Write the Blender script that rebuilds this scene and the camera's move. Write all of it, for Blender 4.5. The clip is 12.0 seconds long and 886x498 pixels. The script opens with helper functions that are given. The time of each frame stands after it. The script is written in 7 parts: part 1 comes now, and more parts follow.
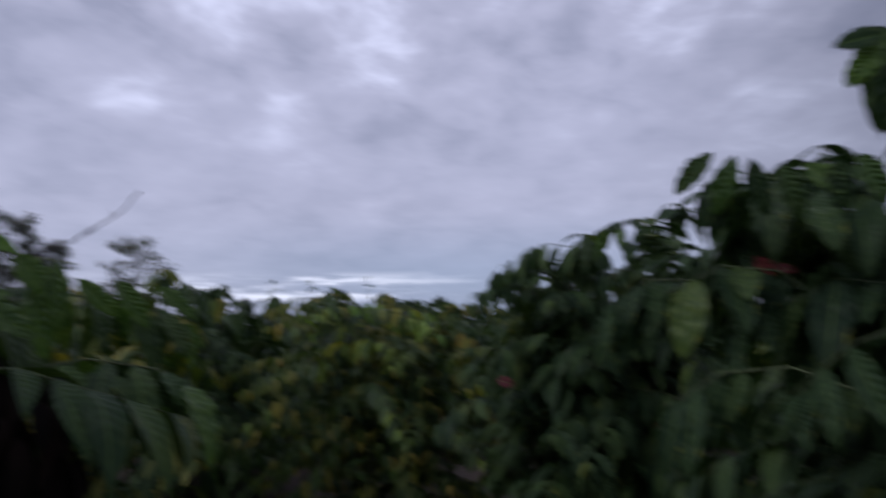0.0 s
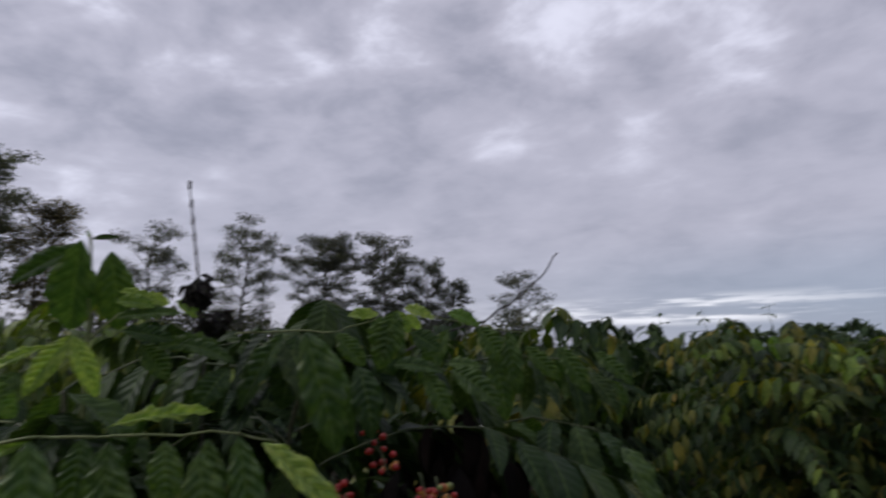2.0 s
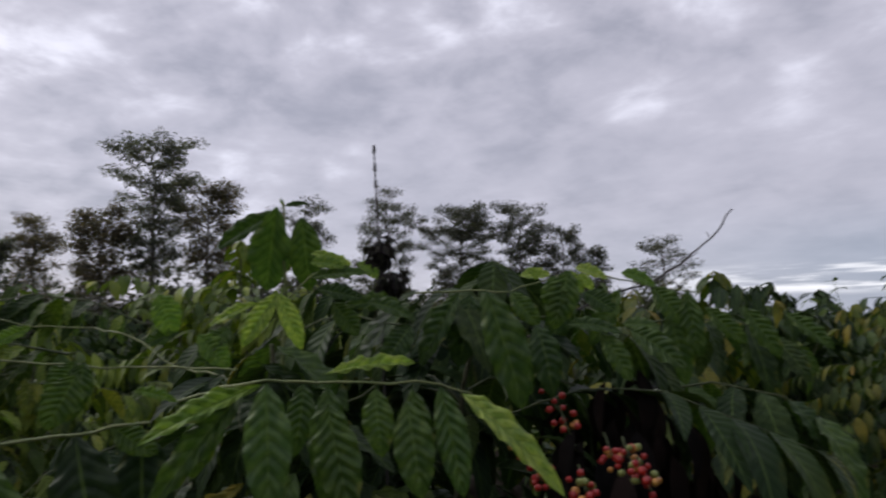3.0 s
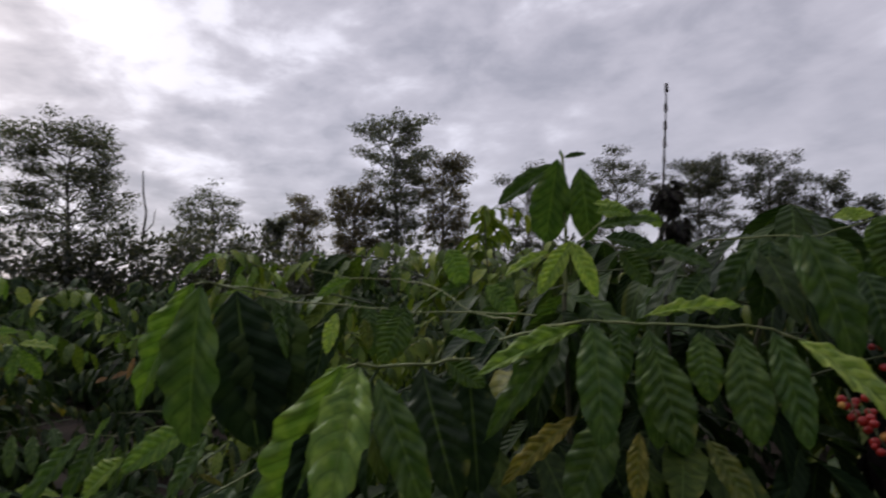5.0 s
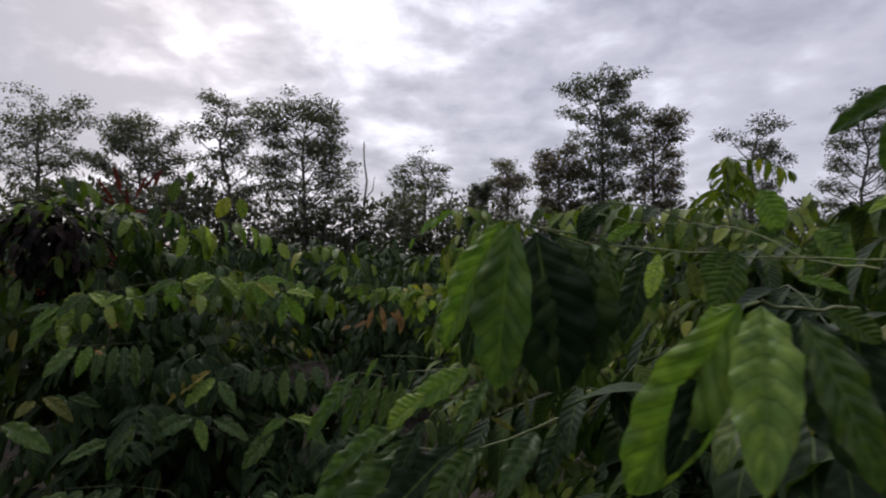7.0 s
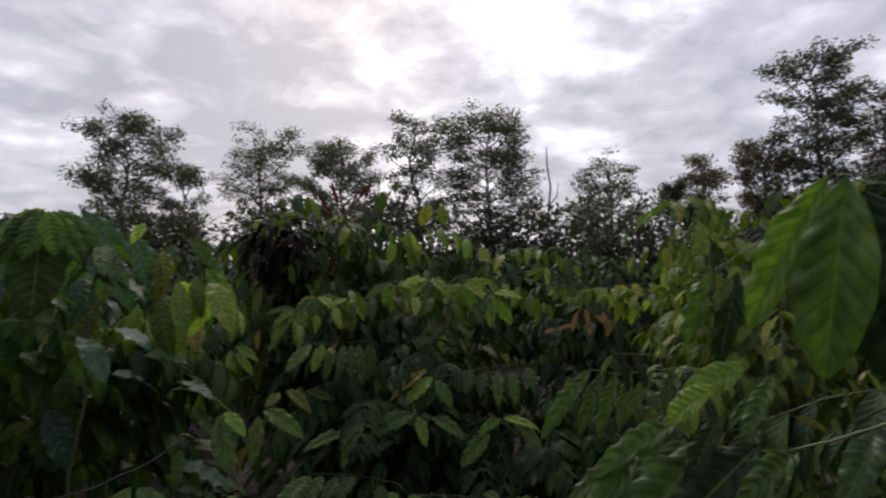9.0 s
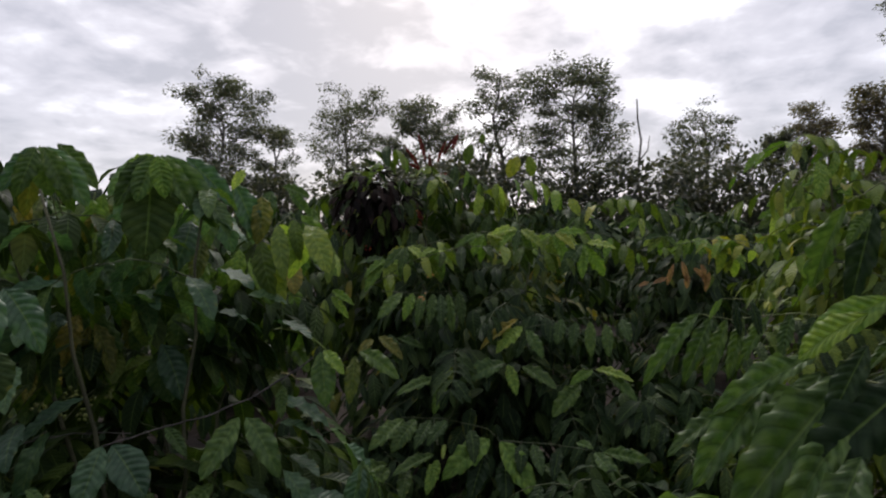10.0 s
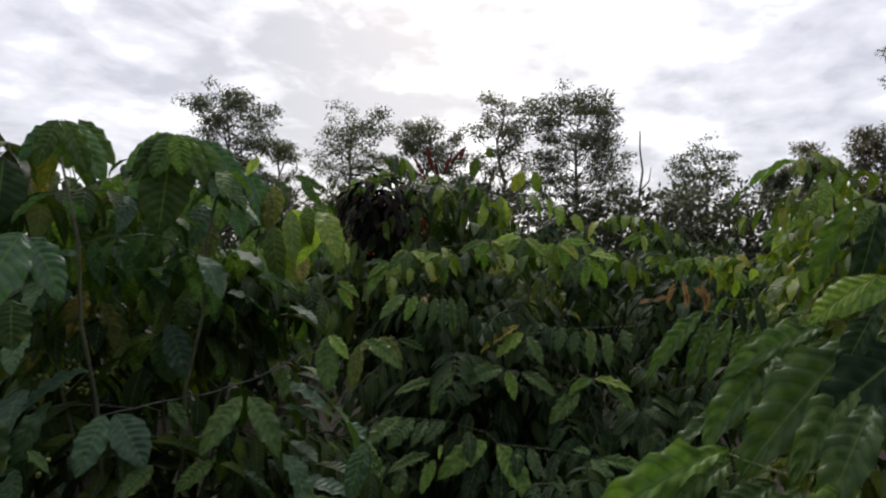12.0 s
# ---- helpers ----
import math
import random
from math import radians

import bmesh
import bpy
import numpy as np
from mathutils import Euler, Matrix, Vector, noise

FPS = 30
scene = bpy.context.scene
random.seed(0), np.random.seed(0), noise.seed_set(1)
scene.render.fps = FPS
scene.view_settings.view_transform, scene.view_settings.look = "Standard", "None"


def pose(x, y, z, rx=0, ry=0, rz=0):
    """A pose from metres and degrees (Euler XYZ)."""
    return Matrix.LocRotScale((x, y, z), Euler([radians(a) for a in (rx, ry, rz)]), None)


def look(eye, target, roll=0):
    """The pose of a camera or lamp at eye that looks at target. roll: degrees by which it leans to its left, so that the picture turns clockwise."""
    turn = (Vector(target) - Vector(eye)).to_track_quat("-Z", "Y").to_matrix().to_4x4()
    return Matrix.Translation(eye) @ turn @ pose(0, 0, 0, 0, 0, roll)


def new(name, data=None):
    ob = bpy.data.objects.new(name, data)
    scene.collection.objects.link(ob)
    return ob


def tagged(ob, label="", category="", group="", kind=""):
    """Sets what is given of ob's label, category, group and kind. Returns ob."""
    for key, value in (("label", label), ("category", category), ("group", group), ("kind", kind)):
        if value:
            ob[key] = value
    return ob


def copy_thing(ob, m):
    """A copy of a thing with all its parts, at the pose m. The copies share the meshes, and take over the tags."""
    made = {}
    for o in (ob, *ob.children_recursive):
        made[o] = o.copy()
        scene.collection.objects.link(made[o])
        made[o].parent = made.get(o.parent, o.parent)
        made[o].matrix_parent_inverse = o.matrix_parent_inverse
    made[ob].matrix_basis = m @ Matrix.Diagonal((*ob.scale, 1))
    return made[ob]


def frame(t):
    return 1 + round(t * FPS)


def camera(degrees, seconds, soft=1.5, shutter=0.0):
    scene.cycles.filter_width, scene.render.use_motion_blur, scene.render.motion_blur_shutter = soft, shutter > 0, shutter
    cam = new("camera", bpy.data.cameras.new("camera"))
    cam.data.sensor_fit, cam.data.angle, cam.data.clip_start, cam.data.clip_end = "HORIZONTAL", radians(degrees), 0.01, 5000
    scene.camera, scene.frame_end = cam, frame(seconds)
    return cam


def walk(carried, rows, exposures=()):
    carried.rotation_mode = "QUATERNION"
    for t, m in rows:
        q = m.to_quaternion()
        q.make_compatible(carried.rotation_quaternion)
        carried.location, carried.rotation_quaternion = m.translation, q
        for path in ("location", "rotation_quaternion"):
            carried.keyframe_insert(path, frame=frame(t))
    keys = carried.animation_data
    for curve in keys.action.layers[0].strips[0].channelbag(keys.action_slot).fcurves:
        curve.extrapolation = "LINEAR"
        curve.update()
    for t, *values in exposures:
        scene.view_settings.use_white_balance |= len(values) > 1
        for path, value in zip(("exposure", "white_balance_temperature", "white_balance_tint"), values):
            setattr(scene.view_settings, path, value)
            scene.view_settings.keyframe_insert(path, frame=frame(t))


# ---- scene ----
cam = camera(71.3, 12.0, soft=2.1, shutter=0.5)
ROWS = [
    (0.0, look((-0.293, -0.002, 1.757), (-0.345, 1.982, 1.999), -1.3)),
    (0.1, look((-0.307, 0.016, 1.764), (-0.504, 1.975, 2.041), -1.1)),
    (0.2, look((-0.316, 0.030, 1.769), (-0.619, 1.970, 2.072), -0.9)),
    (0.3, look((-0.323, 0.039, 1.773), (-0.701, 1.966, 2.094), -0.8)),
    (0.5, look((-0.333, 0.054, 1.779), (-0.826, 1.961, 2.127), -0.6)),
    (1.0, look((-0.362, 0.053, 1.827), (-1.045, 1.890, 2.226), -1.4)),
    (1.5, look((-0.384, 0.031, 1.847), (-1.220, 1.808, 2.228), -1.4)),
    (2.0, look((-0.414, -0.020, 1.844), (-1.541, 1.596, 2.188), -1.2)),
    (2.5, look((-0.446, -0.039, 1.835), (-1.755, 1.446, 2.122), -0.8)),
    (3.0, look((-0.477, -0.059, 1.829), (-1.938, 1.284, 2.080), -0.7)),
    (3.5, look((-0.504, -0.068, 1.825), (-2.113, 1.096, 2.060), -0.6)),
    (5.3, look((-0.539, -0.163, 1.796), (-2.434, 0.465, 1.913), -1.0)),
    (5.5, look((-0.545, -0.171, 1.790), (-2.467, 0.372, 1.890), -1.2)),
    (6.0, look((-0.576, -0.200, 1.781), (-2.533, 0.200, 1.876), -0.8)),
    (6.5, look((-0.618, -0.237, 1.771), (-2.603, -0.003, 1.827), -0.5)),
    (7.0, look((-0.649, -0.299, 1.768), (-2.645, -0.176, 1.802), 0.3)),
    (7.2, look((-0.659, -0.332, 1.765), (-2.656, -0.230, 1.793), 0.1)),
    (8.8, look((-0.704, -0.445, 1.735), (-2.670, -0.811, 1.765), -0.7)),
    (9.0, look((-0.706, -0.452, 1.718), (-2.653, -0.906, 1.785), -1.2)),
    (9.5, look((-0.709, -0.477, 1.689), (-2.617, -1.077, 1.674), -0.8)),
    (10.0, look((-0.738, -0.503, 1.656), (-2.607, -1.215, 1.600), -1.3)),
    (10.5, look((-0.745, -0.526, 1.620), (-2.598, -1.278, 1.558), -1.0)),
    (11.0, look((-0.682, -0.535, 1.569), (-2.520, -1.321, 1.613), -1.1)),
    (11.5, look((-0.661, -0.539, 1.526), (-2.513, -1.294, 1.517), -0.2)),
    (12.0, look((-0.697, -0.532, 1.540), (-2.569, -1.236, 1.563), 1.5)),
]
LIGHT = [(0.0, -0.06, 5800, 17), (1.0, -0.13, 6100, 14), (2.0, -0.07, 6320, 13), (2.5, 0.03, 6430, 13), (3.0, 0.11, 6480, 12), (3.5, 0.11, 6550, 12), (5.5, 0.06, 6600, 13), (7.0, 0.2, 6500, 12), (9.0, 0.27, 6650, 11), (9.5, 0.3, 6700, 11), (10.0, 0.5, 6730, 9), (10.5, 0.58, 6750, 8), (11.5, 0.52, 6750, 8), (12.0, 0.64, 6750, 6)]
walk(cam, ROWS, LIGHT)


# ---------------------------------------------------------------- sky and sun
SUN_YAW, SUN_UP = 112.0, 27.0


def bearing(yaw, up=0.0):
    """Unit direction, yaw in degrees from +y towards -x."""
    a, b = radians(yaw), radians(up)
    return Vector((-math.sin(a) * math.cos(b), math.cos(a) * math.cos(b), math.sin(b)))


class Nodes:
    """Short-hand for building node trees."""

    def __init__(self, tree):
        self.tree = tree
        tree.nodes.clear()

    def add(self, kind, **inputs):
        n = self.tree.nodes.new(kind)
        for key, value in inputs.items():
            self.put(n.inputs[key.replace("_", " ")], value)
        return n

    def put(self, socket, value):
        if isinstance(value, bpy.types.NodeSocket):
            self.tree.links.new(value, socket)
        else:
            socket.default_value = value

    def math(self, op, a, b=0.0, c=0.0, clamp=False):
        n = self.tree.nodes.new("ShaderNodeMath")
        n.operation, n.use_clamp = op, clamp
        for s, v in zip(n.inputs, (a, b, c)):
            self.put(s, v)
        return n.outputs[0]

    def vmath(self, op, a, b=(0, 0, 0)):
        n = self.tree.nodes.new("ShaderNodeVectorMath")
        n.operation = op
        self.put(n.inputs[0], a)
        self.put(n.inputs[1], b)
        return n.outputs["Value"] if op in ("DOT_PRODUCT", "LENGTH") else n.outputs[0]

    def mix(self, f, a, b, how="MIX"):
        n = self.tree.nodes.new("ShaderNodeMix")
        n.data_type, n.blend_type = "RGBA", how
        self.put(n.inputs["Factor"], f)
        self.put(n.inputs[6], a)
        self.put(n.inputs[7], b)
        return n.outputs[2]

    def ramp(self, f, *stops):
        n = self.tree.nodes.new("ShaderNodeValToRGB")
        e = n.color_ramp.elements
        while len(e) < len(stops):
            e.new(0.5)
        for el, (p, c) in zip(e, stops):
            el.position, el.color = p, c if len(c) == 4 else (*c, 1)
        self.put(n.inputs[0], f)
        return n.outputs[0]

    def span(self, v, a, b, lo=0.0, hi=1.0):
        n = self.tree.nodes.new("ShaderNodeMapRange")
        n.interpolation_type = "SMOOTHSTEP"
        for s, x in zip(n.inputs, (v, a, b, lo, hi)):
            self.put(s, x)
        return n.outputs[0]

    def noise(self, vec, scale, detail=4.0, rough=0.55, distort=0.0):
        n = self.add("ShaderNodeTexNoise", Scale=scale, Detail=detail, Roughness=rough, Distortion=distort)
        if vec is not None:
            self.put(n.inputs["Vector"], vec)
        return n.outputs["Fac"]


def make_world():
    w = bpy.data.worlds.new("overcast_sky")
    scene.world = w
    w.use_nodes = True
    k = Nodes(w.node_tree)
    d = k.add("ShaderNodeTexCoord").outputs["Generated"]
    xyz = k.add("ShaderNodeSeparateXYZ", Vector=d).outputs
    up = k.math("MAXIMUM", xyz["Z"], 0.0)
    # the cloud deck as a plane overhead, squeezed together towards the horizon
    deck = k.add("ShaderNodeCombineXYZ", X=k.math("DIVIDE", xyz["X"], k.math("ADD", up, 0.27)),
                 Y=k.math("DIVIDE", xyz["Y"], k.math("ADD", up, 0.27)), Z=0.3).outputs[0]
    big = k.noise(deck, 1.7, 3.0, 0.52, 0.15)
    small = k.noise(k.vmath("ADD", deck, (7.3, 2.1, 0.0)), 5.2, 4.0, 0.52, 0.25)
    thin = k.math("ADD", k.math("MULTIPLY", big, 0.5), k.math("MULTIPLY", small, 0.5))
    for yaw, el, tight, amount in ((12.0, 33.0, 26.0, 0.055), (100.0, 26.0, 18.0, 0.03), (19.0, 14.0, 60.0, -0.07), (45.0, 14.0, 30.0, -0.03), (118.0, 12.0, 60.0, -0.03)):
        lobe = k.math("POWER", k.math("MAXIMUM", k.vmath("DOT_PRODUCT", d, tuple(bearing(yaw, el))), 0.0), tight)
        thin = k.math("ADD", thin, k.math("MULTIPLY", lobe, amount))
    near_sun = k.math("MAXIMUM", k.vmath("DOT_PRODUCT", d, tuple(bearing(SUN_YAW, SUN_UP))), 0.0)
    even = k.math("MULTIPLY", k.span(xyz["Z"], 0.5, 0.22), k.math("SUBTRACT", 1.0, k.math("POWER", near_sun, 3.0)))
    thin = k.math("ADD", thin, k.math("MULTIPLY", k.math("SUBTRACT", 0.475, thin), k.math("MULTIPLY", even, 0.6)))
    thin = k.math("ADD", thin, k.math("MULTIPLY", k.math("SUBTRACT", thin, 0.52), k.math("MULTIPLY", k.math("POWER", near_sun, 4.0), 0.45)))
    deck_low = k.add("ShaderNodeCombineXYZ", X=k.math("DIVIDE", xyz["X"], k.math("ADD", up, 0.14)),
                     Y=k.math("DIVIDE", xyz["Y"], k.math("ADD", up, 0.14)), Z=1.7).outputs[0]
    puffs = k.noise(deck_low, 3.4, 6.0, 0.6, 0.35)
    thin = k.math("ADD", thin, k.math("MULTIPLY", k.math("SUBTRACT", puffs, 0.5), k.math("SUBTRACT", 0.36, k.math("MULTIPLY", even, 0.24))))
    glow = k.math("POWER", near_sun, 17.0)
    grey = k.mix(k.span(thin, 0.36, 0.53), (0.36, 0.365, 0.425, 1), (0.52, 0.515, 0.58, 1))
    white = k.mix(k.span(thin, 0.50, 0.66), grey, (0.84, 0.845, 0.93, 1))
    lit = k.mix(k.math("MULTIPLY", glow, k.span(thin, 0.4, 0.56, 0.25, 1.0)), (0.94, 0.94, 0.97, 1), (1.14, 1.125, 1.115, 1))
    west = k.span(k.vmath("DOT_PRODUCT", d, tuple(bearing(SUN_YAW))), -1.0, -0.5, 0.34, 1.0)
    deck_colour = k.vmath("SCALE", k.mix(1.0, white, lit, "MULTIPLY"))
    k.put(deck_colour.node.inputs["Scale"], west)
    # a brighter gap under the deck, low over the horizon
    streak = k.noise(k.vmath("MULTIPLY", d, (2.6, 2.6, 30.0)), 2.2, 5.0, 0.55)
    far_gap = k.math("POWER", k.math("MAXIMUM", k.vmath("DOT_PRODUCT", d, tuple(bearing(0.0, 4.0))), 0.0), 9.0)
    low = k.math("MULTIPLY", k.span(xyz["Z"], 0.2, 0.06), far_gap)
    haze = k.mix(k.math("MULTIPLY", low, 0.8), deck_colour, (0.285, 0.34, 0.44, 1))
    open_strip = k.math("POWER", k.math("MAXIMUM", k.vmath("DOT_PRODUCT", d, tuple(bearing(15.0, 4.0))), 0.0), 40.0)
    band = k.math("MULTIPLY", k.span(xyz["Z"], 0.09, 0.07), k.span(xyz["Z"], 0.035, 0.05))
    strip = k.math("MULTIPLY", k.math("MULTIPLY", band, k.span(streak, 0.45, 0.6)), open_strip)
    cloud = k.mix(strip, haze, (0.92, 0.93, 0.98, 1))
    sky = k.add("ShaderNodeTexSky")
    sky.sky_type, sky.sun_disc, sky.sun_elevation, sky.sun_rotation = "NISHITA", False, radians(SUN_UP), radians(-SUN_YAW)
    clear = k.add("ShaderNodeBackground", Color=sky.outputs[0], Strength=0.01)
    covered = k.add("ShaderNodeBackground", Color=cloud, Strength=1.0)
    total = k.add("ShaderNodeAddShader")
    k.put(total.inputs[0], clear.outputs[0])
    k.put(total.inputs[1], covered.outputs[0])
    k.add("ShaderNodeOutputWorld", Surface=total.outputs[0])


make_world()
sun = new("sun", bpy.data.lights.new("sun", "SUN"))
sun.data.energy, sun.data.angle, sun.data.color = 1.1, radians(30), (1.0, 0.97, 0.92)
sun.matrix_world = look((0, 0, 30), Vector((0, 0, 30)) - bearing(SUN_YAW, SUN_UP + 15))


# ---------------------------------------------------------------- materials
def material(name):
    m = bpy.data.materials.new(name)
    m.use_nodes = True
    return m, Nodes(m.node_tree)


def leaf_material(name, stops, single, gloss=0.45, thin=0.36, ribs=True, sheen=0.3):
    """Leaf blade: colour by leaf, paler midrib, side-vein creases with their shade painted dark, glossy cuticle, some
    light through the blade.
    """
    m, k = material(name)
    uv = k.add("ShaderNodeSeparateXYZ", Vector=k.add("ShaderNodeUVMap").outputs[0]).outputs
    pick = k.add("ShaderNodeObjectInfo").outputs["Random"] if single else k.add("ShaderNodeNewGeometry").outputs["Random Per Island"]
    base = k.ramp(pick, *stops)
    across = k.math("ABSOLUTE", k.math("SUBTRACT", uv["X"], 0.5))
    place = k.add("ShaderNodeTexCoord").outputs["Object"]
    mottled = k.mix(k.span(k.noise(place, 9.0, 3.0), 0.35, 0.7), (0.66, 0.74, 0.72, 1), (1.28, 1.17, 1.15, 1))
    col = k.mix(1.0, base, mottled, "MULTIPLY")
    if ribs:
        veins = k.math("PINGPONG", k.math("ADD", k.math("MULTIPLY", k.math("SUBTRACT", uv["Y"], k.math("MULTIPLY", across, 0.34)), 9.0), k.math("MULTIPLY", k.noise(place, 4.0, 2.0), 0.4)), 0.5)
        mid = k.span(across, 0.035, 0.012)
        # dark lines put the shade of the vein creases into the colour
        col = k.mix(k.math("MULTIPLY", mid, 0.4), k.mix(1.0, col, k.ramp(veins, (0.0, (0.62, 0.66, 0.6)), (0.16, (0.95, 0.95, 0.95)), (1.0, (1.08, 1.07, 1.05))), "MULTIPLY"), (0.16, 0.24, 0.06, 1))
        edge = k.math("MULTIPLY", k.span(k.noise(place, 5.0, 4.0), 0.56, 0.68), k.span(across, 0.25, 0.48))
        col = k.mix(k.math("MULTIPLY", edge, 0.55), col, (0.2, 0.2, 0.03, 1))
        bump = k.add("ShaderNodeBump", Strength=k.span(k.math("FRACT", k.math("MULTIPLY", pick, 7.3)), 0.0, 1.0, 0.35, 0.85), Distance=0.006, Height=k.math("SUBTRACT", veins, k.math("MULTIPLY", mid, 0.3)))
        normal = bump.outputs[0]
    face = k.add("ShaderNodeBsdfPrincipled", Base_Color=col, Roughness=k.span(k.noise(place, 14.0), 0.3, 0.7, gloss - 0.06, gloss + 0.14), IOR=1.45)
    face.inputs["Specular IOR Level"].default_value = sheen
    if ribs:
        k.put(face.inputs["Normal"], normal)
    through_light = k.add("ShaderNodeBsdfTranslucent", Color=k.mix(1.0, col, (1.35, 1.5, 0.65, 1), "MULTIPLY"))
    both = k.add("ShaderNodeMixShader", Fac=thin)
    k.put(both.inputs[1], face.outputs[0])
    k.put(both.inputs[2], through_light.outputs[0])
    k.add("ShaderNodeOutputMaterial", Surface=both.outputs[0])
    return m


DARK_MIX = ((0.0, (0.02, 0.038, 0.014)), (0.45, (0.032, 0.058, 0.017)), (0.8, (0.054, 0.086, 0.021)), (0.96, (0.095, 0.14, 0.024)), (1.0, (0.18, 0.16, 0.02)))
FRESH_MIX = ((0.0, (0.06, 0.10, 0.018)), (0.45, (0.125, 0.185, 0.028)), (0.85, (0.2, 0.265, 0.038)), (1.0, (0.27, 0.28, 0.042)))
GOLD_MIX = ((0.0, (0.015, 0.037, 0.01)), (0.45, (0.034, 0.068, 0.013)), (0.78, (0.075, 0.1, 0.017)), (0.93, (0.15, 0.145, 0.022)), (1.0, (0.27, 0.21, 0.035)))
# greyed: haze over the far trees is mixed into this leaf colour
HAZY_TREE_MIX = ((0.0, (0.06, 0.067, 0.062)), (0.6, (0.10, 0.108, 0.095)), (1.0, (0.165, 0.16, 0.135)))
LEAF = leaf_material("coffee_leaf", DARK_MIX, True, thin=0.18, sheen=0.22)
LEAF_MASS = leaf_material("coffee_foliage", DARK_MIX, False, thin=0.18, sheen=0.16)
LEAF_FRESH = leaf_material("fresh_coffee_leaf", FRESH_MIX, True, thin=0.2)
YOUNG_MASS = leaf_material("fresh_coffee_foliage", FRESH_MIX, False, thin=0.2)
GOLD_TIPS = leaf_material("yellow_coffee_foliage", ((0.0, (0.06, 0.10, 0.015)), (0.5, (0.12, 0.14, 0.02)), (0.85, (0.2, 0.18, 0.025)), (1.0, (0.3, 0.2, 0.04))), False)
LEAF_GOLD = leaf_material("yellowing_coffee_foliage", GOLD_MIX, False, thin=0.22)
LEAF_YOUNG = leaf_material("young_coffee_leaf", ((0.0, (0.26, 0.37, 0.07)), (1.0, (0.34, 0.44, 0.1))), True, 0.34, 0.36)
LEAF_BRIGHT = leaf_material("fresh_green_coffee_leaf", ((0.0, (0.11, 0.20, 0.036)), (0.6, (0.155, 0.26, 0.045)), (1.0, (0.21, 0.31, 0.058))), True, 0.38, 0.3, sheen=0.22)
LEAF_DEEP = leaf_material("deep_green_coffee_leaf", ((0.0, (0.037, 0.075, 0.02)), (1.0, (0.078, 0.136, 0.027))), True, 0.42, 0.23, sheen=0.3)
# darkest leaf colours: shade within and low on the bushes is put into them
SHADED_MIX = ((0.0, (0.016, 0.032, 0.015)), (0.6, (0.027, 0.051, 0.019)), (1.0, (0.047, 0.077, 0.024)))
LEAF_SHADED = leaf_material("shaded_coffee_leaf", SHADED_MIX, True, 0.5, 0.15, sheen=0.12)
SHADED_MASS = leaf_material("shaded_coffee_foliage", SHADED_MIX, False, 0.5, 0.15, sheen=0.12)
LEAF_YELLOW = leaf_material("yellow_coffee_leaf", ((0.0, (0.24, 0.27, 0.03)), (1.0, (0.4, 0.33, 0.04))), True, 0.45)
LEAF_TEAL = leaf_material("bluish_green_coffee_leaf", ((0.0, (0.045, 0.098, 0.056)), (0.6, (0.072, 0.145, 0.074)), (1.0, (0.11, 0.19, 0.085))), True, 0.38, 0.32, sheen=0.42)
LEAF_WET = leaf_material("wet_coffee_leaf", SHADED_MIX, True, 0.16, 0.1, sheen=1.0)
LEAF_MID = leaf_material("grown_green_coffee_leaf", ((0.0, (0.07, 0.13, 0.036)), (1.0, (0.11, 0.18, 0.048))), True, 0.38, 0.26, sheen=0.28)
LEAF_FADED = leaf_material("faded_olive_coffee_leaf", ((0.0, (0.09, 0.12, 0.026)), (0.6, (0.16, 0.16, 0.03)), (1.0, (0.24, 0.2, 0.035))), True, 0.45, 0.25)
LEAF_RED = leaf_material("reddened_coffee_leaf", ((0.0, (0.075, 0.011, 0.017)), (1.0, (0.155, 0.023, 0.026))), True, 0.45, 0.24)
LEAF_DRY = leaf_material("dry_brown_coffee_leaf", ((0.0, (0.24, 0.13, 0.085)), (1.0, (0.38, 0.22, 0.15))), True, 0.7)
LEAF_DEAD = leaf_material("withered_black_leaf", ((0.0, (0.012, 0.010, 0.012)), (1.0, (0.03, 0.022, 0.02))), True, 0.7, 0.05)
# near-black leaves for hollows: the shade there is put into their colour
LEAF_SHADE_MASS = leaf_material("withered_foliage", ((0.0, (0.008, 0.007, 0.007)), (1.0, (0.022, 0.015, 0.013))), False, 0.85, 0.05, ribs=False, sheen=0.1)
TREE_LEAF = leaf_material("hazy_shade_tree_foliage", HAZY_TREE_MIX, False, 0.6, 0.45, ribs=False)
TREE_LEAF_DARK = leaf_material("dark_shade_tree_foliage", ((0.0, (0.04, 0.046, 0.042)), (0.6, (0.075, 0.08, 0.066)), (1.0, (0.125, 0.118, 0.09))), False, 0.5, 0.35, ribs=False)
TREE_LEAF_WARM = leaf_material("browned_shade_tree_foliage", ((0.0, (0.075, 0.07, 0.06)), (0.6, (0.12, 0.1, 0.08)), (1.0, (0.19, 0.145, 0.105))), False, 0.5, 0.45, ribs=False)


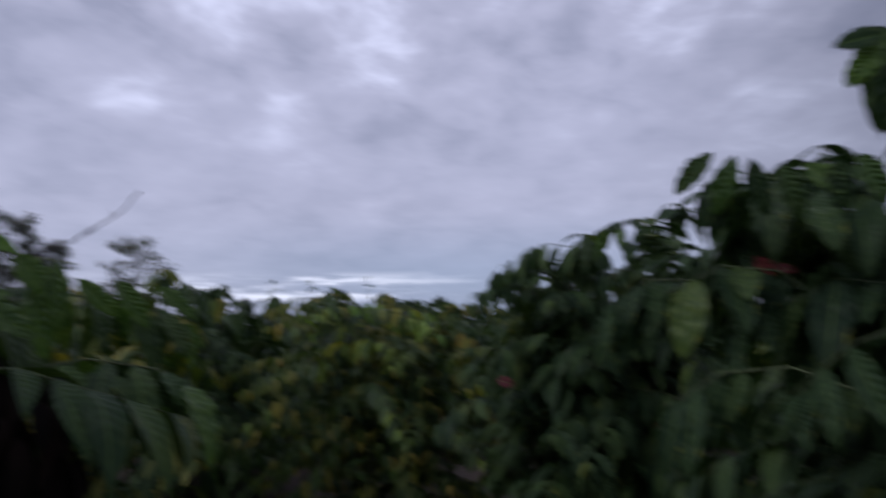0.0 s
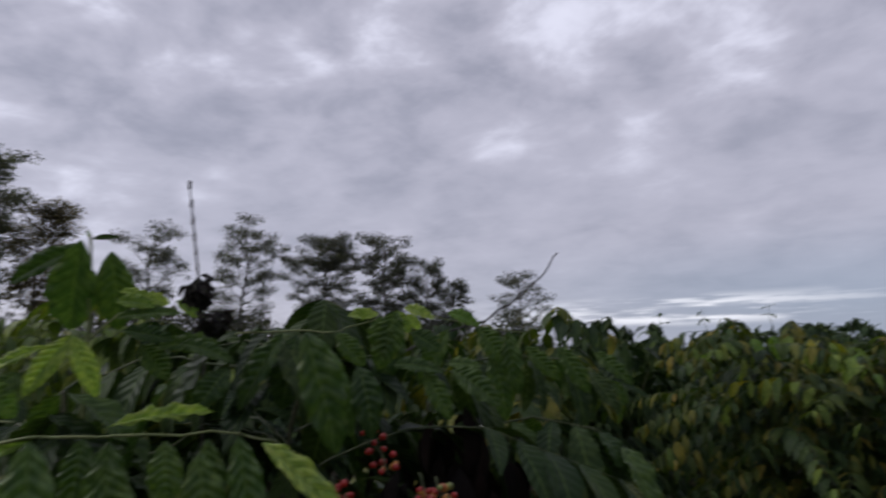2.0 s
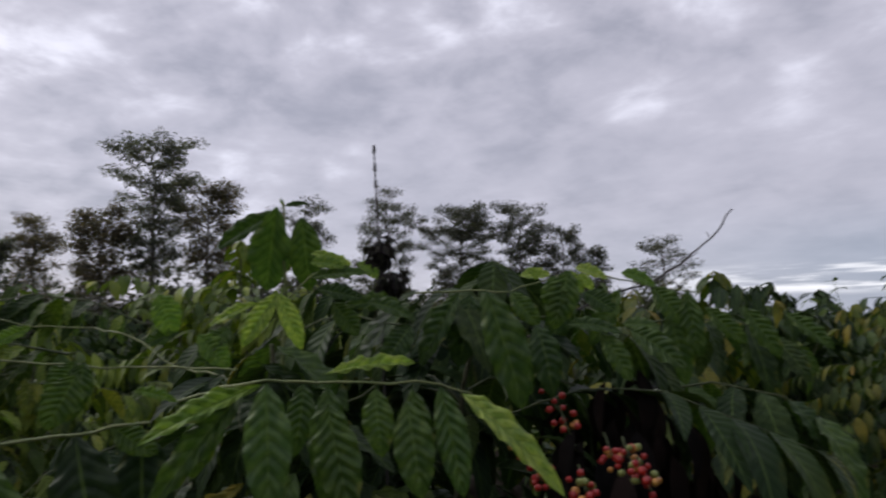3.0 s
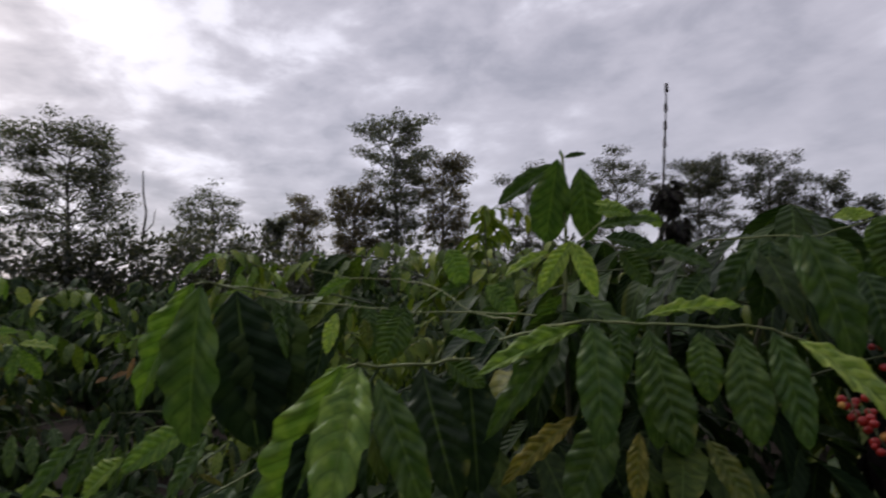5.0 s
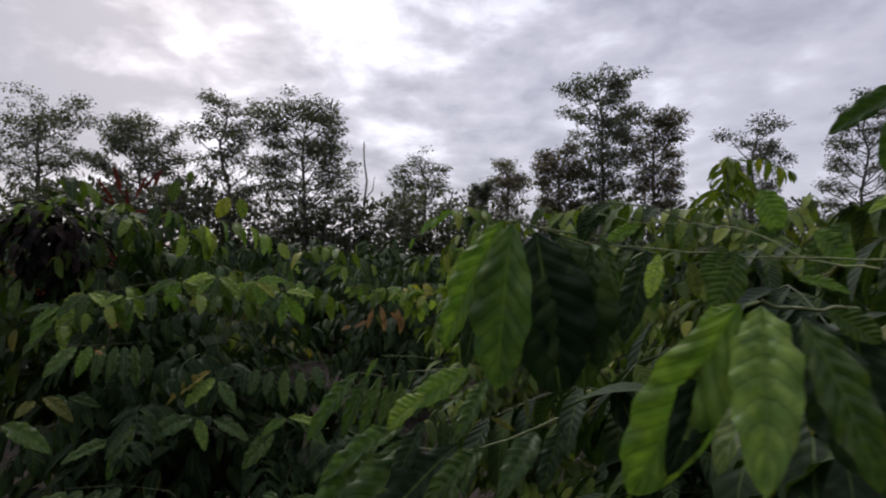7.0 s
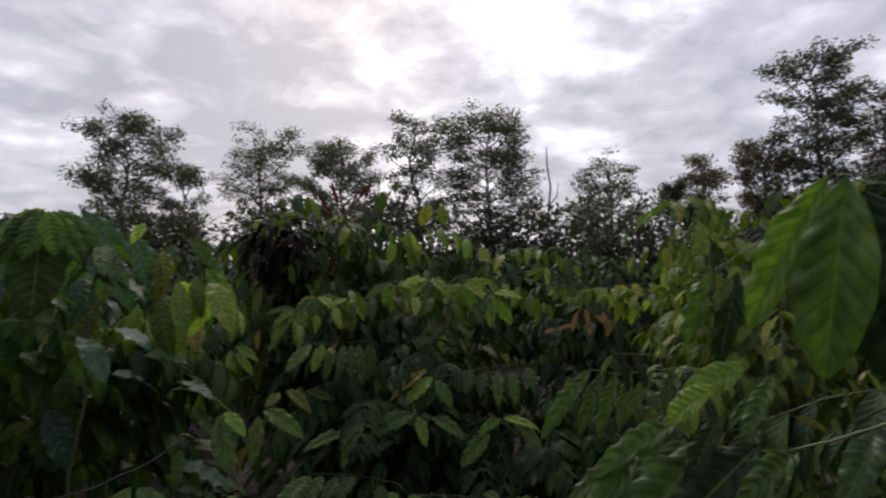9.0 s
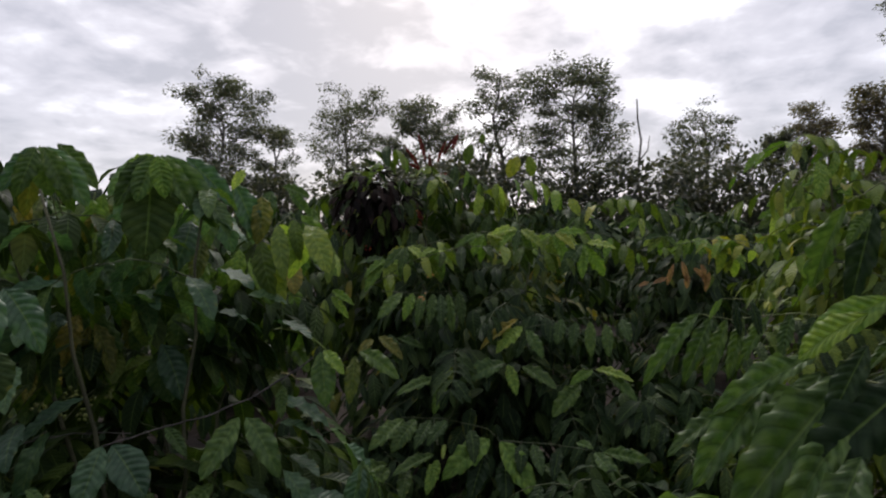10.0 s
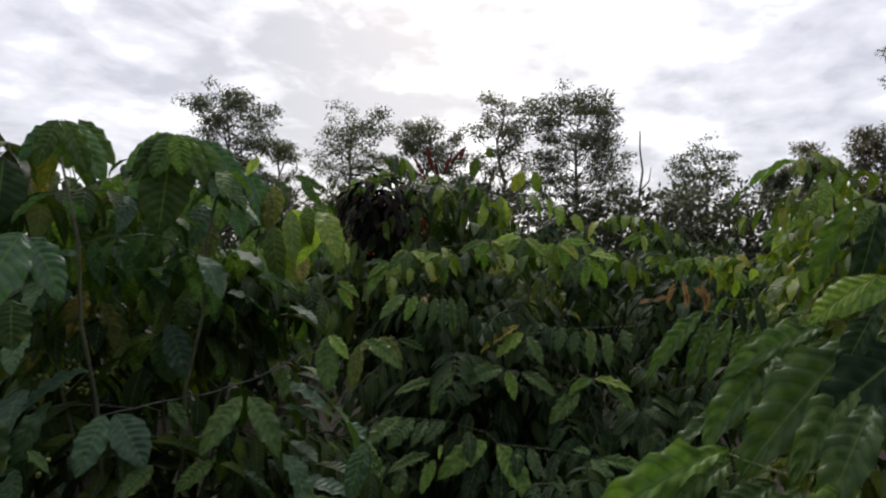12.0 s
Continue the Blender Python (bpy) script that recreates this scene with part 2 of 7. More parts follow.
def solid(name, a, b, scale, rough, bump=0.3, metal=0.0, dist=0.01):
    m, k = material(name)
    place = k.add("ShaderNodeTexCoord").outputs["Object"]
    f = k.noise(place, scale, 5.0, 0.6)
    g = k.noise(place, scale * 7.0, 3.0, 0.6)
    col = k.mix(k.span(k.math("ADD", k.math("MULTIPLY", f, 0.65), k.math("MULTIPLY", g, 0.35)), 0.35, 0.65), (*a, 1), (*b, 1))
    bp = k.add("ShaderNodeBump", Strength=bump, Distance=dist, Height=k.math("ADD", f, g))
    s = k.add("ShaderNodeBsdfPrincipled", Base_Color=col, Roughness=rough, Metallic=metal, Normal=bp.outputs[0])
    k.add("ShaderNodeOutputMaterial", Surface=s.outputs[0])
    return m


SOIL = solid("red_brown_soil", (0.014, 0.009, 0.006), (0.04, 0.024, 0.015), 1.4, 0.95, 0.8, dist=0.05)
BARK = solid("coffee_bark", (0.05, 0.052, 0.03), (0.105, 0.104, 0.058), 9.0, 0.85, 0.5)
GREEN_TWIG = solid("green_twig", (0.03, 0.05, 0.015), (0.085, 0.10, 0.035), 14.0, 0.6, 0.3)
TWIG_PALE = solid("pale_green_twig", (0.10, 0.14, 0.04), (0.21, 0.23, 0.08), 30.0, 0.55, 0.4)
TREE_BARK = solid("tree_bark", (0.05, 0.045, 0.04), (0.12, 0.11, 0.10), 3.0, 0.9, 0.6, dist=0.03)
DEAD_WOOD = solid("dead_wood", (0.03, 0.026, 0.026), (0.09, 0.08, 0.075), 12.0, 0.85, 0.5)
CHERRY = solid("ripe_cherry", (0.24, 0.010, 0.012), (0.40, 0.028, 0.018), 20.0, 0.28, 0.05, dist=0.001)
CHERRY_ORANGE = solid("ripening_cherry", (0.45, 0.16, 0.03), (0.5, 0.28, 0.06), 20.0, 0.3, 0.05, dist=0.001)
CHERRY_GREEN = solid("green_cherry", (0.15, 0.19, 0.05), (0.27, 0.28, 0.07), 20.0, 0.35, 0.05, dist=0.001)


# ---------------------------------------------------------------- mesh tools
def mesh_of(name, verts, faces, mat, uvs=None, smooth=True):
    me = bpy.data.meshes.new(name)
    me.from_pydata(verts, [], faces)
    if uvs is not None:
        layer = me.uv_layers.new(name="UVMap")
        flat = np.asarray(uvs, dtype=np.float32)[[i for f in faces for i in f]]
        layer.data.foreach_set("uv", flat.ravel())
    if smooth:
        me.polygons.foreach_set("use_smooth", [True] * len(me.polygons))
    me.materials.append(mat)
    me.update()
    return me


def part(name, me, parent, label="", m=None):
    ob = new(name, me)
    ob.parent = parent
    if m is not None:
        ob.matrix_basis = m
    if label:
        ob["label"] = label
    return ob


def thing(name, label, category, at=(0, 0, 0), group="", kind="", turn=0.0):
    ob = new(name)
    ob.matrix_basis = pose(*at, 0, 0, turn)
    return tagged(ob, label, category, group, kind)


def tube(points, radii, sides=6):
    """Vertices and faces of a tapering round tube along points, closed at its end."""
    verts, faces = [], []
    pts = [Vector(p) for p in points]
    side = Vector((0.31, 0.87, 0.11))
    for i, p in enumerate(pts):
        t = (pts[min(i + 1, len(pts) - 1)] - pts[max(i - 1, 0)]).normalized()
        a = t.cross(side)
        if a.length < 1e-3:
            a = t.cross(Vector((1, 0, 0)))
        a.normalize()
        b = t.cross(a)
        for s in range(sides):
            g = 2 * math.pi * s / sides
            verts.append(p + radii[i] * (a * math.cos(g) + b * math.sin(g)))
        if i:
            for s in range(sides):
                u = (s + 1) % sides
                faces.append(((i - 1) * sides + s, (i - 1) * sides + u, i * sides + u, i * sides + s))
    faces.append(tuple(range((len(pts) - 1) * sides, len(pts) * sides)))
    return verts, faces


def tubes(name, lines, mat, sides=6):
    """One mesh of several tubes: lines of (points, first radius, last radius)."""
    verts, faces = [], []
    for pts, r0, r1 in lines:
        n = len(pts) - 1
        v, f = tube(pts, [r0 + (r1 - r0) * i / n for i in range(n + 1)], sides)
        o = len(verts)
        verts += v
        faces += [tuple(i + o for i in q) for q in f]
    return mesh_of(name, verts, faces, mat)


def blade(rows, cols, width=0.36, droop=0.22, fold=0.25, ripple=0.02, twist=0.0, wave=0.0, side_bend=0.0):
    """A leaf of length 1 along +y with its upper side to +z: oblong with a drip tip, folded at the midrib, puckered between the side veins."""
    verts, uvs, faces = [], [], []
    for i in range(rows + 1):
        v = i / rows
        body = math.sin(math.pi * (v / 0.96) ** 0.95) ** (0.82 if v < 0.46 else 0.6) if 0 < v < 0.96 else 0.0
        tip = 0.14 * (1 - v) / 0.2 if v > 0.8 else 0.0
        half = max(0.5 * width * max(body, tip), 0.004)
        for j in range(cols + 1):
            u = 2 * j / cols - 1
            a = abs(u)
            phase = math.pi * 10 * (v - 0.2 * a + 0.05 * a * a) + 0.3 * math.sin(5 * v + 20 * width + 2.0 * (u > 0))
            pucker = abs(math.sin(phase)) - 0.6
            rip = ripple * pucker * (1.2 - 0.45 * a) * min(1.0, 4 * (1 - v)) * min(1.0, 6 * v) if a > 0 else 0.0
            rip += ripple * 1.5 * math.sin(phase * 0.9 + 1.0 + 2.1 * (u > 0)) * a ** 3 * min(1.0, 4 * (1 - v)) * min(1.0, 4 * v)
            z = -droop * v * v + fold * half * (1.55 * a - 1.1 * a * a) + rip + wave * math.sin(14 * v + 2.4 * u) * a * a * min(1.0, 5 * (1 - v))
            edge = 1 + (0.025 * math.cos(phase + 1.5 * (u > 0)) if a > 0.99 and ripple else 0.0)
            z += twist * v * u * half
            verts.append((u * half * edge * (1 - 0.1 * fold) + side_bend * v * v, v - 0.10 * droop * v * v, z))
            uvs.append((0.5 + 0.5 * u, v))
    for i in range(rows):
        for j in range(cols):
            q = i * (cols + 1) + j
            faces.append((q, q + 1, q + cols + 2, q + cols + 1))
    return verts, faces, uvs


SHAPES = ((0.35, 0.18, 0.75, 0.014, 0.0, 0.006, 0.02), (0.39, 0.30, 0.55, 0.016, 0.35, 0.014, 0.06), (0.32, 0.10, 0.95, 0.012, -0.35, 0.014, -0.07),
          (0.37, 0.42, 0.60, 0.015, 0.2, 0.012, 0.10), (0.41, 0.24, 0.42, 0.017, -0.25, 0.018, -0.05),
          (0.40, 0.22, 0.60, 0.006, 0.1, 0.006, 0.03), (0.38, 0.34, 0.75, 0.014, 0.25, 0.02, 0.05))
FINE = [blade(48, 8, *s[:3], s[3] * 1.7, *s[4:]) for s in SHAPES]
MEDIUM = [blade(27, 2, s[0], s[1] + 0.15, *s[2:]) for s in SHAPES]
COARSE = [blade(6, 2, s[0], s[1] + 0.18, s[2], 0.0, s[4], 0.0, s[6]) for s in SHAPES]
SPARE = [blade(2, 2, s[0] * 1.1, s[1] + 0.15, s[2], 0.0, s[4], 0.0, s[6]) for s in SHAPES]
FIELD = [blade(3, 2, s[0], s[1] + 0.18, s[2], 0.0, s[4], 0.0, s[6]) for s in SHAPES]
leaf_cache = {}


def leaf_mesh(shape, fine, mat):
    key = (shape, fine, mat.name)
    if key not in leaf_cache:
        v, f, uv = (FINE if fine else MEDIUM)[shape]
        leaf_cache[key] = mesh_of("leaf", v, f, mat, uv)
    return leaf_cache[key]


def leaf_pose(base, axis, up, size, wide=1.0):
    y = Vector(axis).normalized()
    x = y.cross(Vector(up))
    if x.length < 1e-4:
        x = y.cross(Vector((1, 0, 0)))
    x.normalize()
    z = x.cross(y)
    m = Matrix((x * size * wide, y * size, z * size)).transposed().to_4x4()
    m.translation = Vector(base)
    return m


def leaf_sheet(name, leaves, mat, stock):
    """Many leaves in one mesh: leaves of (shape, matrix)."""
    verts, faces, uvs = [], [], []
    raw = [(np.array(v), f, u) for v, f, u in stock]
    o = 0
    for shape, m in leaves:
        v, f, u = raw[shape]
        a = np.array(m)
        verts.append(v @ a[:3, :3].T + a[:3, 3])
        faces += [tuple(i + o for i in q) for q in f]
        uvs += u
        o += len(v)
    return mesh_of(name, np.concatenate(verts).tolist(), faces, mat, uvs)


# ---------------------------------------------------------------- coffee bushes
def grow(rng, height, radius, twigs, spacing=0.068, size=(0.14, 0.22), low=0.2, droopy=0.5, crest=0.85):
    """Plan of a coffee bush about its base: stems, twigs and leaves (young, shape, matrix). Tiers of twigs arch out and hang their leaves;
    every stem ends in an umbrella of leaves."""
    stems, lines, leaves = [], [], []
    n = rng.randint(4, 6)
    for s in range(n):
        a = 2 * math.pi * (s + rng.random() * 0.6) / n
        lean = radius * rng.uniform(0.2, 0.55)
        top = height * rng.uniform(crest, 1.0)
        pts = [Vector((0.1 * math.cos(a) + lean * math.cos(a) * (i / 7) ** 1.2 + rng.uniform(-1, 1) * 0.02,
                       0.1 * math.sin(a) + lean * math.sin(a) * (i / 7) ** 1.2 + rng.uniform(-1, 1) * 0.02, top * i / 7)) for i in range(8)]
        stems.append((pts, 0.011, 0.004))
        for w in range(8):
            b = w * 2.4 + rng.random()
            out = Vector((math.cos(b), math.sin(b), 0))
            leaves.append((w < 4, rng.randrange(5), leaf_pose(pts[7] - Vector((0, 0, 0.03 * (w // 3))), out + Vector((0, 0, rng.uniform(-0.9, -0.1) - 0.1 * (w // 3))),
                                                       Vector((0, 0, 1)) + out * 0.5, rng.uniform(*size) * (0.8 + 0.1 * (w // 3)), rng.uniform(1.0, 1.25))))
    for t in range(twigs):
        pts, _, _ = stems[t % n]
        f = low + (1 - low) * ((t + rng.random()) / twigs) ** 0.85
        q = f * 7 * 0.985
        i = min(int(q), 6)
        root = pts[i].lerp(pts[i + 1], q - i)
        a = t * 2.4 + rng.uniform(-0.5, 0.5)
        reach = radius * (1.0 - 0.6 * max(0, f - 0.6) / 0.4) * rng.uniform(0.5, 1.0)
        out = Vector((math.cos(a), math.sin(a), 0))
        rise, hang = rng.uniform(0.35, 0.7), rng.uniform(0.1, 0.65)
        line = []
        for j in range(9):
            g = j / 8
            line.append(root + out * reach * g + Vector((0, 0, reach * (rise * g - droopy * 1.25 * g * g))) + Vector((rng.uniform(-1, 1), rng.uniform(-1, 1), rng.uniform(-1, 1))) * 0.012)
        lines.append((line, 0.0032, 0.0013))
        length = sum((line[j + 1] - line[j]).length for j in range(8))
        count = max(3, int(length * 0.85 / spacing))
        for c in range(count + 1):
            g = 0.15 + 0.85 * c / count
            j = min(int(g * 8), 7)
            at = line[j].lerp(line[j + 1], g * 8 - j)
            tan = (line[j + 1] - line[j]).normalized()
            side = tan.cross(Vector((0, 0, 1))).normalized()
            for sgn in (-1, 1):
                if rng.random() < 0.08:
                    continue
                axis = side * sgn * rng.uniform(0.6, 0.85) + tan * rng.uniform(0.3, 0.6) + Vector((0, 0, -hang * rng.uniform(0.85, 1.15)))
                up = Vector((0, 0, 1)) + out * rng.uniform(0.1, 0.6) + side * sgn * rng.uniform(0.0, 0.4)
                # twig ends are young; more pale ones higher up paint in the light there
                leaves.append((c > 0.7 * count and rng.random() < 0.9 * f ** 3, rng.randrange(5), leaf_pose(at, axis, up, rng.uniform(*size) * (0.75 if c == count else 1.0), rng.uniform(0.9, 1.12))))
        for sgn in (0.5, -0.6):
            axis = tan + side * sgn + Vector((0, 0, rng.uniform(-0.5, 0.35)))
            leaves.append((True, rng.randrange(5), leaf_pose(line[8], axis, Vector((0, 0, 1)), rng.uniform(0.07, 0.12))))
    return stems, lines, leaves


LANE = Vector((-0.5, -0.2, 1.7))  # the open spot in the row


def near_bush(label, x, y, height, radius, twigs, seed, singles=300, size=(0.15, 0.23), fine=True, mass=None, young=None, fresh=None, droopy=0.5, clear=(), low=0.08, crest=0.85, inner=450, old=None):
    """A bush beside the lane: its leaves towards the lane are parts, the rest one sheet. clear: balls (centre, radius) kept free of leaves."""
    rng, fresh, old = random.Random(seed), fresh or LEAF_FRESH, old or LEAF
    b = thing("coffee_bush", label, "coffee bush", (x, y, 0), "coffee bushes in the plantation")
    stems, lines, leaves = grow(rng, height, radius, twigs, size=size, droopy=droopy, low=low, crest=crest)
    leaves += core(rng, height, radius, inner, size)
    foot = Vector((x, y, 0))
    for st in stems:
        part("stem", tubes("stem", [st], BARK, 7), b)
    for l in lines:
        if not any((p + foot - c).length < r for c, r in clear for p in l[0]):
            part("twig", tubes("twig", [l], GREEN_TWIG, 5), b)
    keep = []
    for y, s, m in leaves:
        mid = m @ Vector((0, 0.5, 0)) + foot
        if any((mid - c).length < r for c, r in clear) or mid.z < 0.05:
            continue
        keep.append(((mid - LANE).length, y, s, m))
    keep.sort(key=lambda q: q[0])
    for d, y, s, m in keep[:singles]:
        part("leaf", leaf_mesh(s, fine, fresh if y else old), b, m=m)
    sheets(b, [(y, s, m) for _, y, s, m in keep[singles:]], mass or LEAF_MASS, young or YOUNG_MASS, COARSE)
    return b


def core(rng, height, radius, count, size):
    """The dense inner leaves of a bush; dark mass colours put shade into them."""
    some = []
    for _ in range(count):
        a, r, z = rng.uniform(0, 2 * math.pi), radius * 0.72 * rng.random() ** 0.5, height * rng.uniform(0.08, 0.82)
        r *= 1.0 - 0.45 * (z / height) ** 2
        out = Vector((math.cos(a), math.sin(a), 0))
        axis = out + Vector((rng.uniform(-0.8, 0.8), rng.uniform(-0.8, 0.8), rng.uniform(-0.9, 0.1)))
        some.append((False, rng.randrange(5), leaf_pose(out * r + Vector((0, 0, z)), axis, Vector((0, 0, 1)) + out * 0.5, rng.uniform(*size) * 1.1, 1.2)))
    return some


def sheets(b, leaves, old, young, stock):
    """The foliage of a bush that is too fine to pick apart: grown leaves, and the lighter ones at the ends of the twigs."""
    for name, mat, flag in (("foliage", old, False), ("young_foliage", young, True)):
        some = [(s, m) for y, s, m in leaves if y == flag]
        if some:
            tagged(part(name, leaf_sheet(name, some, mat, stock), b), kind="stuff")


def far_bush(label, height, radius, twigs, seed, mass, size, stock):
    rng = random.Random(seed)
    b = thing("coffee_bush", label, "coffee bush", (0, 0, -200), "coffee bushes in the plantation")
    stems, lines, leaves = grow(rng, height, radius, twigs, spacing=0.11, size=size, low=0.05, droopy=0.5, crest=0.78)
    leaves += core(rng, height, radius, 130, (size[0] * 1.3, size[1] * 1.3))
    for st in stems:
        part("stem", tubes("stem", [st], BARK, 5), b)
    sheets(b, leaves, mass, GOLD_TIPS if mass == LEAF_GOLD else LEAF_MASS, stock)
    return b


def leaf_at(parent, base, tip, wide=1.0, mat=LEAF_BRIGHT, shape=0, face=(0.6, -0.3, 0.75), label=""):
    """One leaf of a bush from its stalk to its tip, in world places; face: where its upper side looks."""
    inv = Matrix.Translation(-Vector(parent.matrix_basis.translation))
    base, tip = Vector(base), Vector(tip)
    v = tip - base
    # the blade bends down by its droop, so that the stalk end starts a little flatter
    up = Vector(face)
    return part("leaf", leaf_mesh(shape, True, mat), parent, label, inv @ leaf_pose(base, v + up.normalized() * v.length * SHAPES[shape][1], up, v.length, wide))


def twig_at(parent, points, radius=0.0025, mat=TWIG_PALE):
    """One twig of a bush along world places, a little crooked between them."""
    inv = Matrix.Translation(-Vector(parent.matrix_basis.translation))
    ends = [inv @ Vector(p) for p in points]
    pts = [ends[0]]
    for a, b in zip(ends, ends[1:]):
        for g in (0.25, 0.5, 0.75):
            p = a.lerp(b, g)
            pts.append(p + noise.noise_vector(p * 31.0) * min(0.006, 0.05 * (b - a).length))
        pts.append(b)
    return part("twig", tubes("twig", [(pts, radius * 0.8, radius * 0.55)], mat, 6), parent)


def spray_at(parent, points, pairs, size=0.17, mats=None, seed=0, hang=0.7):
    """A leafy twig of a bush along world places: pairs of leaves hang along it, the youngest at its end."""
    rng = random.Random(seed)
    inv = Matrix.Translation(-Vector(parent.matrix_basis.translation))
    pts = [inv @ Vector(p) for p in points]
    part("twig", tubes("twig", [(pts, 0.003, 0.0014)], GREEN_TWIG, 6), parent)
    mats = mats or (LEAF_FRESH, LEAF_BRIGHT, LEAF_FRESH, LEAF)
    for c in range(pairs):
        g = (c + 0.5) / pairs * (len(pts) - 1)
        i = min(int(g), len(pts) - 2)
        at, tan = pts[i].lerp(pts[i + 1], g - i), (pts[i + 1] - pts[i]).normalized()
        side = tan.cross(Vector((0, 0, 1))).normalized()
        for sgn in (-1, 1):
            axis = side * sgn * rng.uniform(0.6, 0.95) + tan * rng.uniform(0.0, 0.9) + Vector((rng.uniform(-0.35, 0.35), rng.uniform(-0.35, 0.35), -hang * rng.uniform(0.2, 1.8) - rng.uniform(0.0, 0.4)))
            up = Vector((0, 0, 1)) + side * sgn * rng.uniform(-0.1, 0.7) + tan * rng.uniform(-0.5, 0.5)
            if rng.random() < 0.15:
                continue
            part("leaf", leaf_mesh(rng.choice((0, 1, 3, 3, 4)), False, mats[min(int((rng.random() * 0.7 + 0.3 * (1 - c / pairs)) * len(mats)), len(mats) - 1)]), parent, m=leaf_pose(at, axis, up, size * rng.uniform(0.65, 1.3) * (0.7 if c == pairs - 1 else 1.0), rng.uniform(0.85, 1.15)))


def tiers(parent, levels, each, reach, heights, towards, spread, seed, size=0.15, start=0.35, bright=0.85):
    """Arching leafy twigs in separate storeys on the open side of a bush; top light and lower shade are put into the
    leaf colours: lighter on top, darker below.
    """
    rng = random.Random(seed)
    foot = Vector(parent.matrix_basis.translation)
    lo, hi = heights
    for level in range(levels):
        f = level / max(1, levels - 1)
        for i in range(each):
            z = lo + (hi - lo) * f + rng.uniform(-0.05, 0.05)
            d = bearing(towards + spread * (2 * (i + rng.uniform(0.1, 0.9)) / each - 1))
            r0, r1 = start * rng.uniform(0.7, 1.2), reach * rng.uniform(0.72, 1.05) * (1.0 - 0.3 * f * f)
            bend = d.cross(Vector((0, 0, 1))) * rng.uniform(-0.3, 0.3)
            pts = []
            for j in range(6):
                g = j / 5
                pts.append(foot + d * (r0 + (r1 - r0) * g) + bend * g * g + Vector((0, 0, z + 0.3 * g - 0.46 * g * g)))
            # leaf colours by storey paint in the light above and the shade below
            mats = (LEAF_FRESH, LEAF_BRIGHT, LEAF_FRESH, LEAF) if f > bright else (LEAF_FRESH, LEAF, LEAF_DEEP, LEAF_SHADED) if f > 0.4 else (LEAF, LEAF_DEEP, LEAF_SHADED)
            spray_at(parent, pts, max(4, int((r1 - r0) / 0.095)), size, mats, seed * 100 + level * 20 + i, rng.uniform(0.1, 0.6))


# ---------------------------------------------------------------- ground
def make_ground():
    """One sheet to the horizon: uneven soil near the bushes, flat far off."""
    ring = [0.0] + [0.35 * 1.16 ** i for i in range(56)]
    verts, faces = [(0, 0, 0)], []
    n = 48
    for r in ring[1:]:
        for s in range(n):
            a = 2 * math.pi * s / n
            p = Vector((r * math.cos(a), r * math.sin(a), 0))
            bump = 0.06 * noise.noise(p * 0.9) + 0.03 * noise.noise(p * 3.1)
            verts.append((p.x, p.y, -0.04 + bump * min(1.0, 40 / max(r, 1))))
    for s in range(n):
        faces.append((0, 1 + s, 1 + (s + 1) % n))
    for i in range(len(ring) - 2):
        for s in range(n):
            u = (s + 1) % n
            a, b = 1 + i * n, 1 + (i + 1) * n
            faces.append((a + s, b + s, b + u, a + u))
    tagged(new("ground", mesh_of("ground", verts, faces, SOIL)), "red-brown plantation soil between the coffee rows", "ground", kind="structure")


make_ground()

# ---------------------------------------------------------------- shade trees
TINY = [([(0, 0, 0), (w, 0.45, 0.03 - d), (0.05, 1, -2.5 * d), (-w, 0.5, 0.05 - d)], [(0, 1, 2, 3)], [(0.5, 0), (1, 0.45), (0.5, 1), (0, 0.5)])
        for w, d in ((0.24, 0.02), (0.3, 0.08), (0.22, 0.05), (0.28, 0.12), (0.33, 0.04))]


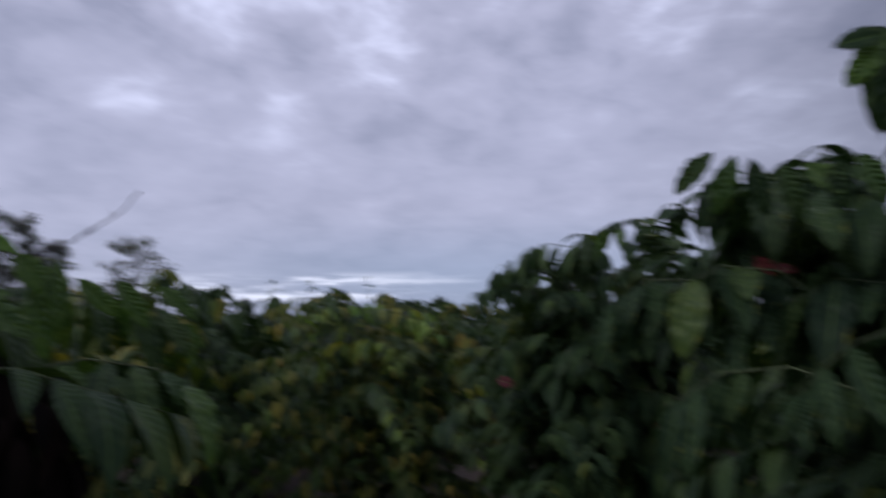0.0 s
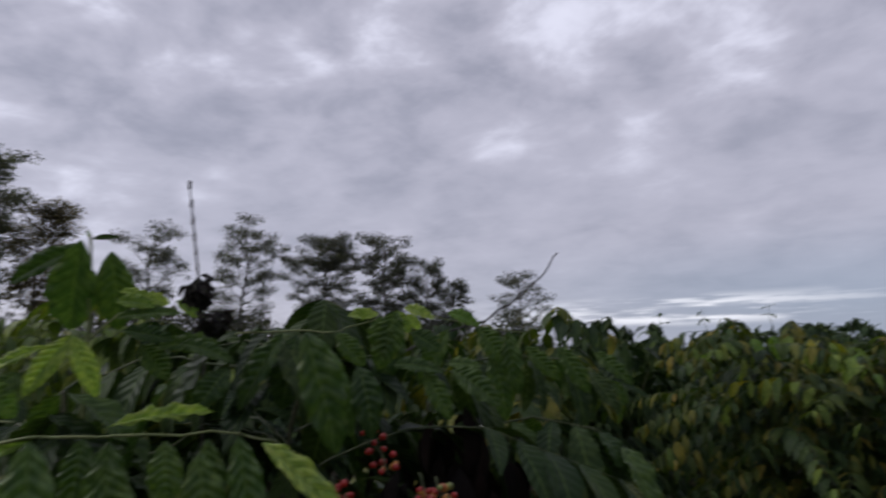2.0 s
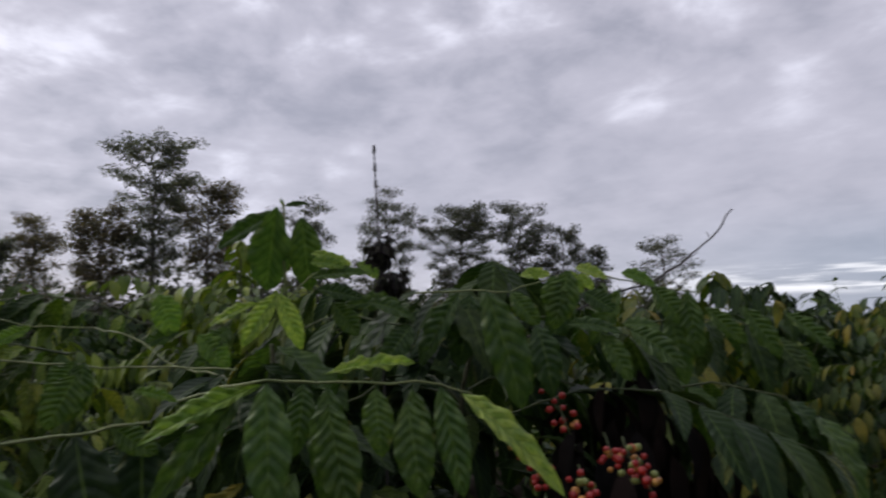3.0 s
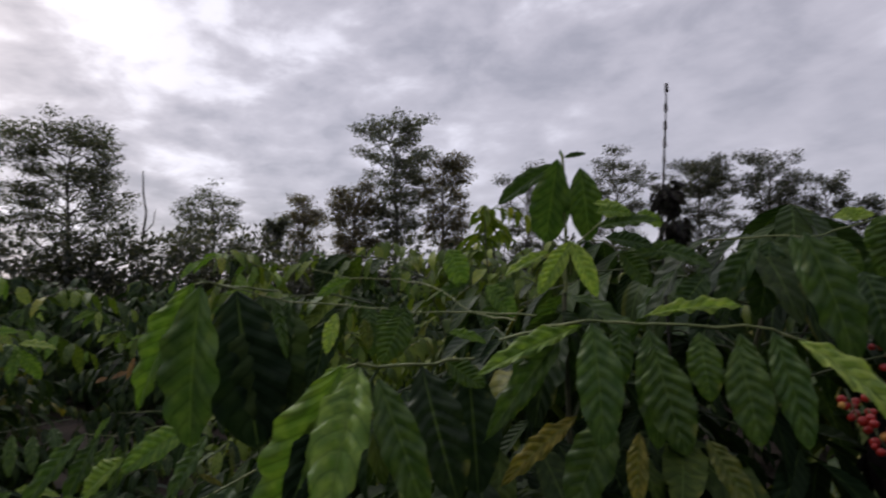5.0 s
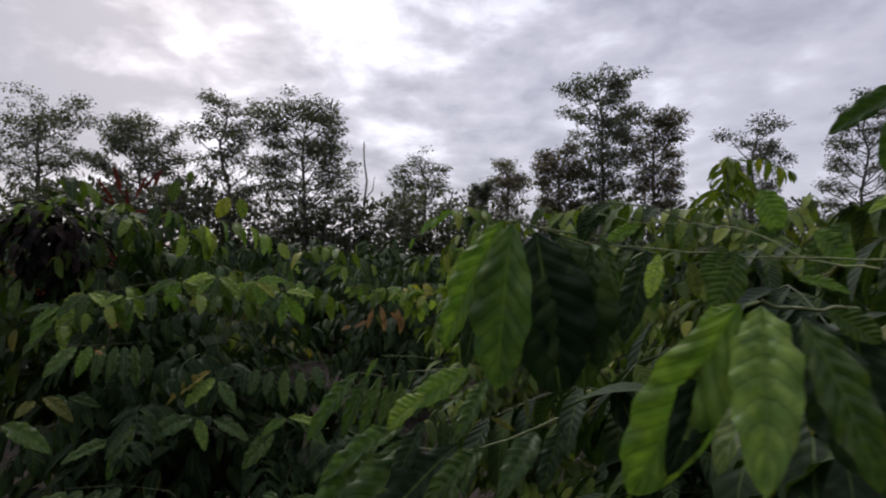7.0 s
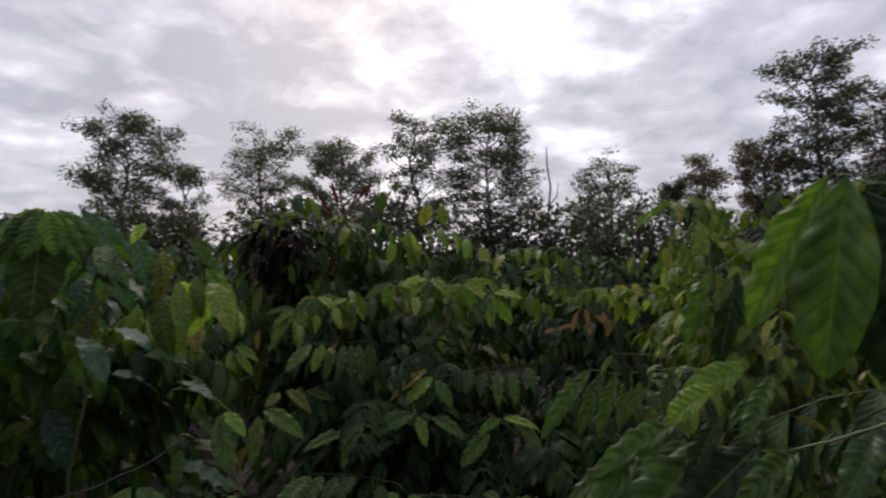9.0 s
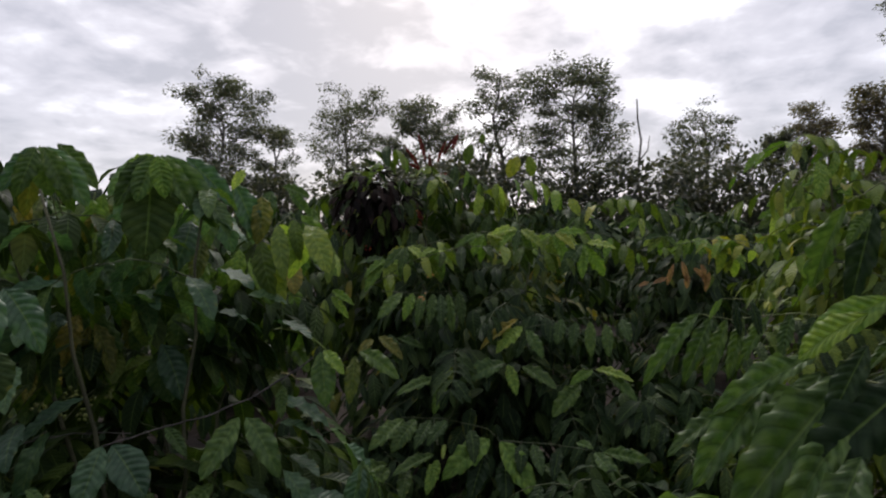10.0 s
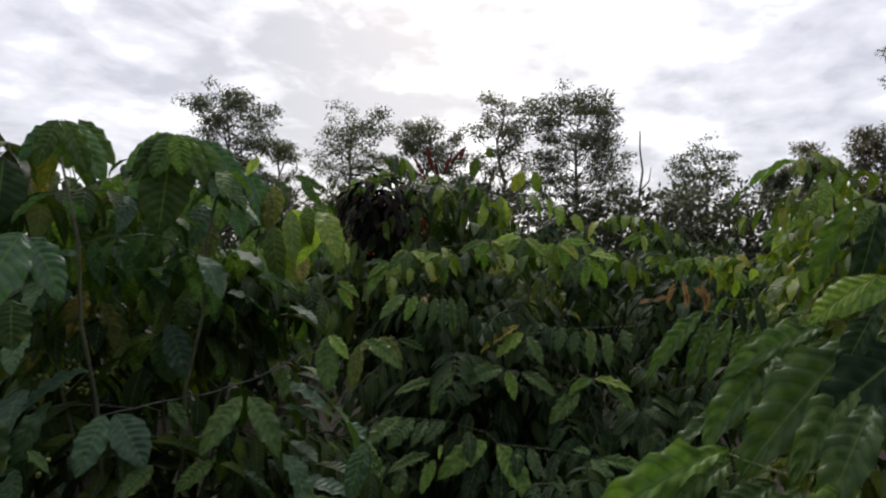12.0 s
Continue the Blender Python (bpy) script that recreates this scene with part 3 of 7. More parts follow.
def shade_tree(label, yaw, dist, height, crown, seed, mat=None, bare=0.35, clumps=30, thick=40, leaf=(0.07, 0.125), flat=0.65, dome=0.6):
    """A slender tree with upswept limbs that fork into twigs, each with a flat pad of leaves; height: to the topmost leaves, crown: its half
    width, bare: where the crown begins, flat: thickness of the pads, dome: how far up the crown is widest."""
    rng = random.Random(seed)
    at = Vector((-0.6, -0.2, 0)) + bearing(yaw) * dist
    tree = thing("tree", label, "tree", (at.x, at.y, -0.05), "shade trees behind the plantation")
    bow = [Vector((0.3 * noise.noise(Vector((seed, i * 0.45, 0))), 0.3 * noise.noise(Vector((seed, 9, i * 0.45))), 0)) for i in range(11)]
    trunk = [Vector((0, 0, height * 0.9 * i / 10)) + bow[i] for i in range(11)]
    limbs, twigs, pads = [], [], [(trunk[10], 0.26)]
    for c in range(clumps):
        f = bare + (0.96 - bare) * ((c + rng.random()) / clumps)
        q = f * 10
        i = min(int(q), 9)
        root = trunk[i].lerp(trunk[i + 1], q - i)
        a = c * 2.4 + rng.uniform(-0.7, 0.7)
        g = (f - bare) / (1 - bare)
        full = (g / dome if g < dome else (1.08 - g) / (1.08 - dome))
        wide = crown * (0.35 + 0.65 * max(0.0, full) ** 0.6) * rng.uniform(0.35, 0.92)
        rise = min((height - root.z) * 0.8, 0.15 + wide * rng.uniform(0.3, 0.9))
        end = root + Vector((math.cos(a) * wide, math.sin(a) * wide, rise))
        mid = root.lerp(end, 0.5) + Vector((rng.uniform(-0.08, 0.08), rng.uniform(-0.08, 0.08), -0.12 * wide))
        limbs.append(([root, root.lerp(mid, 0.5), mid, mid.lerp(end, 0.5), end], 0.012 + 0.0035 * height * (1 - 0.5 * g), 0.009))
        for w in range(6):
            p = mid.lerp(end, (0.1, 0.35, 0.55, 0.75, 0.9, 1.0)[w])
            b = a + (1.3, -1.2, 1.0, -0.9, 0.7, -0.2)[w] + rng.uniform(-0.4, 0.4)
            far = rng.uniform(0.2, 0.5) * (0.6 + 0.25 * crown)
            tip = p + Vector((math.cos(b) * far, math.sin(b) * far, rng.uniform(0.05, 0.3)))
            twigs.append(([p, p.lerp(tip, 0.5) + Vector((0, 0, -0.02)), tip], 0.009, 0.004))
            if rng.random() < 0.88:
                pads.append((tip, rng.uniform(0.15, 0.34)))
    leaves = []
    for end, r in pads:
        for _ in range(int(thick * 1.75 * (r / 0.22) ** 1.6)):
            d = Vector((rng.gauss(0, 1), rng.gauss(0, 1), rng.gauss(0, 1))).normalized() * rng.random() ** 0.5
            axis = Vector((d.x, d.y, d.z * 0.5 + rng.uniform(-0.7, 0.3))) + Vector((rng.uniform(-0.6, 0.6), rng.uniform(-0.6, 0.6), 0))
            leaves.append((rng.randrange(5), end + Vector((d.x * r * 1.2, d.y * r * 1.2, d.z * r * flat)), axis, Vector((rng.uniform(-0.7, 0.7), rng.uniform(-0.7, 0.7), 1)), rng.uniform(*leaf)))
    # bring the grown crown to its height and width
    top = sorted(l[1].z for l in leaves)[-12]
    broad = sorted(math.hypot(l[1].x, l[1].y) for l in leaves)[int(len(leaves) * 0.965)]
    sx, sz = 1.12 * crown / broad, height / top
    fit = lambda p: Vector((p.x * sx, p.y * sx, p.z * sz))
    part("trunk", tubes("trunk", [([fit(p) for p in trunk], 0.035 + 0.009 * height, 0.02)], TREE_BARK, 8), tree)
    for l in limbs:
        part("limb", tubes("limb", [([fit(p) for p in l[0]], l[1], l[2])], TREE_BARK, 5), tree)
    tagged(part("fine_branching", tubes("fine_branching", [([fit(p) for p in l[0]], l[1], l[2]) for l in twigs], TREE_BARK, 4), tree), kind="stuff")
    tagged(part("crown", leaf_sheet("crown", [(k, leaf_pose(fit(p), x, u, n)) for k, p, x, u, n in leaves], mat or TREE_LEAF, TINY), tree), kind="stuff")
    return tree


AIRY, BROWN = "slender shade tree with an airy dark green crown", "shade tree with a thin brownish crown at the plantation's edge"
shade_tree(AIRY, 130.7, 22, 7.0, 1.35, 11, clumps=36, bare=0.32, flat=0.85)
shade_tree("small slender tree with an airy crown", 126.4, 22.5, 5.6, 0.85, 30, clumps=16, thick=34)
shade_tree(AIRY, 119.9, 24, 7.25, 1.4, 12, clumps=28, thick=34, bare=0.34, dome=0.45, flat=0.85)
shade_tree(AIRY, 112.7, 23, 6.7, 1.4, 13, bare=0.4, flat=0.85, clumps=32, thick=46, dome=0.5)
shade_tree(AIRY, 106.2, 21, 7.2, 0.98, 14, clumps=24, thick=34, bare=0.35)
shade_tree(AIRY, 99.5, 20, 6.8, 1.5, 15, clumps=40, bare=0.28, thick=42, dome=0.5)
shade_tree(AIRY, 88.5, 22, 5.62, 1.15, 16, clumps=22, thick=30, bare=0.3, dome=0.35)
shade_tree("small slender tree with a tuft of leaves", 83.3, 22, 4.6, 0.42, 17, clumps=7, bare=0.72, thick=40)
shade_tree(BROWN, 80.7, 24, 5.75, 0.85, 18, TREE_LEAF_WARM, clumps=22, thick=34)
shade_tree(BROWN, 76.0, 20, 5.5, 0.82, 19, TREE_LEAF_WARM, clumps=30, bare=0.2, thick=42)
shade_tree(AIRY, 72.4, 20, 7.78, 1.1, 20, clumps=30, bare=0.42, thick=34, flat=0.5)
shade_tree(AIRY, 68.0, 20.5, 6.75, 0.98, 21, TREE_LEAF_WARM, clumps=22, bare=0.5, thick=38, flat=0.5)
shade_tree(AIRY, 60.0, 25, 6.95, 1.1, 22, TREE_LEAF_DARK, clumps=20, thick=34)
shade_tree(AIRY, 52.4, 27, 7.8, 1.5, 23, TREE_LEAF_DARK, clumps=28, bare=0.3)
shade_tree(BROWN, 45.4, 28, 7.6, 1.6, 24, TREE_LEAF_DARK, clumps=46, bare=0.2, thick=54)
shade_tree(BROWN, 39.8, 28, 7.7, 1.25, 25, TREE_LEAF_DARK, clumps=36, bare=0.3, thick=44)
shade_tree(AIRY, 36.0, 28, 6.4, 0.8, 26, TREE_LEAF_DARK, clumps=22, bare=0.25)
shade_tree(AIRY, 33.5, 28, 5.4, 0.8, 27, TREE_LEAF_DARK, clumps=20, bare=0.2)
shade_tree(AIRY, 27.4, 30, 6.05, 1.25, 28, TREE_LEAF_DARK, clumps=20, bare=0.3, thick=28)

# ---------------------------------------------------------------- coffee bushes
def V(x, y, z):
    return Vector((x, y, z))


OPEN = [(V(-0.5, -0.2, 1.7), 0.62), (V(-0.35, 0.0, 1.75), 0.55), (V(-0.7, -0.5, 1.6), 0.6)]
FRONT = OPEN + [(V(-0.95, 0.35, 1.62), 0.42), (V(-1.0, -0.05, 1.7), 0.35), (V(-1.1, 0.75, 1.62), 0.3), (V(-1.25, 0.25, 1.98), 0.3), (V(-1.35, 0.62, 2.1), 0.26), (V(-1.06, 0.86, 1.62), 0.17), (V(-1.59, 0.04, 1.45), 0.2), (V(-1.39, 0.02, 1.51), 0.18)]
# inner sheet darker than the outer leaves: shade between them put in colour
bush_a = near_bush("tall coffee bush with large glossy drooping leaves and ripe cherries", -1.75, 0.75, 2.0, 1.15, 110, 3, singles=240, clear=FRONT, fine=False, fresh=LEAF_DEEP, old=LEAF, mass=SHADED_MASS, young=LEAF_MASS)
BEFORE = OPEN + [(V(-1.85, -1.75, 1.62), 0.6), (V(-1.6, -1.5, 1.2), 0.65), (V(-2.1, -1.85, 1.1), 0.5), (V(-2.0, -2.1, 1.9), 0.4)]
bush_b = near_bush("coffee bush with upright stems, hanging leaves and green cherries", -2.45, -2.35, 1.9, 0.95, 40, 5, singles=150, inner=420, clear=BEFORE, fine=False, mass=LEAF_MASS, young=LEAF_MASS, fresh=LEAF_MID, old=LEAF_TEAL)
# dark leaf colours behind the lighter tiers: the shade of the gaps painted in
bush_m = near_bush("broad coffee bush with tiers of drooping leafy branches", -4.55, -1.65, 1.5, 0.95, 60, 7, singles=40, fine=False, size=(0.12, 0.18), clear=OPEN, mass=SHADED_MASS, young=SHADED_MASS, fresh=LEAF_SHADED, old=LEAF_SHADED, inner=600)
# leaf colours of this bush and the next hold their shade
bush_r = near_bush("tall coffee bush with reddened leaves", 1.1, 1.6, 2.36, 0.88, 140, 9, singles=240, mass=SHADED_MASS, young=SHADED_MASS, fresh=LEAF_SHADED, old=LEAF_SHADED, clear=OPEN, fine=False, inner=700)
bush_q = near_bush("coffee bush in full leaf", 0.6, 4.1, 2.5, 1.0, 110, 10, singles=40, mass=SHADED_MASS, young=LEAF_MASS, fresh=LEAF, old=LEAF_SHADED, fine=False, inner=700)
bush_y = near_bush("coffee bush with yellowing leaves", -1.0, 5.7, 2.14, 1.3, 150, 12, singles=60, size=(0.11, 0.17), mass=LEAF_GOLD, young=GOLD_TIPS, fine=False)
bush_d = near_bush("dark coffee bush with reddened top leaves", -5.4, -2.5, 2.3, 1.0, 80, 14, singles=60, fine=False)
bush_l = near_bush("tall coffee bush with fresh light green leaves", -4.6, 1.95, 2.45, 1.2, 130, 16, singles=60, fine=False, size=(0.11, 0.17), mass=YOUNG_MASS)
# the low bushes have their deep shade put into the leaf colours
bush_s = near_bush("low coffee bush filling the gap between taller ones", -2.85, -0.85, 0.5, 0.7, 60, 18, singles=70, fine=False, size=(0.11, 0.17), clear=OPEN, mass=SHADED_MASS, young=SHADED_MASS, fresh=LEAF_SHADED, old=LEAF_SHADED)
bush_t = near_bush("low coffee bush in deep shade", -1.5, -1.35, 0.7, 0.6, 40, 19, singles=60, fine=False, clear=OPEN, mass=SHADED_MASS, young=SHADED_MASS, fresh=LEAF_SHADED, old=LEAF_SHADED)
bush_f = near_bush("coffee bush with fresh light green leaves on top", -4.15, 0.35, 2.05, 0.8, 100, 21, singles=80, fine=False, size=(0.1, 0.15), mass=YOUNG_MASS)
bush_u = near_bush("low coffee bush in deep shade", -3.35, -0.45, 0.75, 0.75, 50, 22, singles=80, fine=False, size=(0.12, 0.18), mass=SHADED_MASS, young=SHADED_MASS, fresh=LEAF_SHADED, old=LEAF_SHADED)
bush_v = near_bush("low coffee bush in deep shade", -2.0, -1.15, 0.6, 0.6, 40, 23, singles=60, fine=False, size=(0.12, 0.18), clear=OPEN, mass=SHADED_MASS, young=SHADED_MASS, fresh=LEAF_SHADED, old=LEAF_SHADED)
bush_w = near_bush("low coffee bush in deep shade", -3.6, -2.45, 0.6, 0.7, 44, 24, singles=30, fine=False, size=(0.13, 0.19), mass=SHADED_MASS, young=SHADED_MASS, fresh=LEAF_SHADED, old=LEAF_SHADED)
bush_x = near_bush("low coffee bush in deep shade", -4.35, -0.7, 1.0, 0.65, 44, 25, singles=30, fine=False, size=(0.13, 0.19), mass=SHADED_MASS, young=SHADED_MASS, fresh=LEAF_SHADED, old=LEAF_SHADED)
NEAR = (bush_w, bush_x, bush_u, bush_v, bush_f, bush_s, bush_t, bush_a, bush_b, bush_m, bush_r, bush_q, bush_y, bush_d, bush_l)

SITES = [b.matrix_basis.translation.copy() for b in NEAR]
PLAIN = "coffee bush with dense dark green leaves"
stock = [far_bush(PLAIN, 2.25, 1.25, 64, 40 + i, SHADED_MASS, (0.18, 0.27), FIELD) for i in range(4)]
stock.append(far_bush("coffee bush with yellowing leaves", 2.25, 1.25, 64, 46, LEAF_GOLD, (0.18, 0.27), FIELD))
distant = [far_bush(PLAIN, 2.35, 1.4, 34, 50 + i, SHADED_MASS, (0.26, 0.38), SPARE) for i in range(2)]
rng = random.Random(77)
for i in range(-12, 12):
    for j in range(-11, 14):
        x, y = -1.0 + i * 2.3 + rng.uniform(-0.4, 0.4), -0.3 + j * 2.3 + rng.uniform(-0.4, 0.4)
        p = V(x, y, 0)
        d = math.hypot(x + 0.5, y + 0.2)
        gap = 1.75 if d < 5 else 1.3
        yaw = math.degrees(math.atan2(-(x + 0.5), y + 0.2))
        if d > 5.5 and not -58 < yaw < 165:
            continue
        if d < 1.9 or any((p - s).length < gap for s in SITES) or d > 26 or (d > 9 and (y < -6 or x > 7)):
            continue
        src = stock[rng.choice((0, 1, 2, 3, 0, 1, 2, 3, 4))] if d < 11 else distant[rng.randrange(2)]
        copy_thing(src, pose(x, y, -0.03, 0, 0, rng.uniform(0, 360)) @ Matrix.Scale(rng.uniform(0.86, 1.12) * (0.9 if x < -5 and abs(y + 0.5) < 4 else 1.0), 4))
for s in stock + distant:
    for o in list(s.children_recursive) + [s]:
        bpy.data.objects.remove(o)


def far_rows():
    """The plantation far off, too small to tell bush from bush, and the dark shrubs under the shade trees."""
    rng = random.Random(5)
    leaves = []
    for _ in range(420):
        yaw, dist = rng.uniform(-45, 150), 25 + 40 * rng.random() ** 1.5
        c = V(-0.6, -0.2, 0) + bearing(yaw) * dist
        h = rng.uniform(1.9, 2.5)
        for _ in range(46):
            d = Vector((rng.gauss(0, 1), rng.gauss(0, 1), abs(rng.gauss(0, 1)))).normalized()
            at = c + Vector((d.x * 1.5, d.y * 1.5, h * (0.3 + 0.7 * d.z)))
            leaves.append((rng.randrange(5), leaf_pose(at, d + Vector((0, 0, -0.6)), Vector((0, 0, 1)) + d, rng.uniform(0.4, 0.65), 1.3)))
    ob = new("far_coffee_rows", leaf_sheet("far_coffee_rows", leaves, LEAF_MASS, SPARE))
    tagged(ob, "far rows of dark green coffee bushes", "coffee bushes", kind="stuff")


far_rows()


def shrub(yaw, dist, height, wide, seed):
    rng = random.Random(seed)
    at = V(-0.6, -0.2, 0) + bearing(yaw) * dist
    ob = thing("shrub", "dark shrub under the shade trees", "shrub", (at.x, at.y, 0), "dark shrubs at the plantation's edge")
    part("stem", tubes("stem", [([V(0, 0, 0), V(0.05, 0, height * 0.4), V(0, 0.05, height * 0.8)], 0.05, 0.015)], TREE_BARK, 6), ob)
    leaves = []
    for _ in range(34):
        c = V(rng.uniform(-wide, wide) * 0.8, rng.uniform(-wide, wide) * 0.8, height * rng.uniform(0.25, 0.9))
        for _ in range(46):
            d = Vector((rng.gauss(0, 1), rng.gauss(0, 1), rng.gauss(0, 1))).normalized()
            leaves.append((rng.randrange(5), leaf_pose(c + d * 0.42 * rng.random() ** 0.5, d + V(0, 0, 0.2), V(rng.uniform(-1, 1), rng.uniform(-1, 1), 1), rng.uniform(0.13, 0.24))))
    tagged(part("crown", leaf_sheet("crown", leaves, TREE_LEAF_DARK, TINY), ob), kind="stuff")


rng = random.Random(31)
for i in range(30):
    yaw = 30 + i * 3.5 + rng.uniform(-1, 1)
    shrub(yaw, rng.uniform(17.5, 19.5) + (6 if yaw < 62 else 0), rng.uniform(2.7, 3.6) + (0.5 if yaw < 62 or yaw > 84 else 0.1), 1.2, 200 + i)

# dead pole-like stem among the shade trees
def dead_tree():
    at = V(-0.6, -0.2, 0) + bearing(94.0) * 19
    ob = thing("dead_tree", "bare dead stem without leaves", "tree", (at.x, at.y, 0))
    pts = [V(0.05 * math.sin(i), 0.06 * math.sin(i * 1.9 + 1), 5.35 * i / 9) for i in range(10)]
    part("trunk", tubes("trunk", [(pts, 0.07, 0.018)], TREE_BARK, 7), ob)
    part("limb", tubes("limb", [([pts[6], pts[6] + V(0.1, 0.25, 0.3), pts[6] + V(0.1, 0.3, 0.7)], 0.025, 0.01)], TREE_BARK, 5), ob)


dead_tree()

# ---------------------------------------------------------------- single leaves, twigs and cherries of the near bushes

# shoot with an umbrella of hanging leaves at the top of the bush
twig_at(bush_a, [(-1.595, 0.537, 1.749), (-1.567, 0.525, 1.904), (-1.543, 0.508, 1.989), (-1.524, 0.495, 2.067)], 0.0046, TWIG_PALE)
leaf_at(bush_a, (-1.505, 0.472, 2.052), (-1.645, 0.528, 1.895), 1.12, LEAF_MID, 0, (0.83, -0.54, 0.16))
leaf_at(bush_a, (-1.521, 0.532, 2.042), (-1.556, 0.580, 1.900), 1.12, LEAF_DEEP, 5, (0.79, -0.58, 0.23))
leaf_at(bush_a, (-1.553, 0.500, 2.054), (-1.680, 0.432, 1.984), 0.63, LEAF_DEEP, 5, (0.82, -0.49, 0.31))
leaf_at(bush_a, (-1.524, 0.498, 2.060), (-1.501, 0.535, 2.066), 0.84, LEAF_DEEP, 0, (0.81, -0.47, 0.34))
leaf_at(bush_a, (-1.525, 0.494, 2.062), (-1.526, 0.490, 2.075), 1.36, LEAF_BRIGHT, 0, (0.83, -0.45, 0.33))

# young pair
twig_at(bush_a, [(-1.465, 0.468, 1.836), (-1.413, 0.435, 1.873), (-1.379, 0.412, 1.887)], 0.0026, TWIG_PALE)
leaf_at(bush_a, (-1.379, 0.412, 1.887), (-1.404, 0.366, 1.797), 0.86, LEAF_YOUNG, 5, (0.78, -0.40, 0.47))
leaf_at(bush_a, (-1.379, 0.412, 1.887), (-1.359, 0.449, 1.794), 0.85, LEAF_YOUNG, 5, (0.76, -0.44, 0.47))

# spray beside the shoot
twig_at(bush_a, [(-1.486, 0.484, 1.877), (-1.427, 0.505, 1.925), (-1.409, 0.575, 1.933)], 0.0022, TWIG_PALE)
leaf_at(bush_a, (-1.429, 0.499, 1.944), (-1.390, 0.548, 1.942), 1.26, LEAF_BRIGHT, 3, (0.72, -0.58, 0.39))
leaf_at(bush_a, (-1.430, 0.503, 1.918), (-1.364, 0.580, 1.929), 0.78, LEAF_DEEP, 1, (0.70, -0.59, 0.40))
leaf_at(bush_a, (-1.409, 0.501, 1.897), (-1.357, 0.565, 1.880), 1.13, LEAF_DEEP, 0, (0.69, -0.58, 0.42))
leaf_at(bush_a, (-1.424, 0.398, 1.872), (-1.465, 0.333, 1.837), 0.89, LEAF_YOUNG, 2, (0.77, -0.46, 0.44))
leaf_at(bush_a, (-1.478, 0.529, 1.967), (-1.439, 0.581, 1.954), 0.80, LEAF_YOUNG, 3, (0.72, -0.58, 0.38))

# long twig with hanging leaves nearest the lane
twig_at(bush_a, [(-1.266, 0.224, 1.743), (-1.185, 0.241, 1.764), (-1.135, 0.273, 1.772), (-1.103, 0.345, 1.767), (-1.048, 0.458, 1.760), (-1.058, 0.531, 1.738)], 0.0025, TWIG_PALE)
leaf_at(bush_a, (-1.118, 0.264, 1.770), (-1.091, 0.260, 1.631), 1.08, LEAF_MID, 0, (0.70, -0.39, 0.59))
leaf_at(bush_a, (-1.156, 0.276, 1.765), (-1.201, 0.152, 1.711), 0.72, LEAF_BRIGHT, 2, (0.77, -0.32, 0.56))
leaf_at(bush_a, (-1.181, 0.271, 1.760), (-1.196, 0.178, 1.630), 0.59, LEAF_DEEP, 3, (0.74, -0.32, 0.59))
leaf_at(bush_a, (-1.117, 0.342, 1.761), (-1.091, 0.336, 1.626), 0.90, LEAF_DEEP, 1, (0.67, -0.45, 0.59))
leaf_at(bush_a, (-1.091, 0.393, 1.757), (-1.080, 0.389, 1.676), 1.17, LEAF_DEEP, 4, (0.64, -0.51, 0.57))
leaf_at(bush_a, (-1.071, 0.433, 1.756), (-1.049, 0.433, 1.653), 1.07, LEAF_DEEP, 2, (0.60, -0.54, 0.58))
leaf_at(bush_a, (-1.048, 0.458, 1.758), (-1.010, 0.464, 1.628), 0.88, LEAF_MID, 0, (0.57, -0.57, 0.59))
leaf_at(bush_a, (-1.043, 0.490, 1.747), (-0.934, 0.555, 1.636), 0.55, LEAF_YOUNG, 3, (0.51, -0.62, 0.59))
leaf_at(bush_a, (-1.136, 0.351, 1.774), (-1.066, 0.442, 1.783), 0.55, LEAF_YOUNG, 2, (0.45, -0.35, 0.83))
leaf_at(bush_a, (-1.230, 0.261, 1.760), (-1.225, 0.232, 1.653), 0.99, LEAF_DEEP, 1, (0.75, -0.33, 0.58))
leaf_at(bush_a, (-1.167, 0.338, 1.762), (-1.157, 0.332, 1.677), 1.14, LEAF_DEEP, 3, (0.70, -0.43, 0.57))
leaf_at(bush_a, (-1.121, 0.243, 1.668), (-1.148, 0.169, 1.591), 0.61, LEAF_FADED, 3, (0.66, -0.42, 0.62))
leaf_at(bush_a, (-1.101, 0.311, 1.649), (-1.092, 0.292, 1.570), 1.00, LEAF_FADED, 2, (0.59, -0.50, 0.63))
leaf_at(bush_a, (-1.075, 0.381, 1.640), (-1.024, 0.401, 1.564), 0.82, LEAF_FADED, 1, (0.52, -0.58, 0.63))
leaf_at(bush_a, (-1.091, 0.326, 1.745), (-1.061, 0.333, 1.624), 1.03, LEAF_DEEP, 4, (0.60, -0.56, 0.57))
leaf_at(bush_a, (-1.058, 0.414, 1.743), (-1.031, 0.418, 1.632), 1.26, LEAF_DEEP, 0, (0.53, -0.63, 0.57))
leaf_at(bush_a, (-1.202, 0.349, 1.648), (-1.206, 0.290, 1.522), 1.34, LEAF_DEEP, 0, (0.62, -0.46, 0.63))

# forked twig with three big leaves
twig_at(bush_a, [(-1.305, 0.203, 1.716), (-1.239, 0.104, 1.720), (-1.189, 0.038, 1.726), (-1.162, 0.008, 1.734), (-1.170, -0.002, 1.729)], 0.0025, TWIG_PALE)
leaf_at(bush_a, (-1.170, -0.008, 1.731), (-1.262, -0.074, 1.520), 0.92, LEAF_BRIGHT, 0, (0.81, -0.27, 0.52))
leaf_at(bush_a, (-1.169, 0.011, 1.729), (-1.064, -0.046, 1.597), 0.91, LEAF_BRIGHT, 0, (0.79, -0.35, 0.50))
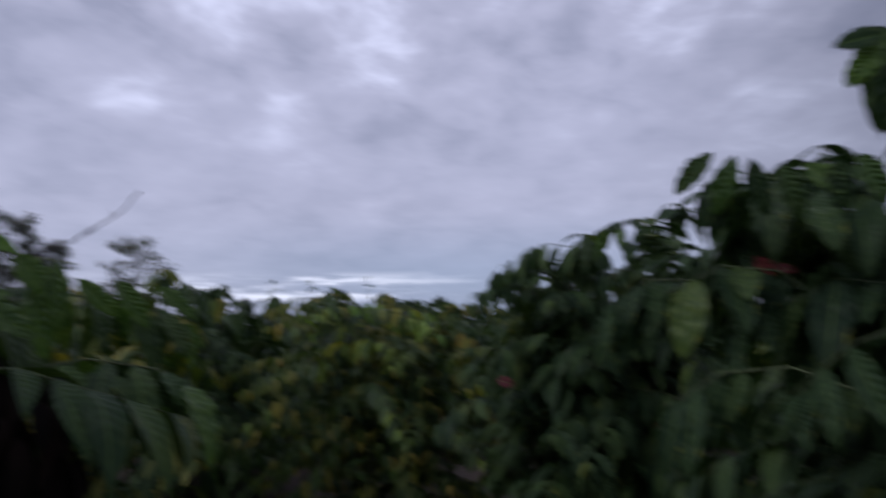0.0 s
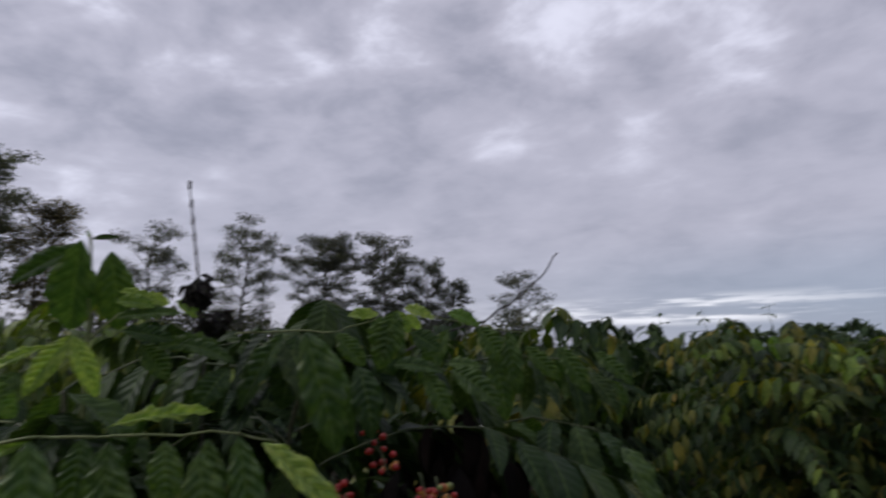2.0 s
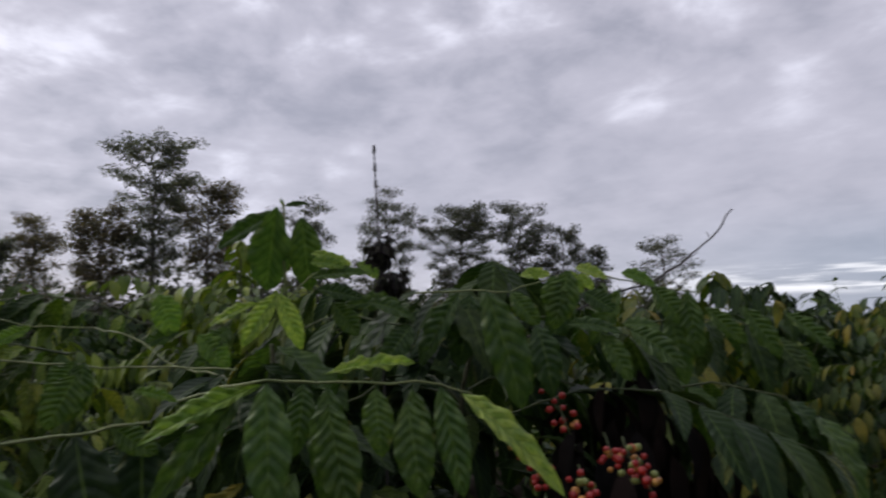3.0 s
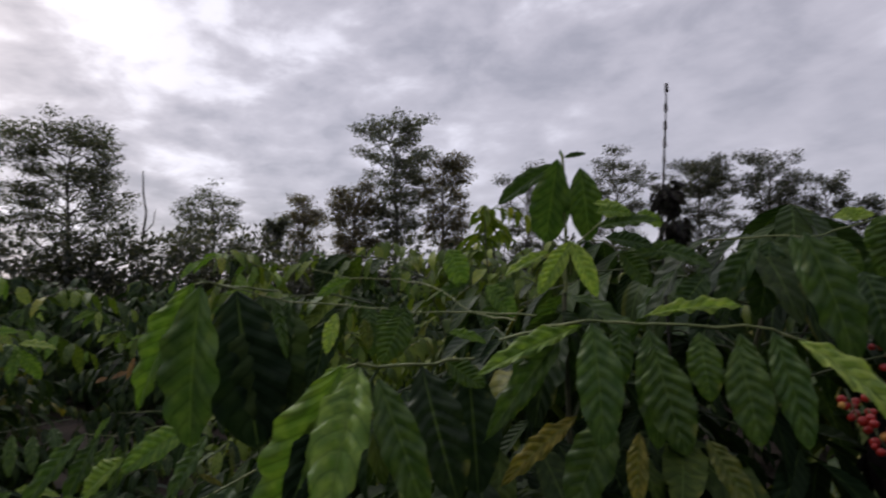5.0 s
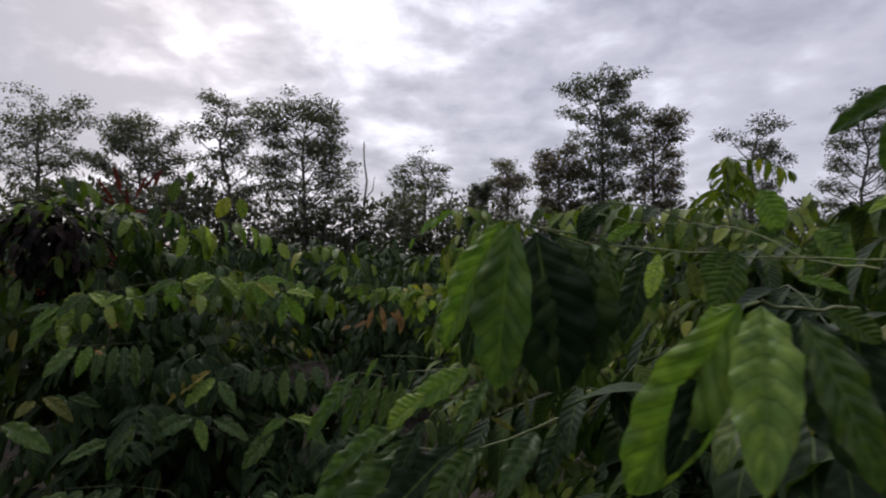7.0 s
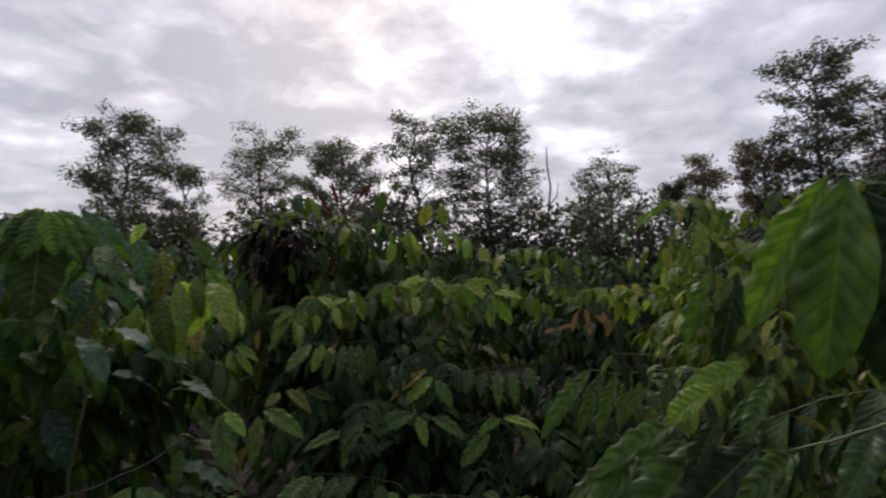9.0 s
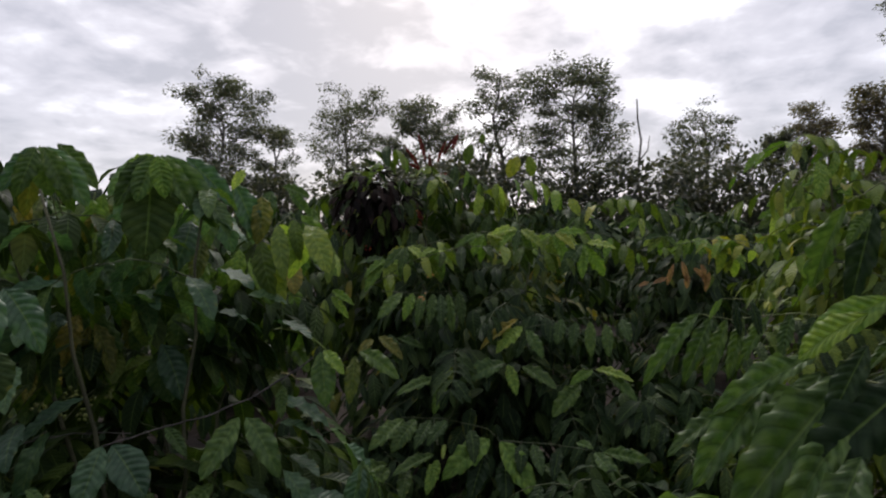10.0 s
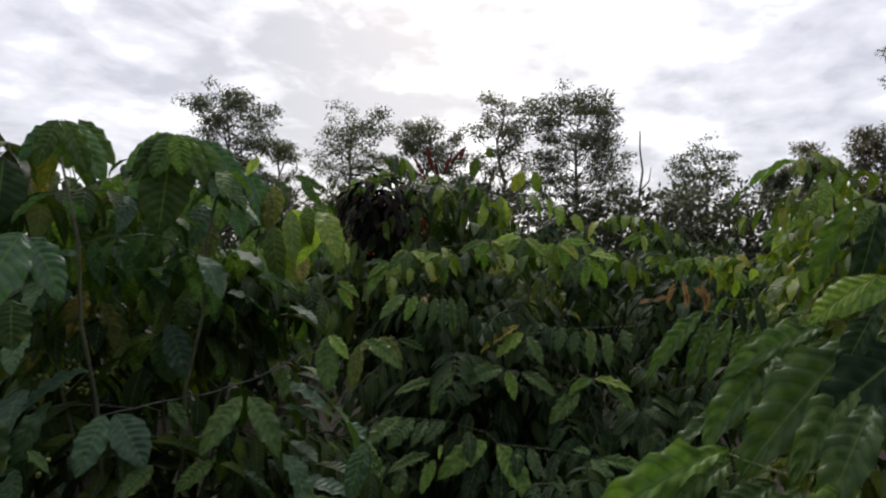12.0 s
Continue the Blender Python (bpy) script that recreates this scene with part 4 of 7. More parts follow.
leaf_at(bush_a, (-1.124, 0.018, 1.723), (-1.088, 0.062, 1.594), 0.77, LEAF_DEEP, 1, (0.75, -0.43, 0.50))
leaf_at(bush_a, (-1.218, 0.000, 1.700), (-1.198, -0.050, 1.569), 0.82, LEAF_SHADED, 3, (0.76, -0.17, 0.62))
leaf_at(bush_a, (-1.267, 0.115, 1.715), (-1.222, 0.135, 1.554), 1.02, LEAF, 4, (0.73, -0.31, 0.61))
leaf_at(bush_a, (-1.307, 0.196, 1.708), (-1.270, 0.196, 1.540), 1.30, LEAF_SHADED, 0, (0.71, -0.35, 0.61))
leaf_at(bush_a, (-1.293, 0.157, 1.719), (-1.268, 0.199, 1.676), 1.70, LEAF_DEEP, 2, (0.75, -0.36, 0.56))

# arching twigs behind, with small leaves
twig_at(bush_a, [(-1.456, 0.351, 1.758), (-1.553, 0.317, 1.770), (-1.657, 0.279, 1.818), (-1.745, 0.241, 1.836), (-1.803, 0.154, 1.839), (-1.840, 0.077, 1.860)], 0.0022, TWIG_PALE)
twig_at(bush_a, [(-1.395, 0.355, 1.768), (-1.498, 0.269, 1.773), (-1.580, 0.136, 1.781), (-1.651, 0.004, 1.794)], 0.0022, TWIG_PALE)
twig_at(bush_a, [(-1.632, 0.001, 1.794), (-1.592, -0.095, 1.819), (-1.544, -0.146, 1.831)], 0.0022, TWIG_PALE)
leaf_at(bush_a, (-1.488, 0.055, 1.777), (-1.490, 0.036, 1.714), 0.92, LEAF_YOUNG, 4, (0.84, -0.19, 0.51))
leaf_at(bush_a, (-1.487, 0.099, 1.768), (-1.483, 0.101, 1.715), 1.31, LEAF_FADED, 2, (0.82, -0.24, 0.51))
leaf_at(bush_a, (-1.509, 0.163, 1.787), (-1.516, 0.135, 1.730), 1.57, LEAF_DEEP, 1, (0.82, -0.27, 0.50))
leaf_at(bush_a, (-1.632, 0.001, 1.797), (-1.628, -0.006, 1.690), 0.83, LEAF_DEEP, 2, (0.85, -0.13, 0.51))
leaf_at(bush_a, (-1.505, 0.172, 1.785), (-1.503, 0.169, 1.702), 1.32, LEAF_DEEP, 3, (0.81, -0.29, 0.51))
leaf_at(bush_a, (-1.441, 0.223, 1.744), (-1.414, 0.277, 1.730), 0.85, LEAF_BRIGHT, 3, (0.77, -0.37, 0.52))
leaf_at(bush_a, (-1.642, 0.047, 1.727), (-1.633, 0.003, 1.591), 1.43, LEAF_DEEP, 4, (0.82, -0.15, 0.56))
leaf_at(bush_a, (-1.734, 0.344, 1.899), (-1.722, 0.381, 1.816), 1.67, LEAF_BRIGHT, 1, (0.82, -0.37, 0.45))
leaf_at(bush_a, (-1.659, 0.395, 1.820), (-1.629, 0.450, 1.757), 1.70, LEAF_BRIGHT, 0, (0.77, -0.42, 0.48))
leaf_at(bush_a, (-1.677, 0.467, 1.831), (-1.704, 0.414, 1.734), 1.49, LEAF_DEEP, 0, (0.77, -0.41, 0.49))
leaf_at(bush_a, (-1.803, 0.154, 1.839), (-1.820, 0.084, 1.799), 1.04, LEAF_BRIGHT, 0, (0.86, -0.20, 0.47))

# pair of large leaves hanging over the gap
twig_at(bush_a, [(-1.673, -0.011, 1.813), (-1.629, -0.086, 1.820), (-1.566, -0.139, 1.827), (-1.553, -0.150, 1.824)], 0.0025, TWIG_PALE)
leaf_at(bush_a, (-1.548, -0.142, 1.822), (-1.615, -0.150, 1.553), 1.01, LEAF_MID, 0, (0.87, -0.31, 0.38))
leaf_at(bush_a, (-1.578, -0.152, 1.826), (-1.665, -0.247, 1.625), 0.88, LEAF_BRIGHT, 2, (0.90, -0.25, 0.34))
leaf_at(bush_a, (-1.657, -0.083, 1.814), (-1.633, -0.037, 1.540), 1.62, LEAF_SHADED, 0, (0.80, -0.31, 0.51))
leaf_at(bush_a, (-1.667, -0.041, 1.806), (-1.645, 0.031, 1.570), 1.62, LEAF_SHADED, 3, (0.80, -0.34, 0.49))
leaf_at(bush_a, (-1.445, -0.045, 1.802), (-1.409, -0.028, 1.716), 0.49, LEAF_DEEP, 1, (0.77, -0.19, 0.61))
leaf_at(bush_a, (-1.570, 0.070, 1.784), (-1.553, 0.027, 1.640), 0.91, LEAF_SHADED, 0, (0.74, -0.22, 0.63))

# lower tier of long wavy leaves towards the gap
twig_at(bush_a, [(-1.638, -0.050, 1.513), (-1.676, -0.115, 1.472), (-1.699, -0.163, 1.449), (-1.723, -0.213, 1.436), (-1.749, -0.280, 1.436)], 0.0025, TWIG_PALE)
leaf_at(bush_a, (-1.772, -0.272, 1.436), (-1.662, -0.432, 1.229), 0.84, LEAF_DEEP, 6, (0.67, -0.12, 0.73))
leaf_at(bush_a, (-1.874, -0.298, 1.440), (-1.804, -0.454, 1.348), 0.66, LEAF_MID, 6, (0.66, -0.09, 0.75))
leaf_at(bush_a, (-1.882, -0.360, 1.398), (-1.775, -0.479, 1.237), 0.77, LEAF_MID, 6, (0.68, -0.07, 0.73))
leaf_at(bush_a, (-1.726, -0.206, 1.446), (-1.649, -0.354, 1.303), 0.94, LEAF_SHADED, 1, (0.72, -0.18, 0.67))
leaf_at(bush_a, (-1.697, -0.176, 1.450), (-1.604, -0.265, 1.351), 0.77, LEAF_DEEP, 4, (0.66, -0.18, 0.73))
leaf_at(bush_a, (-1.698, -0.163, 1.447), (-1.603, -0.269, 1.383), 0.70, LEAF_DEEP, 1, (0.65, -0.08, 0.75))
leaf_at(bush_a, (-1.651, -0.083, 1.486), (-1.554, -0.149, 1.409), 0.91, LEAF_DEEP, 3, (0.65, -0.15, 0.75))
leaf_at(bush_a, (-1.616, -0.047, 1.510), (-1.565, -0.096, 1.412), 0.84, LEAF_SHADED, 0, (0.65, -0.18, 0.74))
leaf_at(bush_a, (-2.039, -0.152, 1.521), (-2.010, -0.290, 1.434), 0.98, LEAF_BRIGHT, 5, (0.82, -0.16, 0.55))
leaf_at(bush_a, (-1.978, -0.120, 1.509), (-1.896, -0.196, 1.390), 0.73, LEAF_MID, 0, (0.69, -0.09, 0.71))
leaf_at(bush_a, (-2.033, -0.127, 1.471), (-2.003, -0.206, 1.392), 0.70, LEAF_DEEP, 2, (0.70, -0.08, 0.71))
leaf_at(bush_a, (-1.806, -0.138, 1.472), (-1.772, -0.096, 1.452), 0.63, LEAF_FADED, 2, (0.68, -0.13, 0.72))
leaf_at(bush_a, (-1.756, -0.082, 1.529), (-1.724, -0.080, 1.482), 0.42, LEAF_FADED, 3, (0.69, -0.16, 0.71))
leaf_at(bush_a, (-1.676, -0.454, 1.272), (-1.538, -0.639, 1.175), 0.59, LEAF_BRIGHT, 6, (0.59, 0.00, 0.81))
leaf_at(bush_a, (-1.701, -0.448, 1.249), (-1.594, -0.569, 1.169), 0.70, LEAF_MID, 1, (0.59, -0.02, 0.81))
leaf_at(bush_a, (-1.632, -0.399, 1.248), (-1.548, -0.502, 1.189), 0.84, LEAF_DEEP, 0, (0.58, -0.06, 0.81))
leaf_at(bush_a, (-1.552, -0.322, 1.277), (-1.478, -0.421, 1.222), 0.70, LEAF_BRIGHT, 6, (0.58, -0.11, 0.81))
leaf_at(bush_a, (-1.737, -0.315, 1.312), (-1.678, -0.414, 1.255), 0.77, LEAF_DEEP, 0, (0.61, -0.10, 0.78))
twig_at(bush_a, [(-1.557, -0.306, 1.314), (-1.608, -0.335, 1.279), (-1.643, -0.381, 1.258), (-1.675, -0.454, 1.268)], 0.0023, TWIG_PALE)
leaf_at(bush_a, (-2.872, -0.337, 1.090), (-2.782, -0.554, 0.932), 0.63, LEAF_DEEP, 4, (0.60, -0.02, 0.80))
leaf_at(bush_a, (-2.447, -0.132, 1.699), (-2.600, -0.190, 1.467), 0.73, LEAF_MID, 0, (0.77, -0.13, 0.63))
leaf_at(bush_a, (-2.511, -0.057, 1.695), (-2.455, -0.116, 1.438), 0.63, LEAF_SHADED, 1, (0.76, -0.17, 0.63))
leaf_at(bush_a, (-2.367, -0.102, 1.681), (-2.325, -0.153, 1.602), 0.84, LEAF_DEEP, 1, (0.77, -0.16, 0.61))
twig_at(bush_a, [(-2.322, 0.046, 1.805), (-2.397, -0.023, 1.774), (-2.454, -0.126, 1.705)], 0.0030, TWIG_PALE)
leaf_at(bush_a, (-1.723, -0.280, 1.399), (-1.609, -0.383, 1.248), 0.63, LEAF_MID, 6, (0.66, -0.14, 0.74))
leaf_at(bush_a, (-1.832, -0.299, 1.425), (-1.742, -0.402, 1.268), 0.84, LEAF_DEEP, 1, (0.68, -0.11, 0.72))
leaf_at(bush_a, (-1.618, -0.296, 1.368), (-1.515, -0.358, 1.237), 0.84, LEAF_DEEP, 3, (0.64, -0.15, 0.75))
leaf_at(bush_a, (-1.725, -0.263, 1.488), (-1.687, -0.318, 1.378), 0.91, LEAF_SHADED, 0, (0.70, -0.17, 0.69))
leaf_at(bush_a, (-1.608, -0.373, 1.253), (-1.545, -0.440, 1.192), 0.84, LEAF_DEEP, 4, (0.62, -0.09, 0.78))
leaf_at(bush_a, (-1.603, -0.300, 1.292), (-1.543, -0.373, 1.245), 0.70, LEAF_MID, 6, (0.63, -0.14, 0.76))
leaf_at(bush_a, (-1.834, -0.390, 1.322), (-1.778, -0.471, 1.262), 0.70, LEAF_DEEP, 2, (0.67, -0.06, 0.74))
leaf_at(bush_a, (-1.745, -0.257, 1.529), (-1.820, -0.336, 1.443), 0.91, LEAF_BRIGHT, 5, (0.72, -0.16, 0.67))

# arching spray with a row of hanging leaves
twig_at(bush_a, [(-2.735, -0.094, 1.387), (-2.705, -0.192, 1.405), (-2.697, -0.278, 1.397), (-2.684, -0.362, 1.385), (-2.671, -0.452, 1.402)], 0.0023, TWIG_PALE)
twig_at(bush_a, [(-2.808, -0.189, 1.423), (-2.823, -0.288, 1.429), (-2.831, -0.379, 1.430)], 0.0018, TWIG_PALE)
leaf_at(bush_a, (-2.701, -0.451, 1.398), (-2.624, -0.590, 1.185), 0.59, LEAF_MID, 3, (0.73, -0.00, 0.68))
leaf_at(bush_a, (-2.699, -0.414, 1.391), (-2.629, -0.487, 1.201), 0.63, LEAF_DEEP, 1, (0.73, -0.03, 0.68))
leaf_at(bush_a, (-2.695, -0.374, 1.386), (-2.626, -0.436, 1.196), 0.66, LEAF_DEEP, 0, (0.73, -0.05, 0.68))
leaf_at(bush_a, (-2.692, -0.329, 1.391), (-2.628, -0.386, 1.219), 0.70, LEAF_DEEP, 2, (0.73, -0.06, 0.68))
leaf_at(bush_a, (-2.685, -0.265, 1.400), (-2.630, -0.358, 1.241), 0.56, LEAF_MID, 0, (0.73, -0.08, 0.67))
leaf_at(bush_a, (-2.678, -0.210, 1.406), (-2.625, -0.251, 1.282), 0.70, LEAF_DEEP, 4, (0.73, -0.11, 0.67))
leaf_at(bush_a, (-2.702, -0.385, 1.442), (-2.658, -0.420, 1.386), 0.56, LEAF_BRIGHT, 1, (0.76, -0.05, 0.65))
leaf_at(bush_a, (-2.695, -0.310, 1.439), (-2.640, -0.289, 1.339), 0.70, LEAF_SHADED, 0, (0.75, -0.09, 0.66))
leaf_at(bush_a, (-2.699, -0.352, 1.441), (-2.646, -0.347, 1.336), 0.70, LEAF_SHADED, 2, (0.75, -0.07, 0.66))
leaf_at(bush_a, (-2.668, -0.159, 1.401), (-2.617, -0.194, 1.287), 0.84, LEAF_SHADED, 1, (0.73, -0.13, 0.67))

# crest of the bush above the cherries
twig_at(bush_a, [(-1.410, 0.716, 1.895), (-1.351, 0.779, 1.898), (-1.273, 0.850, 1.896), (-1.228, 0.946, 1.929), (-1.179, 1.038, 1.929), (-1.127, 1.127, 1.907), (-1.063, 1.214, 1.894)], 0.0025, TWIG_PALE)
leaf_at(bush_a, (-1.312, 0.747, 1.892), (-1.370, 0.685, 1.757), 1.07, LEAF_DEEP, 2, (0.64, -0.60, 0.48))
leaf_at(bush_a, (-1.260, 0.756, 1.894), (-1.187, 0.811, 1.703), 0.79, LEAF_MID, 5, (0.56, -0.66, 0.50))
leaf_at(bush_a, (-1.332, 0.798, 1.892), (-1.342, 0.787, 1.749), 1.31, LEAF_DEEP, 1, (0.61, -0.63, 0.48))
leaf_at(bush_a, (-1.207, 0.899, 1.925), (-1.209, 0.903, 1.840), 1.55, LEAF_DEEP, 4, (0.53, -0.72, 0.45))
leaf_at(bush_a, (-1.223, 0.912, 1.929), (-1.270, 0.877, 1.923), 1.20, LEAF_YOUNG, 3, (0.55, -0.72, 0.42))
leaf_at(bush_a, (-1.219, 0.951, 1.937), (-1.189, 0.975, 1.895), 1.46, LEAF_BRIGHT, 1, (0.51, -0.75, 0.43))
leaf_at(bush_a, (-1.218, 0.987, 1.946), (-1.165, 1.024, 1.927), 1.17, LEAF_YOUNG, 3, (0.49, -0.76, 0.42))
leaf_at(bush_a, (-1.260, 0.835, 1.895), (-1.225, 0.866, 1.822), 1.62, LEAF_DEEP, 2, (0.56, -0.69, 0.46))
leaf_at(bush_a, (-1.178, 0.901, 1.831), (-1.096, 0.953, 1.822), 0.91, LEAF_DEEP, 3, (0.47, -0.74, 0.48))
leaf_at(bush_a, (-1.131, 1.013, 1.830), (-1.069, 1.047, 1.827), 1.18, LEAF_DEEP, 1, (0.42, -0.77, 0.48))
leaf_at(bush_a, (-1.128, 0.934, 1.816), (-1.080, 0.957, 1.727), 1.24, LEAF_DEEP, 0, (0.44, -0.74, 0.51))
leaf_at(bush_a, (-1.095, 0.977, 1.820), (-1.006, 1.020, 1.754), 1.19, LEAF_DEEP, 1, (0.39, -0.77, 0.50))
leaf_at(bush_a, (-1.127, 1.127, 1.907), (-1.073, 1.156, 1.829), 1.60, LEAF_DEEP, 0, (0.39, -0.80, 0.46))
leaf_at(bush_a, (-1.068, 1.157, 1.898), (-1.060, 1.160, 1.755), 1.12, LEAF_DEEP, 2, (0.36, -0.80, 0.48))
leaf_at(bush_a, (-1.386, 0.668, 1.876), (-1.450, 0.584, 1.867), 0.86, LEAF_DEEP, 1, (0.71, -0.54, 0.45))
leaf_at(bush_a, (-1.385, 0.589, 1.875), (-1.329, 0.659, 1.849), 0.98, LEAF_DEEP, 3, (0.69, -0.56, 0.46))
leaf_at(bush_a, (-1.420, 0.539, 1.875), (-1.392, 0.581, 1.815), 1.70, LEAF_DEEP, 0, (0.72, -0.50, 0.47))
leaf_at(bush_a, (-1.336, 0.651, 1.834), (-1.361, 0.618, 1.756), 1.55, LEAF_DEEP, 3, (0.67, -0.55, 0.50))
leaf_at(bush_a, (-1.189, 0.975, 1.895), (-1.142, 1.006, 1.851), 1.60, LEAF_DEEP, 4, (0.47, -0.75, 0.46))
leaf_at(bush_a, (-1.176, 0.803, 1.831), (-1.141, 0.822, 1.711), 1.25, LEAF_DEEP, 3, (0.51, -0.69, 0.51))
leaf_at(bush_a, (-1.520, 0.648, 1.956), (-1.555, 0.595, 1.962), 1.70, LEAF_YOUNG, 0, (0.76, -0.51, 0.41))
leaf_at(bush_a, (-1.513, 0.657, 1.961), (-1.482, 0.704, 1.927), 1.33, LEAF_BRIGHT, 1, (0.73, -0.55, 0.42))

# left of the young pair
leaf_at(bush_a, (-1.476, 0.158, 1.771), (-1.475, 0.130, 1.693), 1.66, LEAF_DEEP, 1, (0.82, -0.18, 0.54))
leaf_at(bush_a, (-1.722, 0.385, 1.829), (-1.743, 0.324, 1.796), 1.21, LEAF_DEEP, 1, (0.83, -0.28, 0.49))
leaf_at(bush_a, (-1.643, 0.447, 1.833), (-1.663, 0.398, 1.774), 1.51, LEAF_DEEP, 0, (0.80, -0.34, 0.49))
leaf_at(bush_a, (-1.212, 0.015, 1.727), (-1.208, -0.038, 1.679), 1.70, LEAF_BRIGHT, 2, (0.81, -0.06, 0.59))

# row of leaves on the far side
leaf_at(bush_a, (-1.193, 1.110, 1.904), (-1.245, 1.069, 1.778), 1.04, LEAF_DEEP, 0, (0.54, -0.69, 0.48))
leaf_at(bush_a, (-1.116, 1.165, 1.854), (-1.082, 1.178, 1.704), 1.03, LEAF_DEEP, 1, (0.46, -0.73, 0.52))
leaf_at(bush_a, (-1.054, 1.203, 1.865), (-0.991, 1.235, 1.780), 1.17, LEAF_DEEP, 2, (0.41, -0.77, 0.49))
leaf_at(bush_a, (-1.274, 1.045, 1.905), (-1.303, 1.017, 1.770), 1.19, LEAF_DEEP, 3, (0.59, -0.65, 0.49))
leaf_at(bush_a, (-0.990, 1.237, 1.863), (-0.937, 1.259, 1.756), 0.89, LEAF_DEEP, 4, (0.37, -0.78, 0.50))
leaf_at(bush_a, (-0.925, 1.268, 1.849), (-0.848, 1.297, 1.777), 0.97, LEAF_DEEP, 0, (0.32, -0.80, 0.50))
leaf_at(bush_a, (-1.186, 0.920, 1.935), (-1.206, 0.905, 1.818), 1.39, LEAF_DEEP, 1, (0.60, -0.65, 0.46))
leaf_at(bush_a, (-1.225, 0.883, 1.925), (-1.245, 0.862, 1.935), 1.70, LEAF_YOUNG, 3, (0.64, -0.63, 0.43))
leaf_at(bush_a, (-1.160, 0.660, 1.887), (-1.114, 0.698, 1.694), 1.03, LEAF_DEEP, 0, (0.65, -0.56, 0.52))
leaf_at(bush_a, (-1.199, 0.975, 1.933), (-1.184, 0.991, 1.895), 1.70, LEAF_YOUNG, 2, (0.58, -0.68, 0.44))
leaf_at(bush_a, (-1.163, 1.068, 1.936), (-1.107, 1.109, 1.912), 1.26, LEAF_BRIGHT, 3, (0.52, -0.73, 0.44))

# wet leaf that mirrors the sky
leaf_at(bush_a, (-1.215, 1.245, 1.705), (-1.165, 1.292, 1.640), 1.30, LEAF_WET, 1, (0.50, -0.47, 0.76))

# bare dead shoot in a withered clump
POLE_FOOT, POLE_TOP, CLUMP, CLUMP_TOP = V(-1.528, 0.728, 1.907), V(-1.263, 0.515, 2.114), V(-1.467, 0.711, 1.929), V(-1.385, 0.618, 1.973)

# arched bare twig
ARCH = [(-1.313, 1.252, 1.903), (-1.265, 1.392, 1.936), (-1.226, 1.484, 1.994), (-1.189, 1.559, 2.054), (-1.156, 1.624, 2.135)]
CHERRIES = [(-1.163, 0.829, 1.699), (-1.143, 0.836, 1.659), (-1.135, 0.709, 1.631), (-1.102, 0.704, 1.608), (-0.980, 0.806, 1.600), (-1.005, 0.810, 1.625), (-1.030, 0.726, 1.592), (-1.217, 0.279, 1.722), (-1.046, 0.821, 1.626)]
GREEN_CLUSTERS = [(-2.292, -2.520, 1.109), (-2.331, -2.481, 1.079), (-2.408, -2.483, 1.091), (-2.234, -2.492, 1.064), (-2.456, -2.515, 1.120), (-1.893, -2.137, 0.943), (-2.212, -2.577, 1.078), (-2.311, -2.487, 1.035)]
RED_CLUSTERS = [(-5.142, -2.356, 1.727), (-5.128, -2.381, 1.836), (-4.655, -2.574, 1.547), (-4.695, -2.712, 1.649), (-4.676, -2.746, 1.690), (-4.094, -1.865, 1.407), (-3.794, -1.781, 1.306)]

# single leaves that stand out on other bushes
leaf_at(bush_d, (-5.751, -2.131, 2.395), (-5.754, -2.195, 2.219), 1.35, LEAF_FRESH, 4, (0.88, 0.28, 0.39))
leaf_at(bush_d, (-5.770, -2.027, 2.475), (-5.773, -2.059, 2.393), 1.70, LEAF_FRESH, 4, (0.89, 0.27, 0.37))
leaf_at(bush_d, (-5.773, -1.736, 2.268), (-5.775, -1.810, 2.087), 1.57, LEAF_FRESH, 1, (0.89, 0.22, 0.41))
leaf_at(bush_d, (-5.794, -1.647, 2.265), (-5.818, -1.622, 2.090), 1.66, LEAF_FRESH, 0, (0.89, 0.19, 0.41))
leaf_at(bush_d, (-5.347, -2.442, 2.162), (-5.272, -2.553, 2.362), 0.36, LEAF_RED, 0, (0.85, 0.36, 0.39))
leaf_at(bush_d, (-5.358, -2.396, 2.228), (-5.306, -2.439, 2.448), 0.36, LEAF_RED, 1, (0.86, 0.35, 0.38))
leaf_at(bush_d, (-5.393, -2.313, 2.204), (-5.400, -2.226, 2.387), 0.36, LEAF_RED, 2, (0.86, 0.32, 0.39))
leaf_at(bush_d, (-5.406, -2.259, 2.260), (-5.417, -2.155, 2.433), 0.36, LEAF_RED, 3, (0.87, 0.31, 0.38))
leaf_at(bush_d, (-5.384, -2.360, 2.129), (-5.359, -2.366, 2.307), 0.36, LEAF_RED, 4, (0.85, 0.34, 0.40))
leaf_at(bush_d, (-5.358, -2.422, 2.139), (-5.287, -2.562, 2.230), 0.36, LEAF_RED, 0, (0.84, 0.36, 0.40))
leaf_at(bush_d, (-5.425, -2.188, 2.312), (-5.421, -2.138, 2.441), 0.63, LEAF_RED, 1, (0.88, 0.30, 0.38))
leaf_at(bush_d, (-5.356, -2.476, 1.892), (-5.371, -2.456, 1.710), 0.58, LEAF_RED, 2, (0.82, 0.34, 0.46))
leaf_at(bush_d, (-5.368, -2.457, 1.824), (-5.377, -2.444, 1.678), 0.63, LEAF_RED, 3, (0.82, 0.34, 0.47))
leaf_at(bush_d, (-5.351, -2.501, 1.770), (-5.345, -2.520, 1.670), 0.81, LEAF_RED, 4, (0.81, 0.35, 0.47))
